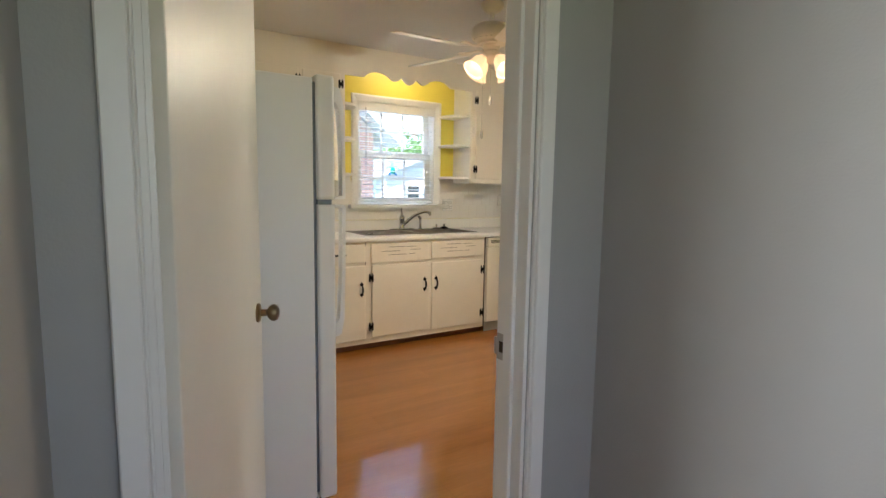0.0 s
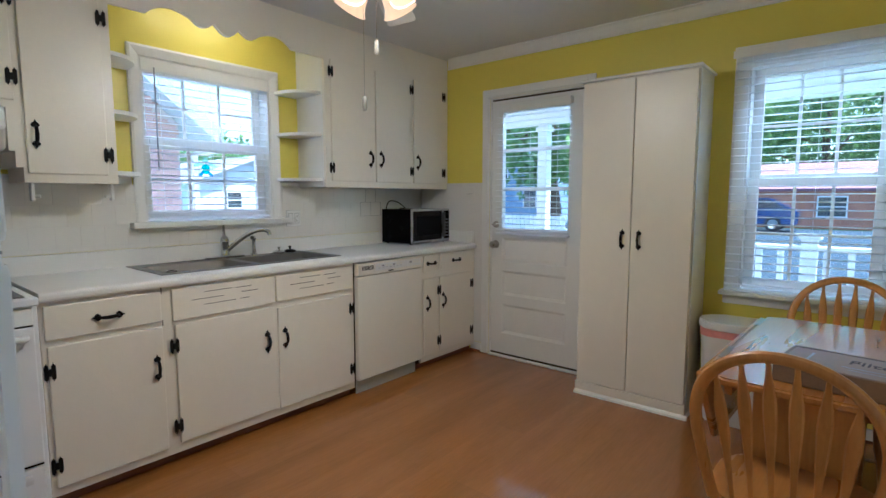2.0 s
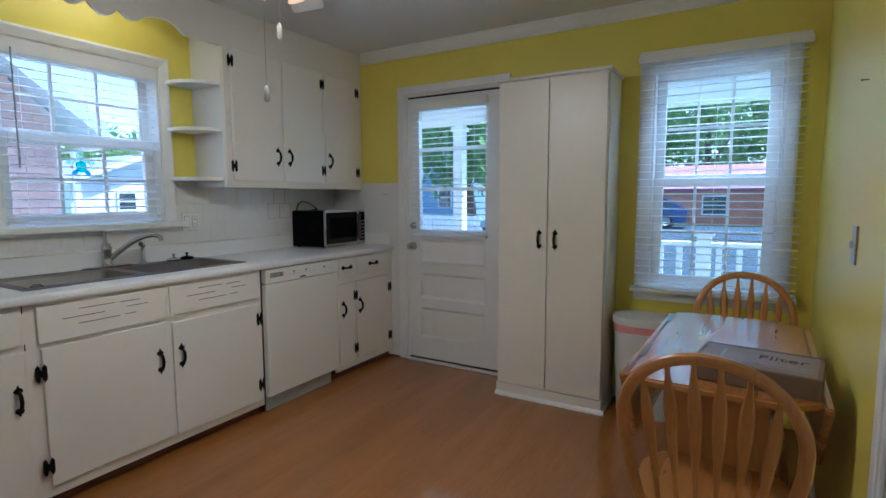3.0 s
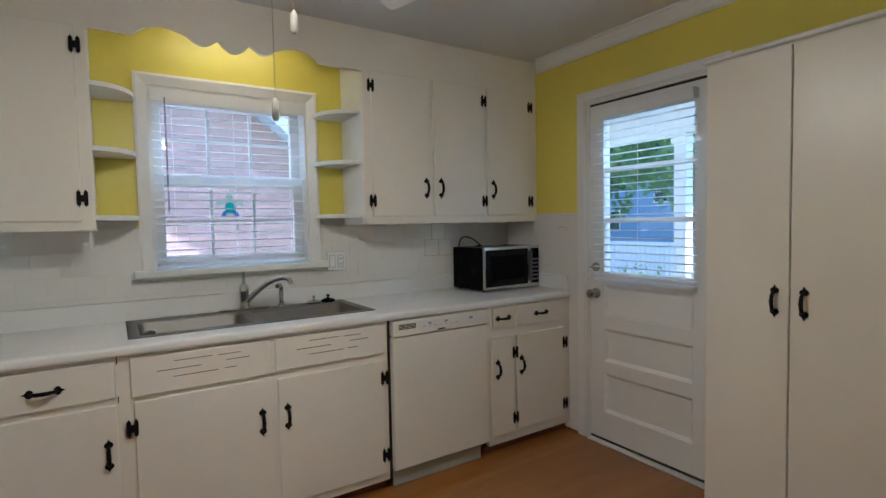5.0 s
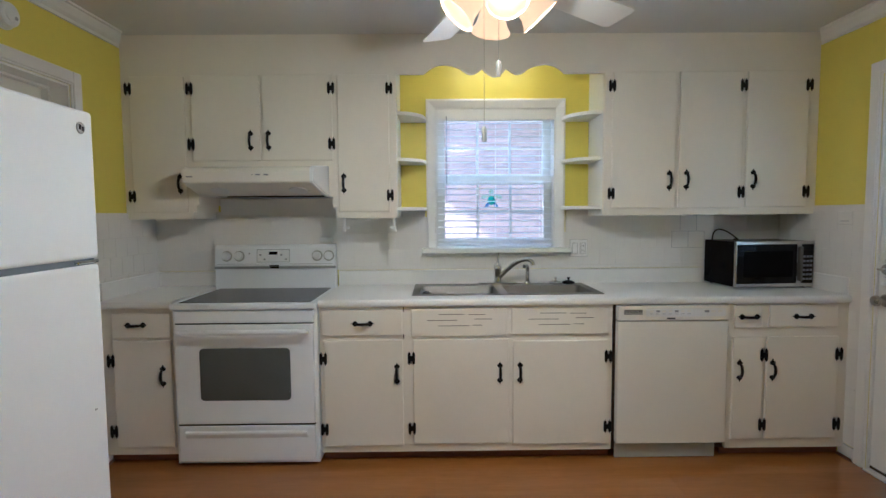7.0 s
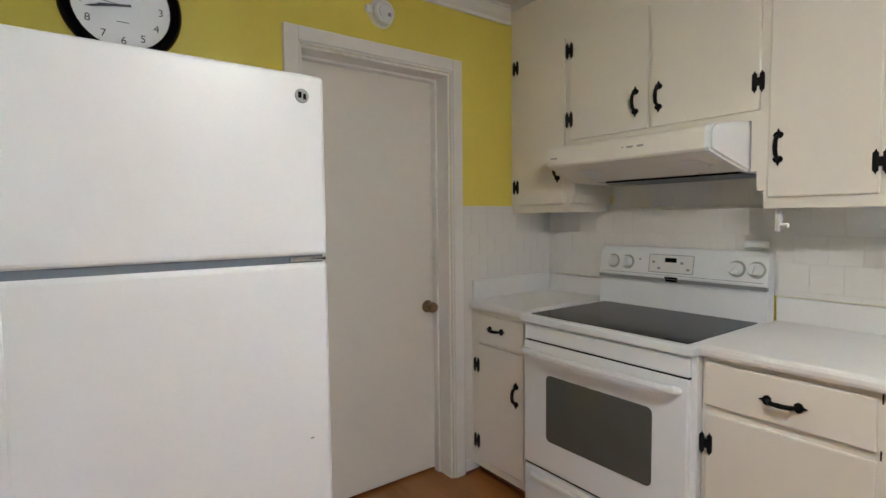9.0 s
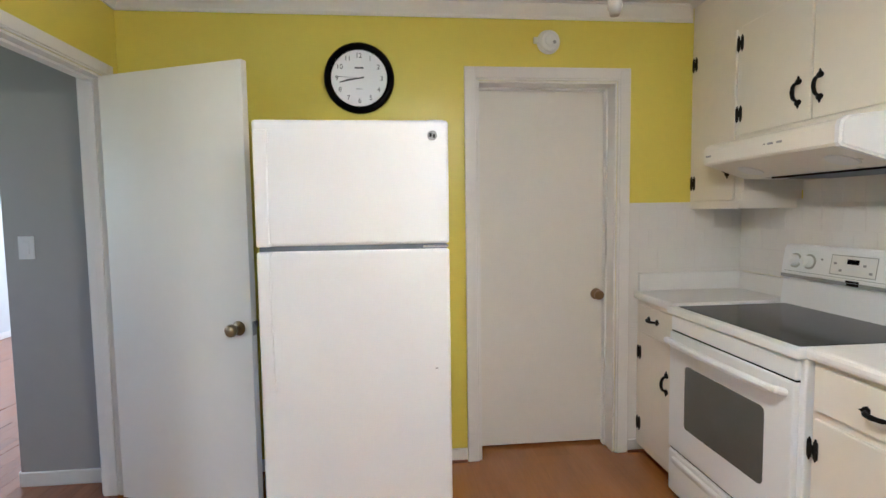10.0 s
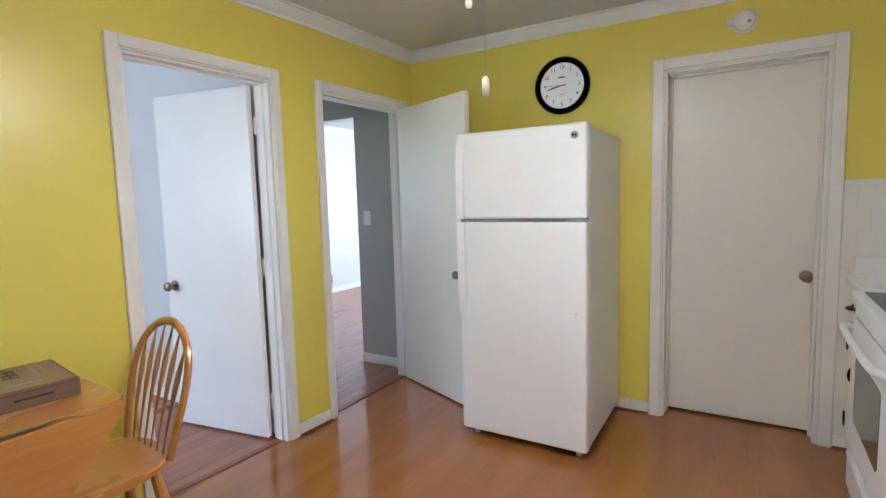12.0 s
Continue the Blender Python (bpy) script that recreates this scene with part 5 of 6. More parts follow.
# ---- refrigerator ----
fr = thing("refrigerator", (0.4, 1.17, 0), "white top-freezer refrigerator against the yellow wall", "refrigerator")
FY0, FY1, FX = 0.82, 1.53, 0.772
part("cabinet", B((0.025, FY0 + 0.006, 0.05, 0.69, FY1 - 0.004, 1.685), bev=0.005), APPL, fr)
part("gasket", B((0.69, FY0 + 0.015, 0.075, 0.702, FY1 - 0.015, 1.672)), GASKET, fr)
part("freezer_door", B((0.702, FY0, 1.242, FX, FY1, 1.70), bev=0.012, seg=3), APPL, fr)
part("fridge_door", B((0.702, FY0, 0.045, FX, FY1, 1.223), bev=0.012, seg=3), APPL, fr)
part("door_gap", B((0.705, FY0 + 0.01, 1.223, FX - 0.012, FY1 - 0.01, 1.242)), GASKET, fr)
part("hinge_middle", B((0.69, FY1 - 0.10, 1.2275, FX + 0.001, FY1 - 0.004, 1.2375), bev=0.003, seg=1), CHROME, fr, "metal middle hinge")
part("hinge_cover", B((0.65, FY1 - 0.08, 1.685, 0.745, FY1 - 0.012, 1.706), bev=0.006), APPL, fr)
for z0, z1, up in ((1.243, 1.665, 1), (0.70, 1.222, -1)):
    bm = bmesh.new()
    y0, y1 = FY0 + 0.014, FY0 + 0.058
    foot, tip = (z0, z1) if up > 0 else (z1, z0)
    mid_ = (foot + tip) / 2
    prism(bm, [(FX, foot), (FX + 0.044, foot), (FX + 0.047, foot + up * 0.01), (FX + 0.044, mid_), (FX + 0.04, tip - up * 0.07), (FX + 0.026, tip - up * 0.008), (FX, tip), (FX, tip - up * 0.055), (FX + 0.022, tip - up * 0.075), (FX + 0.031, mid_), (FX + 0.035, foot + up * 0.012), (FX, foot + up * 0.01)], "y", y0, y1)
    bmesh.ops.bevel(bm, geom=bm.edges[:], offset=0.0025, segments=2, affect="EDGES")
    part("handle", bm, APPL, fr, "", True)
bd2 = part("badge", lathe(bmesh.new(), [(0, 0.004), (0.016, 0.004), (0.018, 0.002), (0.018, -0.001), (0, -0.001)], pose(FX, FY1 - 0.06, 1.643, 0, 90, 0), 24), GREYLINE, fr, "round grey badge", True)
part("badge_mark", B((FX + 0.004, FY1 - 0.071, 1.637, FX + 0.0046, FY1 - 0.062, 1.652), (FX + 0.004, FY1 - 0.058, 1.634, FX + 0.0046, FY1 - 0.05, 1.648)), DARK, bd2)
part("toe_grille", B((0.63, FY0 + 0.02, 0.014, 0.695, FY1 - 0.02, 0.05)), GASKET, fr)
for y in (FY0 + 0.06, FY1 - 0.06):
    part("foot", lathe(bmesh.new(), [(0, 0), (0.014, 0), (0.014, 0.012), (0.01, 0.016), (0.01, 0.05), (0, 0.05)], Matrix.Translation((0.705, y, 0)), 14), PLASTIC, fr)
    part("roller", lathe(bmesh.new(), [(0, -0.012), (0.025, -0.012), (0.025, 0.012), (0, 0.012)], pose(0.12, y, 0.026, 90, 0, 0), 14), DARK, fr)
part("dent", B((FX, FY1 - 0.06, 0.762, FX + 0.0012, FY1 - 0.05, 0.766)), GREYINK, fr)

fr.matrix_basis = Matrix.Translation((0.40, 1.17, 0)) @ Matrix.Rotation(radians(0.5), 4, "Z")

# ---- pantry cabinet ----
pn = thing("pantry_cabinet", (3.96, 1.24, 0), "tall cream two-door pantry cabinet against the wall", "cabinet")
PX, PY0, PY1 = 3.802, 0.903, 1.578
part("body", B((PX + 0.018, PY0, 0.0, EX - 0.001, PY1, 2.005)), CREAM, pn)
part("plinth", B((PX - 0.004, PY0 - 0.002, 0.0, PX + 0.018, PY1 + 0.002, 0.08)), CREAM, pn)
bm = bmesh.new()
prism(bm, [(PX - 0.004, 0), (PX - 0.02, 0), (PX - 0.018, 0.012), (PX - 0.008, 0.024), (PX - 0.004, 0.026)], "y", PY0 - 0.02, PY1 + 0.006)
bmesh.ops.transform(bm, matrix=Matrix.Identity(4), verts=bm.verts[:])
part("foot_moulding", bm, TRIM, pn)
part("foot_moulding", B((PX - 0.004, PY0 - 0.014, 0.0, EX - 0.001, PY0, 0.02), bev=0.004, seg=1), TRIM, pn)
part("cornice", B((PX - 0.012, PY0 - 0.016, 2.005, EX - 0.001, PY1 + 0.012, 2.022), bev=0.004, seg=1), TRIM, pn)
mid = 1.25
for y0, y1, hy in ((PY0 + 0.004, mid - 0.0025, 1.2), (mid + 0.0025, PY1 - 0.004, 1.30)):
    leaf = part("door", B((PX, y0, 0.084, PX + 0.0175, y1, 1.995), bev=0.003, seg=1), CREAM, pn)
    place("handle", PULL, leaf, pose(PX - 0.0005, hy, 1.035, 0, 0, -90), "black iron pull")
part("side_strip", B((PX + 0.02, PY0 - 0.003, 0.03, PX + 0.05, PY0, 2.0)), TRIM, pn)


# ---- table, chairs, bin ----
TX0, TX1, TY0, TY1, TZ = 2.395, 3.44, 0.02, 0.515, 0.748
tb = thing("drop_leaf_table", (2.92, 0.28, 0), "honey wood drop-leaf table against the yellow wall", "table")


bm = bmesh.new()
prism(bm, [(TX0 + 0.06, TY0), (TX1 - 0.06, TY0), (TX1, TY0 + 0.08), (TX1, TY1 - 0.06), (TX1 - 0.03, TY1), (TX0 + 0.03, TY1), (TX0, TY1 - 0.06), (TX0, TY0 + 0.08)], "z", TZ - 0.026, TZ)
bmesh.ops.bevel(bm, geom=[e for e in bm.edges if abs(e.verts[0].co.z - e.verts[1].co.z) < 1e-4], offset=0.007, segments=3, affect="EDGES")
part("tabletop", bm, HONEY, tb, "", True)
for y, s in ((TY1 + 0.004, 1), (TY0 - 0.024, -1)):
    bm = bmesh.new()
    depth = 0.30 if s > 0 else 0.26
    prism(bm, [(TX0 + 0.03, TZ - 0.006), (TX0 + 0.03, TZ - 0.02), (TX0 + 0.25, TZ - depth), (TX1 - 0.25, TZ - depth), (TX1 - 0.03, TZ - 0.02), (TX1 - 0.03, TZ - 0.006)], "y", y, y + 0.02)
    bmesh.ops.bevel(bm, geom=bm.edges[:], offset=0.004, segments=2, affect="EDGES")
    part("drop_leaf", bm, HONEY, tb, "", True)
for x in (2.62, 3.2):
    part("leaf_hinge", B((x, TY1 - 0.012, TZ - 0.0005, x + 0.16, TY1 + 0.008, TZ + 0.0006)), BRASS, tb)
for x in (TX0 + 0.2, TX1 - 0.2):
    part("upright", B((x - 0.014, TY0 + 0.11, 0.075, x + 0.014, TY1 - 0.11, TZ - 0.026), bev=0.004, seg=1), HONEYZ, tb)
    part("foot", B((x - 0.03, TY0 + 0.03, 0.0, x + 0.03, TY1 - 0.03, 0.075), bev=0.014), HONEY, tb)
part("stretcher", B((TX0 + 0.214, 0.262, 0.30, TX1 - 0.214, 0.288, 0.42), bev=0.004, seg=1), HONEY, tb)
part("apron", B((TX0 + 0.12, TY0 + 0.04, TZ - 0.09, TX1 - 0.12, TY0 + 0.062, TZ - 0.026), (TX0 + 0.12, TY1 - 0.062, TZ - 0.09, TX1 - 0.12, TY1 - 0.04, TZ - 0.026)), HONEY, tb)


tb.matrix_basis = Matrix.Translation((2.4, 0.515, 0)) @ Matrix.Rotation(radians(-2.0), 4, "Z") @ Matrix.Translation((0.52, -0.235, 0))


def windsor(at, turn, label):
    """A bow-back chair facing local +x, with arrow-shaped spindles, seat, turned legs and stretchers."""
    ob = thing("windsor_chair", (0, 0, 0), label, "chair", "chairs at the table")
    bm = bmesh.new()
    pts = []
    for k in range(40):
        a = 2 * math.pi * k / 40
        r = 1 / (abs(math.cos(a)) ** 3.2 + abs(math.sin(a)) ** 3.2) ** (1 / 3.2)
        pts.append((0.20 * r * math.cos(a), (0.205 + 0.012 * math.cos(a)) * r * math.sin(a)))
    prism(bm, pts, "z", 0.418, 0.452)
    bmesh.ops.bevel(bm, geom=[e for e in bm.edges if abs(e.verts[0].co.z - e.verts[1].co.z) < 1e-4], offset=0.012, segments=3, affect="EDGES")
    part("seat", bm, HONEY, ob, "", True)
    lean = 0.27

    def back(y, z):
        return (-0.165 - lean * (z - 0.45) * (0.75 + 0.25 * (z - 0.45) / 0.5), y, z)
    hoop = []
    for k in range(33):
        a = math.pi * k / 32
        y = 0.205 * math.cos(a)
        z = 0.68 + 0.23 * math.sin(a) ** 0.85
        hoop.append((y, z))
    bow = [(0.165, 0.445), (0.188, 0.56), (0.202, 0.65)] + hoop[1:-1] + [(-0.202, 0.65), (-0.188, 0.56), (-0.165, 0.445)]
    part("bow", tube(bmesh.new(), [back(*p) for p in bow], 0.0165, 10, 0.75), HONEYZ, ob, "", True)
    for k in range(6):
        u = (k - 2.5) / 2.5
        yb, yt = 0.115 * u, 0.15 * u
        zt = 0.68 + 0.23 * max(0.05, 1 - (yt / 0.205) ** 2) ** 0.425
        n = 12
        prof = [0.0065, 0.0065, 0.007, 0.008, 0.0095, 0.0115, 0.0135, 0.0155, 0.0165, 0.0155, 0.011, 0.0065, 0.006]
        line = [back(yb + (yt - yb) * i / n, 0.45 + (zt - 0.45) * i / n) for i in range(n + 1)]
        part("spindle", tube(bmesh.new(), line, prof, 8, 0.42), HONEYZ, ob, "", True)
    for sx, sy in ((1, 1), (1, -1), (-1, 1), (-1, -1)):
        top, foot = Vector((0.12 * sx, 0.13 * sy, 0.425)), Vector((0.19 * sx, 0.19 * sy, 0.0))
        line = [top.lerp(foot, i / 10) for i in range(11)]
        part("leg", tube(bmesh.new(), line, [0.014, 0.017, 0.02, 0.021, 0.017, 0.02, 0.021, 0.019, 0.016, 0.014, 0.012], 10), HONEYZ, ob, "", True)
    for sy in (1, -1):
        part("stretcher", tube(bmesh.new(), [(0.158, 0.163 * sy, 0.2), (0.0, 0.163 * sy, 0.2), (-0.158, 0.163 * sy, 0.2)], [0.008, 0.013, 0.008], 8), HONEY, ob, "", True)
    part("stretcher", tube(bmesh.new(), [(0, 0.163, 0.2), (0, 0, 0.2), (0, -0.163, 0.2)], [0.008, 0.012, 0.008], 8), HONEY, ob, "", True)
    ob.matrix_basis = pose(at[0], at[1], 0, 0, 0, turn)
    return ob


chair = windsor((2.405, 0.262), -4, "honey wood bow-back chair drawn up to the table end")
chair_b = copy_thing(chair, pose(3.40, 0.20, 0, 0, 0, 180))
tagged(chair_b, "honey wood bow-back chair between the table and the window")

bx_ = thing("cardboard_box", (2.58, 0.2, TZ), "flat brown cardboard filter box lying on the table", "box")
cq = Matrix.Translation((2.565, 0.165, TZ + 0.0005)) @ Matrix.Rotation(radians(-8), 4, "Z")


def cbox(nm, b, mat, par, bev=0.0):
    bm = B(b, bev=bev, seg=1)
    bmesh.ops.transform(bm, matrix=cq, verts=bm.verts[:])
    return part(nm, bm, mat, par)


cbox("carton", (-0.12, -0.16, 0, 0.12, 0.16, 0.06), CARD, bx_, 0.002)
cbox("label", (-0.112, -0.148, 0.06, 0.098, 0.148, 0.0604), PAPER, bx_)
cbox("seam", (0.099, -0.16, 0.06, 0.104, 0.16, 0.0606), INK, bx_)
cbox("flap", (-0.1212, -0.158, 0.004, -0.12, 0.158, 0.057), CARD, bx_)
cbox("seam", (-0.12, 0.1602, 0.05, 0.12, 0.1606, 0.0515), INK, bx_)


def words(body, size, m, mat, par, nm="lettering"):
    cu = bpy.data.curves.new(nm, "FONT")
    cu.body, cu.size, cu.align_x, cu.align_y, cu.extrude = body, size, "CENTER", "CENTER", 0.0004
    tmp = bpy.data.objects.new(nm, cu)
    scene.collection.objects.link(tmp)
    dg = bpy.context.evaluated_depsgraph_get()
    me = bpy.data.meshes.new_from_object(tmp.evaluated_get(dg))
    bpy.data.objects.remove(tmp)
    bpy.data.curves.remove(cu)
    me.materials.clear()
    me.materials.append(mat)
    return place(nm, me, par, m)


words("Filter", 0.06, cq @ pose(0.02, -0.06, 0.0608, 0, 0, -90), INK, bx_)
cbox("print_bar", (-0.045, -0.14, 0.06, -0.04, 0.01, 0.0608), GREYINK, bx_)
cbox("print_bar", (-0.07, -0.14, 0.06, -0.066, -0.01, 0.0608), GREYINK, bx_)
cbox("print_bar", (-0.04, 0.09, 0.06, 0.055, 0.097, 0.0608), GREYINK, bx_)
cbox("print_bar", (-0.05, 0.16, 0.026, 0.05, 0.1604, 0.033), INK, bx_)

tc_ = thing("trash_can", (3.96, 0.68, 0), "white plastic kitchen bin with pink liner showing", "trash can")
bm = bmesh.new()
rings = []
for z, g in ((0.0, 0.03), (0.02, 0.022), (0.54, 0.0), (0.545, 0.004)):
    rings.append([bm.verts.new((x, y, z)) for x, y in rrect(3.84 + g, 4.085 - g, 0.50 + g, 0.86 - g, 0.09 - g)])
for a, b in zip(rings, rings[1:]):
    for k in range(len(a)):
        bm.faces.new((a[k], a[(k + 1) % len(a)], b[(k + 1) % len(a)], b[k]))
bm.faces.new(rings[0][::-1])
bm.faces.new(rings[-1])
part("bin", bm, PLASTIC, tc_, "", True)
bm = bmesh.new()
prism(bm, rrect(3.836, 4.089, 0.496, 0.864, 0.092), "z", 0.505, 0.548)
part("liner", bm, PINK, tc_, "crumpled pink bin liner edge", True)
bm = bmesh.new()
prism(bm, rrect(3.826, 4.095, 0.486, 0.872, 0.1), "z", 0.548, 0.592)
bmesh.ops.bevel(bm, geom=[e for e in bm.edges if abs(e.verts[0].co.z - e.verts[1].co.z) < 1e-4], offset=0.012, segments=3, affect="EDGES")
part("lid", bm, PLASTIC, tc_, "", True)

ub = thing("storage_bin", (2.95, 0.22, 0), "white plastic bin with cables under the table", "storage bin")
part("tub", B((2.74, 0.08, 0.012, 3.10, 0.12, 0.2), (2.74, 0.34, 0.012, 3.10, 0.38, 0.2), (2.74, 0.12, 0.012, 2.76, 0.34, 0.2), (3.08, 0.12, 0.012, 3.10, 0.34, 0.2), (2.74, 0.08, 0.0, 3.10, 0.38, 0.012), bev=0.003, seg=1), PLASTIC, ub)
random.seed(4)
for k in range(3):
    pts = [(2.80 + random.random() * 0.22, 0.15 + random.random() * 0.15, 0.10 + random.random() * 0.14) for _ in range(6)]
    part("cable", tube(bmesh.new(), spline(pts, 6), 0.005, 6), DARK, ub, "", True)

# ---- small things on the walls ----
ck = thing("wall_clock", (0.0, 1.166, 2.04), "round black-rimmed wall clock with white face", "clock")
cm = pose(0.001, 1.166, 2.04, 90, 0, 90)
part("rim", lathe(bmesh.new(), [(0.14, 0.02), (0.145, 0.033), (0.155, 0.042), (0.166, 0.041), (0.174, 0.03), (0.177, 0.012), (0.175, 0.0), (0.14, 0.0), (0.14, 0.02)], cm, 64), DARK, ck, "glossy black plastic rim", True)
face = part("dial", lathe(bmesh.new(), [(0, 0.016), (0.142, 0.016), (0.142, 0.004), (0, 0.004)], cm, 64), PLASTIC, ck, "white clock face")
for h in range(1, 13):
    a = radians(90 - 30 * h)
    words(str(h), 0.034, cm @ pose(0.112 * math.cos(a), 0.112 * math.sin(a), 0.0165), PRINT, face, "numeral")
for h in range(60):
    a = radians(6 * h)
    bm = B((0.1335, -0.0005, 0.016, 0.1385 if h % 5 else 0.14, 0.0005, 0.0166))
    bmesh.ops.transform(bm, matrix=cm @ Matrix.Rotation(a, 4, "Z"), verts=bm.verts[:])
    if h % 5 == 0:
        part("tick", bm, PRINT, face)
    else:
        bm.free()
for nm, deg, ln, w, z in (("hour_hand", 90 - 30 * 8.72, 0.075, 0.0045, 0.02), ("minute_hand", 90 - 6 * 43, 0.105, 0.0035, 0.022), ("second_hand", 90 - 6 * 45.6, 0.115, 0.001, 0.024)):
    bm = bmesh.new()
    prism(bm, [(-0.025, -w * 0.7), (ln * 0.85, -w), (ln, 0), (ln * 0.85, w), (-0.025, w * 0.7)], "z", z, z + 0.0012)
    bmesh.ops.transform(bm, matrix=cm @ Matrix.Rotation(radians(deg), 4, "Z"), verts=bm.verts[:])
    part(nm, bm, PRINT, ck)
for y, w in ((0.052, 0.022), (-0.052, 0.018)):
    bm = B((-w, y - (0.004 if y > 0 else 0.0012), 0.016, w, y + (0.004 if y > 0 else 0.0012), 0.0166))
    bmesh.ops.transform(bm, matrix=cm, verts=bm.verts[:])
    part("print_bar", bm, PRINT, face)
gl = part("cover_glass", lathe(bmesh.new(), [(0, 0.030), (0.08, 0.0295), (0.1435, 0.028), (0.1435, 0.0265), (0.08, 0.028), (0, 0.0285)], cm, 48), PANE, ck, "clear clock cover", True)
gl.visible_shadow = False

sd = thing("smoke_detector", (0.0, 2.15, 2.24), "round white smoke detector on the yellow wall", "smoke detector")
sm = pose(0.0005, 2.15, 2.24, 90, 0, 90)
part("base", lathe(bmesh.new(), [(0, 0.008), (0.058, 0.008), (0.062, 0.004), (0.062, 0), (0, 0)], sm, 36), PLASTIC, sd, "", True)
part("cover", lathe(bmesh.new(), [(0.052, 0.008), (0.054, 0.018), (0.05, 0.034), (0.042, 0.038), (0.03, 0.036), (0.026, 0.04), (0, 0.042)], sm, 36), PLASTIC, sd, "", True)
part("test_button", lathe(bmesh.new(), [(0, 0.044), (0.008, 0.043), (0.009, 0.04), (0, 0.039)], sm @ Matrix.Translation((0.022, -0.01, 0)), 14), GREYINK, sd)
bm = B((-0.082, -0.012, 0.001, -0.05, 0.022, 0.022), bev=0.006)
bmesh.ops.transform(bm, matrix=sm, verts=bm.verts[:])
part("side_tab", bm, PLASTIC, sd)

op = thing("outlet_plate", (2.783, NY, 1.145), "white two-gang switch and outlet plate", "outlet")
OY = NY - 0.0105
part("plate", B((2.728, OY - 0.006, 1.09, 2.84, OY, 1.2), bev=0.003), PLASTIC, op)
# grey sheets draw the edge shadow round rocker, receptacle and plate
part("seam", B((2.7395, OY - 0.0068, 1.1095, 2.7765, OY - 0.0055, 1.1805), (2.7915, OY - 0.0068, 1.1095, 2.8285, OY - 0.0055, 1.1805)), GREYINK, op)
part("gasket", B((2.7265, OY - 0.002, 1.0885, 2.8415, OY + 0.001, 1.2015)), GREYINK, op)
part("rocker", B((2.742, OY - 0.010, 1.112, 2.774, OY - 0.005, 1.178), bev=0.002, seg=1), PLASTIC, op)
part("receptacle", B((2.794, OY - 0.009, 1.112, 2.826, OY - 0.005, 1.178), bev=0.002, seg=1), PLASTIC, op)
for z in (1.128, 1.160):
    part("slot", B((2.803, OY - 0.0094, z - 0.005, 2.8055, OY - 0.0088, z + 0.006), (2.8135, OY - 0.0094, z - 0.005, 2.816, OY - 0.0088, z + 0.006)), DARK, op)
part("screw", B((2.756, OY - 0.0066, 1.1, 2.76, OY - 0.0058, 1.104), (2.808, OY - 0.0066, 1.1, 2.812, OY - 0.0058, 1.104)), GREYINK, op)
ts = thing("towel_bar_plate", (EX, 2.70, 1.335), "small white ceramic plate set in the tiles", "wall plate")
part("plate", B((EX - 0.016, 2.655, 1.30, EX - 0.0095, 2.755, 1.375), bev=0.003), TILE, ts)
part("slot", B((EX - 0.0168, 2.675, 1.318, EX - 0.0155, 2.735, 1.3215)), GREYINK, ts)
op2 = thing("outlet_plate", (1.15, NY, 1.19), "small white outlet above the stove", "outlet")
part("plate", B((1.085, NY - 0.05, 1.20, 1.165, NY - 0.01, 1.228), bev=0.004), PLASTIC, op2)
hs = thing("light_switch", (-0.012, -0.477, 1.213), "white rocker light switch on the grey wall", "light switch")
part("plate", B((-0.0115, -0.514, 1.156, -0.006, -0.44, 1.27), bev=0.003), PLASTIC, hs)
part("rocker", B((-0.0065, -0.493, 1.18, -0.0025, -0.461, 1.246), bev=0.002, seg=1), PLASTIC, hs)
ms = thing("switch_plate", (2.70, -0.065, 1.15), "metal switch plate on the yellow wall by the table", "light switch")
skewed(part("plate", B((2.663, 0.0005, 1.093, 2.737, 0.006, 1.207), bev=0.002), NICKEL, ms))
skewed(part("toggle", B((2.695, 0.006, 1.14, 2.705, 0.016, 1.162), bev=0.002, seg=1), PLASTIC, ms))
nl = thing("nail", (2.685, -0.064, 1.62), "bare picture nail in the yellow wall", "nail")
skewed(part("shank", lathe(bmesh.new(), [(0, 0), (0.0015, 0), (0.0015, 0.016), (0.004, 0.017), (0.003, 0.019), (0, 0.0195)], pose(2.685, 0.0, 1.62, -90, 0, 0), 8), GASKET, nl))
th = thing("paper_towel_holder", (1.44, 3.0, 1.355), "white paper towel holder arms under the cabinet", "towel holder")
for x, d in ((1.285, 1), (1.595, -1)):
    bm = B((x - 0.007, 2.985, 1.275, x + 0.007, 3.02, 1.355), bev=0.003, seg=1)
    add_box(bm, (min(x, x + d * 0.03), 2.995, 1.288, max(x, x + d * 0.03), 3.01, 1.303), 0.003, 1)
    part("arm", bm, PLASTIC, th)
sc = thing("sun_catcher", (2.215, NY + 0.05, 1.475), "teal glass turtle hung in the sink window", "sun catcher")
SYC = NY + 0.060


def blob(nm, cx, cz, rx, rz, rot, mat):
    bm = bmesh.new()
    c, s = math.cos(radians(rot)), math.sin(radians(rot))
    prism(bm, [(cx + rx * math.cos(a) * c - rz * math.sin(a) * s, cz + rx * math.cos(a) * s + rz * math.sin(a) * c) for a in [2 * math.pi * k / 18 for k in range(18)]], "y", SYC - 0.0025, SYC + 0.0025)
    p = part(nm, bm, mat, sc)
    p.visible_shadow = False


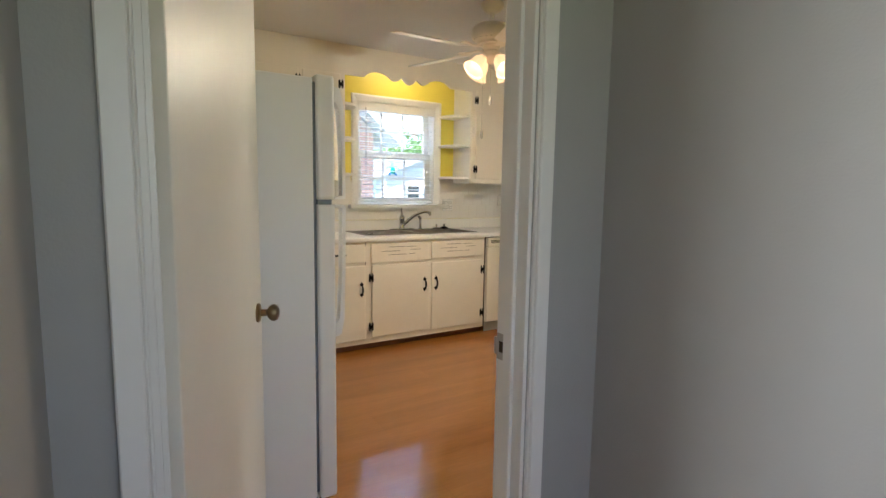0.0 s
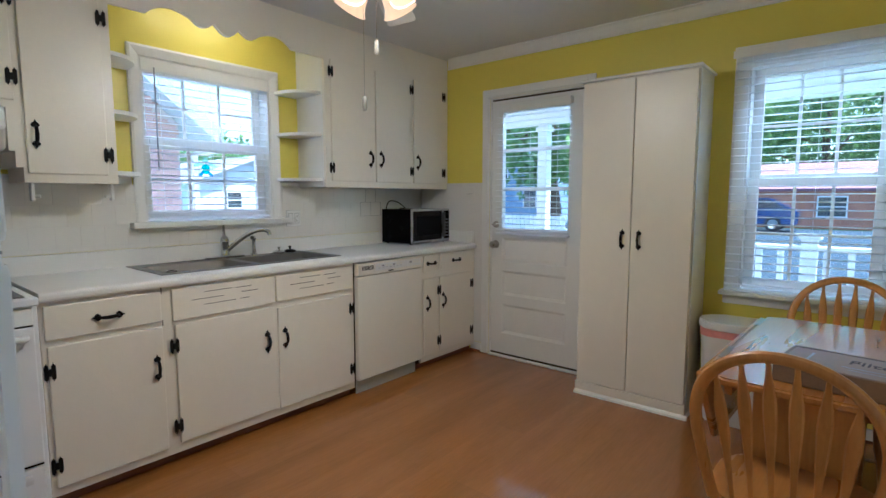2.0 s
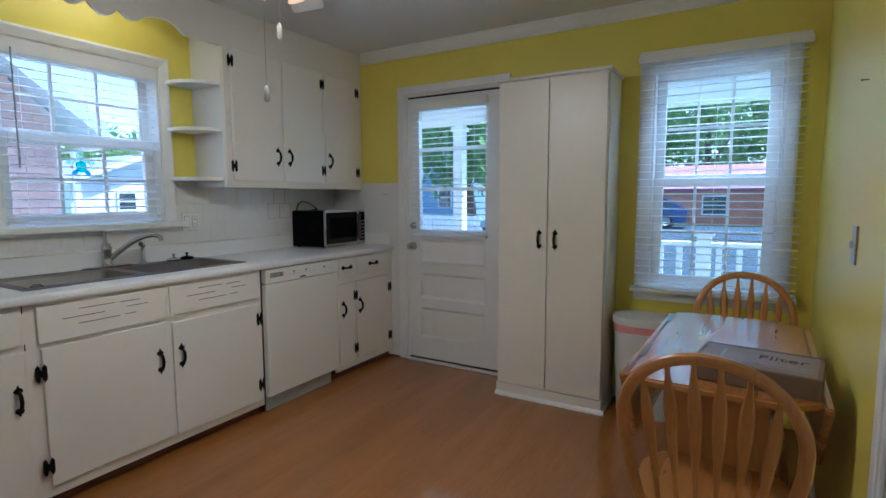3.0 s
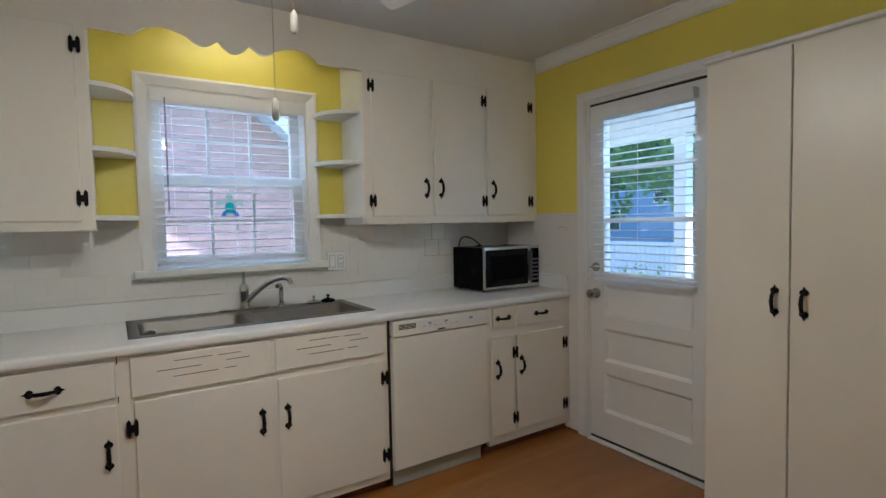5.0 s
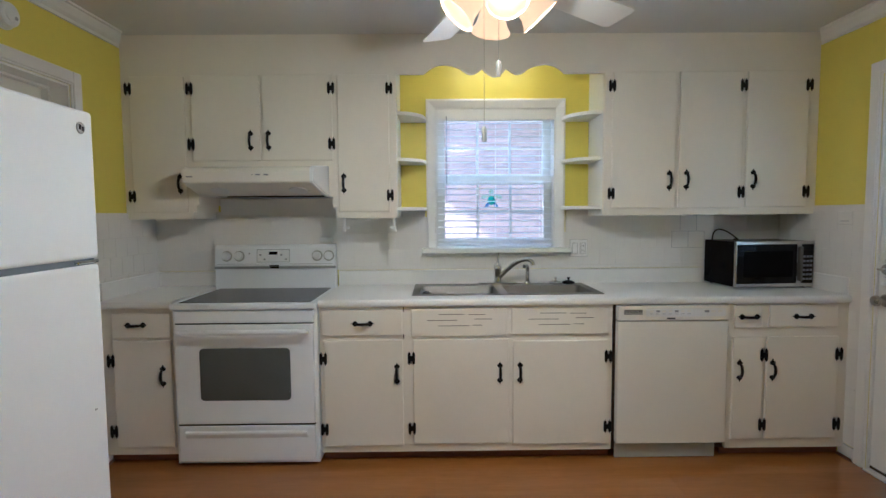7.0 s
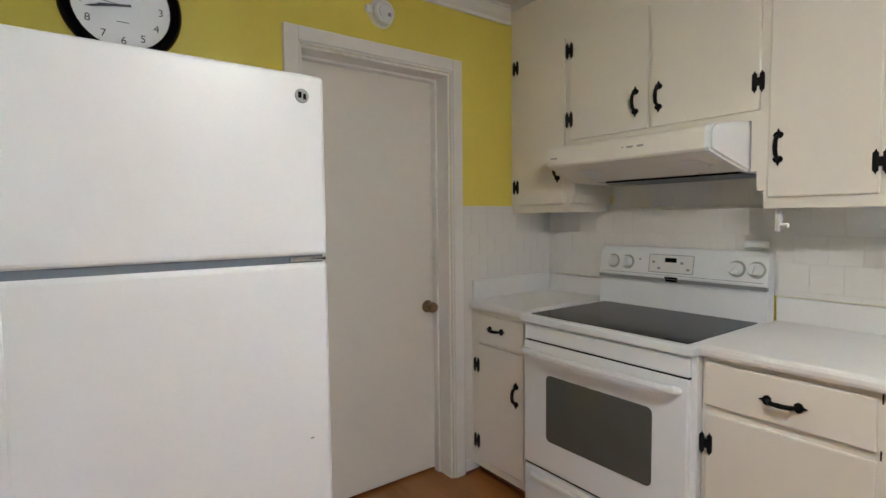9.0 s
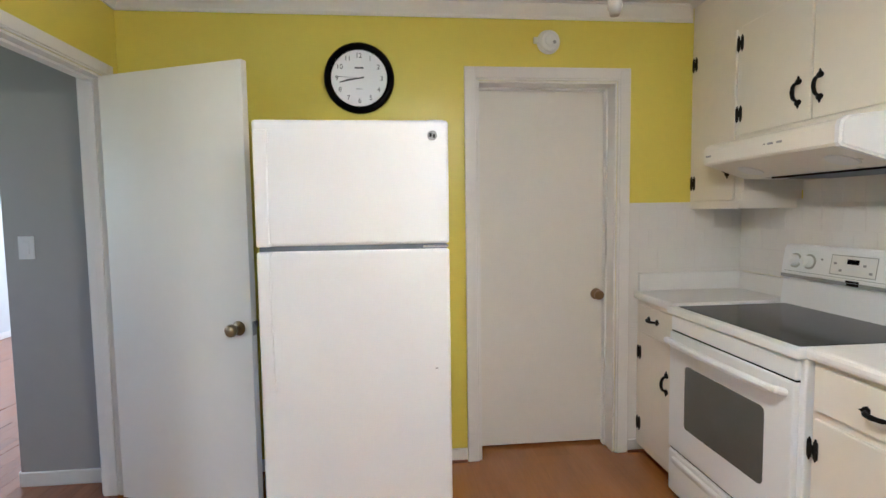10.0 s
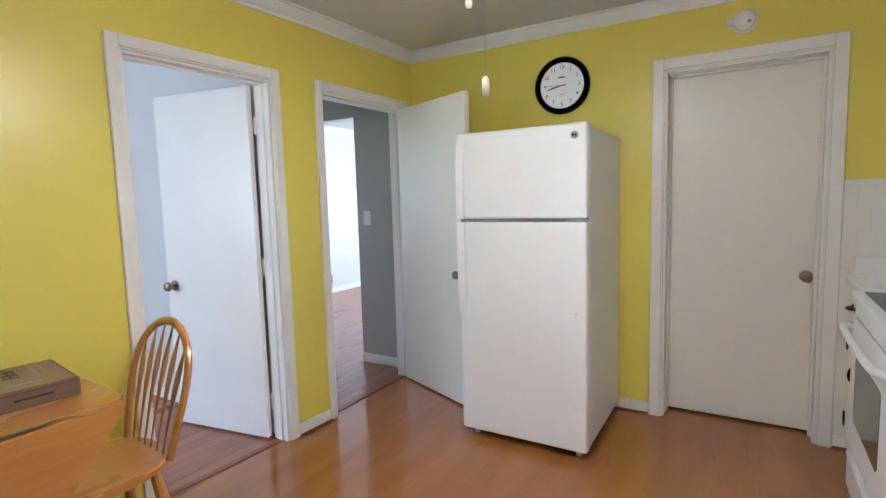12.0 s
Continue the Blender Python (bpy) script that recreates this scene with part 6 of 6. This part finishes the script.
blob("shell", 2.215, 1.465, 0.026, 0.032, 0, TEAL)
blob("head", 2.213, 1.522, 0.018, 0.018, 0, PALEG)
blob("flipper", 2.172, 1.492, 0.03, 0.012, 20, PALEG)
blob("flipper", 2.258, 1.492, 0.03, 0.012, -20, PALEG)
blob("flipper", 2.185, 1.432, 0.02, 0.011, 50, BLUEG)
blob("flipper", 2.245, 1.432, 0.02, 0.011, -50, BLUEG)

# ---- out of doors ----
GZ = -0.55
structure("ground", B((-150, -150, GZ - 0.3, 300, 200, GZ)), GRASS, "green lawn round the house", "lawn")
structure("road", B((11, -120, GZ + 0.0, 36.5, 160, GZ + 0.02)), ASPHALT, "grey asphalt street", "road")
structure("driveway", B((4.6, 9.4, GZ, 11, 12.2, GZ + 0.015)), ASPHALT, "pale driveway beside the house", "driveway")
# the pale slab is added out of view, as a reflector for soffit and brick
structure("path", B((-6, 5.0, GZ, 10.5, 8.5, GZ + 0.015)), MORTAR, "unseen pale slab added to bounce light onto the neighbour's eave", "path")
structure("ground_foundation", B((-4.3, -3.4, GZ, 4.6, -0.11, -0.08), (-0.95, -0.11, GZ, EX + 0.2, NY + 0.2, -0.08)), MORTAR, "foundation under the house", "foundation")

# porch with railing and post
structure("porch_floor", B((EX + 0.2, -1.5, GZ, 6.2, 4.6, -0.12)), PORCH, "grey painted porch floor", "porch")
structure("porch_roof", B((EX + 0.2, -1.8, 2.36, 6.55, 4.9, 2.46), (6.08, -1.8, 2.14, 6.22, 4.9, 2.36)), SIDING, "white porch ceiling and beam", "porch roof")
pr = thing("porch_railing", (6.1, 1.5, -0.12), "white porch railing with square balusters", "railing")
part("top_rail", B((6.05, -1.5, 0.83, 6.13, 3.0, 0.875), bev=0.008), SIDING, pr)
part("bottom_rail", B((6.065, -1.5, -0.03, 6.115, 3.0, 0.02), bev=0.005, seg=1), SIDING, pr)
BAL = mesh_of("baluster", B((6.068, -0.024, 0.02, 6.112, 0.024, 0.83)), SIDING)
y = -1.42
while y < 2.95:
    place("baluster", BAL, pr, Matrix.Translation((0, y, 0)))
    y += 0.165
part("newel_post", B((6.03, 0.46, -0.12, 6.15, 0.58, 0.93), bev=0.006, seg=1), SIDING, pr)
part("newel_cap", B((6.005, 0.435, 0.93, 6.175, 0.605, 0.965), bev=0.012), SIDING, pr)
pp = thing("porch_post", (6.1, 3.1, -0.12), "white square porch post by the steps", "post")
part("shaft", B((6.04, 3.04, -0.12, 6.16, 3.16, 2.14), bev=0.008), SIDING, pp)
part("collar", B((6.02, 3.02, 2.05, 6.18, 3.18, 2.1), bev=0.005, seg=1), SIDING, pp)


def gable_house(name, label, x0, x1, y0, y1, zt, rise, wallmat, roofmat, ridge="y", over=0.45, wins=(), rake=None, soffit=None):
    """A house with gables; wins: (face, u, z, w, h)."""
    ob = thing(name, ((x0 + x1) / 2, (y0 + y1) / 2, GZ), label, "house")
    rake = rake or over
    bm = bmesh.new()
    if ridge == "y":
        mx = (x0 + x1) / 2
        prism(bm, [(x0, GZ), (x1, GZ), (x1, zt), (mx, zt + rise), (x0, zt)], "y", y0, y1)
    else:
        my = (y0 + y1) / 2
        prism(bm, [(y0, GZ), (y1, GZ), (y1, zt), (my, zt + rise), (y0, zt)], "x", x0, x1)
    part("wall", bm, wallmat, ob)
    bm = bmesh.new()
    u0, u1, v0, v1 = (x0, x1, y0, y1) if ridge == "y" else (y0, y1, x0, x1)
    m = (u0 + u1) / 2
    sl = rise / (m - u0)
    t = 0.16
    for s in (-1, 1):
        e = u0 - over if s < 0 else u1 + over
        ze = zt - sl * over
        pts = [(m, zt + rise + 0.03), (e, ze + 0.03), (e, ze + 0.03 + t), (m, zt + rise + 0.03 + t)]
        prism(bm, pts, "y" if ridge == "y" else "x", v0 - rake, v1 + rake)
    bmesh.ops.recalc_face_normals(bm, faces=bm.faces[:])
    for f in bm.faces:
        f.material_index = 1 if f.normal.z < -0.3 else 0
    roof = part("roof", bm, [roofmat, soffit or SIDING], ob)
    bm = bmesh.new()
    for s in (-1, 1):
        e = u0 - over if s < 0 else u1 + over
        ze = zt - sl * over
        for v in (v0 - rake - 0.03, v1 + rake):
            prism(bm, [(m, zt + rise - 0.06), (e, ze - 0.06), (e, ze + 0.03 + t), (m, zt + rise + 0.03 + t)], "y" if ridge == "y" else "x", v, v + 0.03)
    part("fascia", bm, soffit or SIDING, roof, "painted roof trim boards")
    for face_, u, z, w, h in wins:
        d = {"s": y0, "n": y1, "w": x0, "e": x1}[face_]
        o = -1 if face_ in "sw" else 1

        def bx(ua, ub, za, zb, d0, d1):
            lo, hi = sorted((d + o * d0, d + o * d1))
            return B((ua, lo, za, ub, hi, zb) if face_ in "sn" else (lo, ua, za, hi, ub, zb))
        wn_ = part("window", bx(u - w / 2, u + w / 2, z, z + h, 0.0, 0.03), DARKPANE, ob, "dark window")
        part("frame", bx(u - w / 2 - 0.08, u + w / 2 + 0.08, z + h, z + h + 0.09, 0.0, 0.06), SIDING, wn_)
        part("frame", bx(u - w / 2 - 0.08, u - w / 2, z, z + h, 0.0, 0.06), SIDING, wn_)
        part("frame", bx(u + w / 2, u + w / 2 + 0.08, z, z + h, 0.0, 0.06), SIDING, wn_)
        part("sill", bx(u - w / 2 - 0.1, u + w / 2 + 0.1, z - 0.08, z, 0.0, 0.09), SIDING, wn_)
        part("meeting_rail", bx(u - w / 2, u + w / 2, z + h / 2 - 0.03, z + h / 2 + 0.03, 0.03, 0.045), SIDING, wn_)
    return ob


nb = gable_house("house", "red brick neighbour house with white trim and gable", -5.3, 4.3, 8.55, 20.0, 2.45, 3.9, MORTAR, DARKROOF, "y", 0.4, (), 0.6, SHADEDTRIM)
gable_house("house", "low red brick house with pinkish roof across the street", 38, 46, -14, 14, 1.75, 1.6, REDBRICK, ROOFM, "y", 0.3, (("w", 1.8, 0.2, 1.3, 1.1), ("w", 7.5, 0.2, 1.3, 1.1), ("w", -5, 0.2, 1.3, 1.1)))
gable_house("house", "white sided garage behind the yard", 12.5, 19.5, 27, 35, 2.1, 1.3, SIDING, DARKROOF, "y", 0.35, (("s", 15.0, 0.75, 0.8, 0.8),))
gable_house("house", "blue sided house farther along the street", 34, 44, 17.5, 29, 4.6, 2.4, BLUESIDING, DARKROOF, "x", 0.5, (("w", 19.5, 0.6, 1.0, 1.4), ("w", 22, 2.6, 1.0, 1.4), ("w", 26, 0.6, 1.0, 1.4)))
part("gutter", B((4.60, 8.0, 1.98, 4.72, 20.5, 2.03), (4.35, 8.2, GZ, 4.43, 8.28, 1.95), bev=0.01, seg=1), SIDING, nb, "white gutter and downpipe")

# picket fence
fn = thing("picket_fence", (13, 9, GZ), "white picket fence across the yard", "fence")
PICK = mesh_of("picket", prism(bmesh.new(), [(-0.062, GZ), (0.062, GZ), (0.062, 0.78), (0.045, 0.80), (-0.045, 0.80), (-0.062, 0.78)], "x", 0.0, 0.02), SIDING)
PICK2 = mesh_of("picket", prism(bmesh.new(), [(-0.062, GZ), (0.062, GZ), (0.062, 0.78), (0.045, 0.80), (-0.045, 0.80), (-0.062, 0.78)], "y", 0.0, 0.02), SIDING)
for k in range(56):
    place("picket", PICK, fn, Matrix.Translation((13.0, 6.3 + 0.135 * k, 0)))
for k in range(66):
    place("picket", PICK2, fn, Matrix.Translation((4.9 + 0.135 * k, 16.0, 0)))
part("rail", B((13.02, 6.2, 0.4, 13.06, 16.0, 0.48), (13.02, 6.2, -0.3, 13.06, 16.0, -0.22), (4.8, 16.02, 0.4, 13.0, 16.06, 0.48), (4.8, 16.02, -0.3, 13.0, 16.06, -0.22)), SIDING, fn)


def car(at, turn):
    ob = thing("car", (0, 0, 0), "dark blue parked car at the kerb", "car")
    bm = bmesh.new()
    prism(bm, [(-2.2, 0.25), (2.2, 0.25), (2.25, 0.55), (2.1, 0.85), (1.1, 0.98), (0.5, 1.42), (-1.2, 1.45), (-2.0, 1.0), (-2.25, 0.9), (-2.25, 0.5)], "y", -0.85, 0.85)
    bmesh.ops.bevel(bm, geom=bm.edges[:], offset=0.07, segments=2, affect="EDGES")
    part("body", bm, CARBLUE, ob, "", True)
    for s in (-1, 1):
        bm = bmesh.new()
        prism(bm, [(0.95, 1.0), (0.45, 1.35), (-0.3, 1.37), (-0.3, 1.0)], "y", 0.853 * s, 0.86 * s)
        prism(bm, [(-0.4, 1.0), (-0.4, 1.37), (-1.15, 1.38), (-1.75, 1.02)], "y", 0.853 * s, 0.86 * s)
        part("side_window", bm, DARKPANE, ob)
        for x in (-1.35, 1.35):
            w = part("wheel", lathe(bmesh.new(), [(0.2, -0.1), (0.3, -0.1), (0.32, -0.06), (0.32, 0.06), (0.3, 0.1), (0.2, 0.1)], pose(x, 0.78 * s, 0.32, 90, 0, 0), 24), RUBBER, ob, "", True)
            part("rim", lathe(bmesh.new(), [(0, -0.08), (0.2, -0.09), (0.2, 0.09), (0, 0.08)], pose(x, 0.78 * s, 0.32, 90, 0, 0), 20), CHROME, w)
    ob.matrix_basis = pose(*at, 0, 0, turn) @ Matrix.Scale(1.25, 4)
    return ob


car((34.0, 5.75, GZ + 0.02), 90)


def tree(at, height, spread, seed, mat, label):
    """A tapered trunk with limbs, and a crown of many small leaf clumps with gaps."""
    rnd = random.Random(seed)
    ob = thing("tree", at, label, "tree")
    bm = bmesh.new()
    base_, th = Vector(at), height * 0.45
    tube(bm, [base_ + Vector((0, 0, -0.1)), base_ + Vector((0.1, 0, th * 0.5)), base_ + Vector((0.0, 0.15, th)), base_ + Vector((0.1, 0.1, height * 0.8))], [0.035 * height, 0.028 * height, 0.02 * height, 0.006 * height], 9)
    tips = []
    for k in range(9):
        a, el_ = rnd.random() * 6.28, rnd.uniform(0.2, 1.0)
        st = base_ + Vector((0, 0.1, th * rnd.uniform(0.6, 1.3)))
        en = st + Vector((math.cos(a) * math.cos(el_), math.sin(a) * math.cos(el_), math.sin(el_))) * spread * rnd.uniform(0.6, 1.0)
        tube(bm, [st, st.lerp(en, 0.5) + Vector((0, 0, 0.2)), en], [0.012 * height, 0.008 * height, 0.002 * height], 6)
        tips.append(en)
    part("trunk", bm, BARK, ob)
    verts, faces = [], []
    c0 = base_ + Vector((0, 0, height * 0.68))
    cl = []
    for k in range(64):
        while True:
            p = Vector((rnd.uniform(-1, 1), rnd.uniform(-1, 1), rnd.uniform(-1, 1)))
            if 0.25 < p.length < 1:
                break
        cl.append(c0 + Vector((p.x * spread, p.y * spread, p.z * height * 0.36)))
    cl += tips
    for c in cl:
        r = spread * rnd.uniform(0.16, 0.3)
        for j in range(75):
            d = Vector((rnd.gauss(0, 1), rnd.gauss(0, 1), rnd.gauss(0, 0.8))).normalized() * r * rnd.uniform(0.5, 1.05)
            p = c + d
            s = rnd.uniform(0.10, 0.23) * (spread / 3) ** 0.5
            u = Vector((rnd.gauss(0, 1), rnd.gauss(0, 1), rnd.gauss(0, 1))).normalized()
            v = u.cross(Vector((rnd.gauss(0, 1), rnd.gauss(0, 1), rnd.gauss(0, 1)))).normalized()
            i = len(verts)
            verts += [p - u * s, p + v * s * 0.5, p + u * s, p - v * s * 0.5]
            faces.append((i, i + 1, i + 2, i + 3))
    me = bpy.data.meshes.new("crown")
    me.from_pydata(verts, [], faces)
    me.materials.append(mat)
    place("crown", me, ob)
    return ob


for i, (x, y, h, s, m) in enumerate(((52, -6, 13, 6, LEAF), (53, 3, 14, 6.5, LEAF), (51, 11, 12, 6, LEAF2), (54, -14, 13, 6, LEAF), (15, 7.6, 6.5, 2.7, LEAF2), (17.5, 14, 7.5, 3.9, LEAF2), (11.5, 40, 5.5, 3.2, LEAF), (20, 39, 5.5, 3.2, LEAF2), (30, 12.2, 9, 3.8, LEAF), (29, 44, 6.5, 3.6, LEAF), (4, 42, 5.5, 3.2, LEAF2), (30, -9, 8, 3.4, LEAF2))):
    tree((x, y, GZ), h, s, 10 + i, m, "leafy green tree in summer leaf")
# dense belt of far trees round the yards
rnd = random.Random(8)
verts, faces = [], []
for k in range(1200):
    a = radians(rnd.uniform(-42, 82))
    rad = rnd.uniform(58, 70)
    top = (13 if a < radians(34) else 3.5) + (3 if a < radians(34) else 0.6) * math.sin(a * 17) + 2 * math.sin(a * 41 + 1)
    c = Vector((3 + rad * math.cos(a), 3 + rad * math.sin(a), GZ + rnd.uniform(0.3, top * 1.5)))
    for j in range(46):
        p = c + Vector((rnd.gauss(0, 1), rnd.gauss(0, 1), rnd.gauss(0, 0.75))) * 1.25
        s = rnd.uniform(0.22, 0.5)
        u = Vector((rnd.gauss(0, 1), rnd.gauss(0, 1), rnd.gauss(0, 1))).normalized()
        v = u.cross(Vector((rnd.gauss(0, 1), rnd.gauss(0, 1), rnd.gauss(0, 1)))).normalized()
        i = len(verts)
        verts += [p - u * s, p + v * s * 0.55, p + u * s, p - v * s * 0.55]
        faces.append((i, i + 1, i + 2, i + 3))
me = bpy.data.meshes.new("woods")
me.from_pydata(verts, [], faces)
me.materials.append(LEAF)
tagged(new("woods", me), "dense belt of green summer trees behind the houses", "trees", kind="stuff")
bs_ = thing("shrub", (9.5, 6.2, GZ), "small green shrub by the porch", "shrub")
rnd = random.Random(3)
verts, faces = [], []
for j in range(1500):
    p = Vector((9.5, 6.2, GZ + 0.4)) + Vector((rnd.gauss(0, 0.4), rnd.gauss(0, 0.4), rnd.gauss(0, 0.25)))
    u = Vector((rnd.gauss(0, 1), rnd.gauss(0, 1), rnd.gauss(0, 1))).normalized()
    v = u.cross(Vector((rnd.gauss(0, 1), rnd.gauss(0, 1), rnd.gauss(0, 1)))).normalized()
    i = len(verts)
    verts += [p - u * 0.05, p + v * 0.025, p + u * 0.05, p - v * 0.025]
    faces.append((i, i + 1, i + 2, i + 3))
me = bpy.data.meshes.new("leaves")
me.from_pydata(verts, [], faces)
me.materials.append(LEAF)
place("leaves", me, bs_)

# ---- pieces: bricks of the neighbour's gable, wall tiles, hall floor boards ----
BRK = mesh_of("brick", B((0.0, 0.0, 0.0, 0.21, 0.02, 0.068), bev=0.004, seg=1), BRICK)
HALF = mesh_of("brick", B((0.0, 0.0, 0.0, 0.10, 0.02, 0.068), bev=0.004, seg=1), BRICK)
nb_wall = [c for c in nb.children if c.name.startswith("wall")][0]
far = bmesh.new()
count = 0
row = 0
z = GZ + 0.01
while z < 5.5:
    x = -2.0 + (0.11 if row % 2 else 0.0)
    while x < 4.30:
        w = min(0.21, 4.30 - x)
        top = 2.45 + 3.9 * (1 - abs(x + 0.5 + w / 2 * (1 if x > -0.5 else -1)) / 4.8)
        if z + 0.068 < top - 0.02 and w > 0.06:
            near = x > 2.2 and 0.9 < z < 3.4 and count < 300
            if near and w > 0.2:
                place("brick", BRK, nb_wall, Matrix.Translation((x, 8.538, z)))
                count += 1
            else:
                b = (x, 8.538, z, x + w, 8.558, z + 0.068)
                vs = [far.verts.new(p) for p in ((b[0], b[1], b[2]), (b[3], b[1], b[2]), (b[3], b[1], b[5]), (b[0], b[1], b[5]), (b[0], b[4], b[2]), (b[3], b[4], b[2]), (b[3], b[4], b[5]), (b[0], b[4], b[5]))]
                for f in ((0, 1, 2, 3), (0, 4, 5, 1), (1, 5, 6, 2), (2, 6, 7, 3), (3, 7, 4, 0)):
                    far.faces.new([vs[i] for i in f])
        x += 0.22
    z += 0.078
    row += 1
tagged(part("bricks", far, BRICK, nb_wall), kind="stuff")

TS, TG = 0.108, 0.001  # tile size and joint


def tile_mesh(w, h):
    return mesh_of("tile", B((TG / 2, -0.007, TG / 2, w - TG / 2, 0.0, h - TG / 2), bev=0.0007, seg=1), TILE)


TILES = {}


def tile(parent, m, w, h):
    key = (round(w, 3), round(h, 3))
    if key not in TILES:
        TILES[key] = tile_mesh(*key)
    place("tile", TILES[key], parent, m)


def tile_run(parent, u0, u1, z0, z1, at, trim_top=True, skip=None):
    """Running-bond tiles over a strip of wall; at(u, z) gives the pose of a tile whose low corner is there."""
    z, row = z1, 0
    while z > z0 + 0.02:
        h = 0.038 if (trim_top and row == 0) else min(TS, z - z0)
        w_ = 0.152 if (trim_top and row == 0) else TS
        u = u0 - (w_ / 2 if row % 2 else 0)
        while u < u1 - 0.01:
            a, b = max(u, u0), min(u + w_, u1)
            if b - a > 0.015 and not (skip and skip(a, b, z - h, z)):
                tile(parent, at(a, z - h), b - a, h)
            u += w_
        z -= h
        row += 1


def bed(name, b):
    structure(name, B(b), GROUT, "grey-white grout bed behind the wall tiles", "grout")


bed("trim_tile_bed_north_a", (0.0, NY - 0.0098, 1.012, 1.772, NY - 0.0002, 1.40))
bed("trim_tile_bed_north_b", (1.772, NY - 0.0098, 1.012, 2.698, NY - 0.0002, 1.098))
bed("trim_tile_bed_north_c", (2.698, NY - 0.0098, 1.012, EX, NY - 0.0002, 1.40))
bed("trim_tile_bed_hood", (0.434, NY - 0.0098, 1.40, 1.206, NY - 0.0002, 1.486))
bed("trim_tile_bed_west", (0.0002, WD[1] + 0.07, 0.02, 0.0098, NY - 0.0098, 1.395))
bed("trim_tile_bed_east", (EX - 0.0098, ED[1] + 0.068, 0.08, EX - 0.0002, NY - 0.0098, 1.41))
tile_run(wall_north, 0.008, EX - 0.008, 1.012, 1.36, lambda u, z: pose(u, NY - 0.004, z), False, lambda a, b, z0, z1: a > 1.76 and b < 2.71 and z0 > 1.11)
tile_run(wall_north, 0.434, 1.206, 1.36, 1.486, lambda u, z: pose(u, NY - 0.004, z), False)
tile_run(wall_west, WD[1] + 0.072, NY - 0.012, 0.08, 1.395, lambda u, z: pose(0.004, u, z, 0, 0, 90), True, lambda a, b, z0, z1: a > 2.66 and z1 < 1.01)
tile_run(wall_east, -(NY - 0.012), -(ED[1] + 0.07), 0.08, 1.41, lambda u, z: pose(EX - 0.004, -u, z, 0, 0, -90), True, lambda a, b, z0, z1: b < -2.66 and z1 < 1.01)

rnd = random.Random(9)
floor_h = structure("floor_hall", B((-4.3, -3.4, -0.08, 4.6, -0.0555, -0.012)), SHADOWGAP, "red-brown hardwood strip floor of hall and rooms", "floor")
BOARDS = {}
boards = bmesh.new()
count = 0
y = -3.3
while y < -0.06:
    y1 = min(y + 0.082, -0.056)
    x = -4.15 - rnd.random() * 0.9
    while x < 4.45:
        ln = rnd.choice((0.7, 0.9, 1.1, 1.35))
        a, b = max(x, -4.15), min(x + ln, 4.45)
        if b - a > 0.05:
            if -0.9 < a < 2.3 and y > -2.2 and count < 280:
                key = (round(b - a, 3), round(y1 - y, 3))
                if key not in BOARDS:
                    BOARDS[key] = mesh_of("board", B((0.0006, 0.0006, -0.012, key[0] - 0.0006, key[1] - 0.0006, 0.0), bev=0.0012, seg=1), OAK)
                place("board", BOARDS[key], floor_h, Matrix.Translation((a, y, 0)))
                count += 1
            else:
                add_box(boards, (a + 0.0006, y + 0.0006, -0.012, b - 0.0006, y1 - 0.0006, -0.0003))
        x += ln
    y += 0.082
tagged(part("boards", boards, OAK, floor_h), kind="stuff")

lines = bmesh.new()
for x0, x1, z in ((3.402, 3.618, 1.144), (3.402, 3.618, 1.252), (3.456, 3.618, 1.3585)):
    add_box(lines, (x0, NY - 0.0122, z - 0.001, x1, NY - 0.0108, z + 0.001))
for x, z0, z1 in ((3.402, 1.144, 1.252), (3.51, 1.144, 1.252), (3.618, 1.144, 1.252), (3.456, 1.252, 1.36), (3.564, 1.252, 1.36)):
    add_box(lines, (x - 0.001, NY - 0.0122, z0, x + 0.001, NY - 0.0108, z1))
structure("trim_grout_lines", lines, GREYINK, "dark grout lines round replaced wall tiles", "grout")
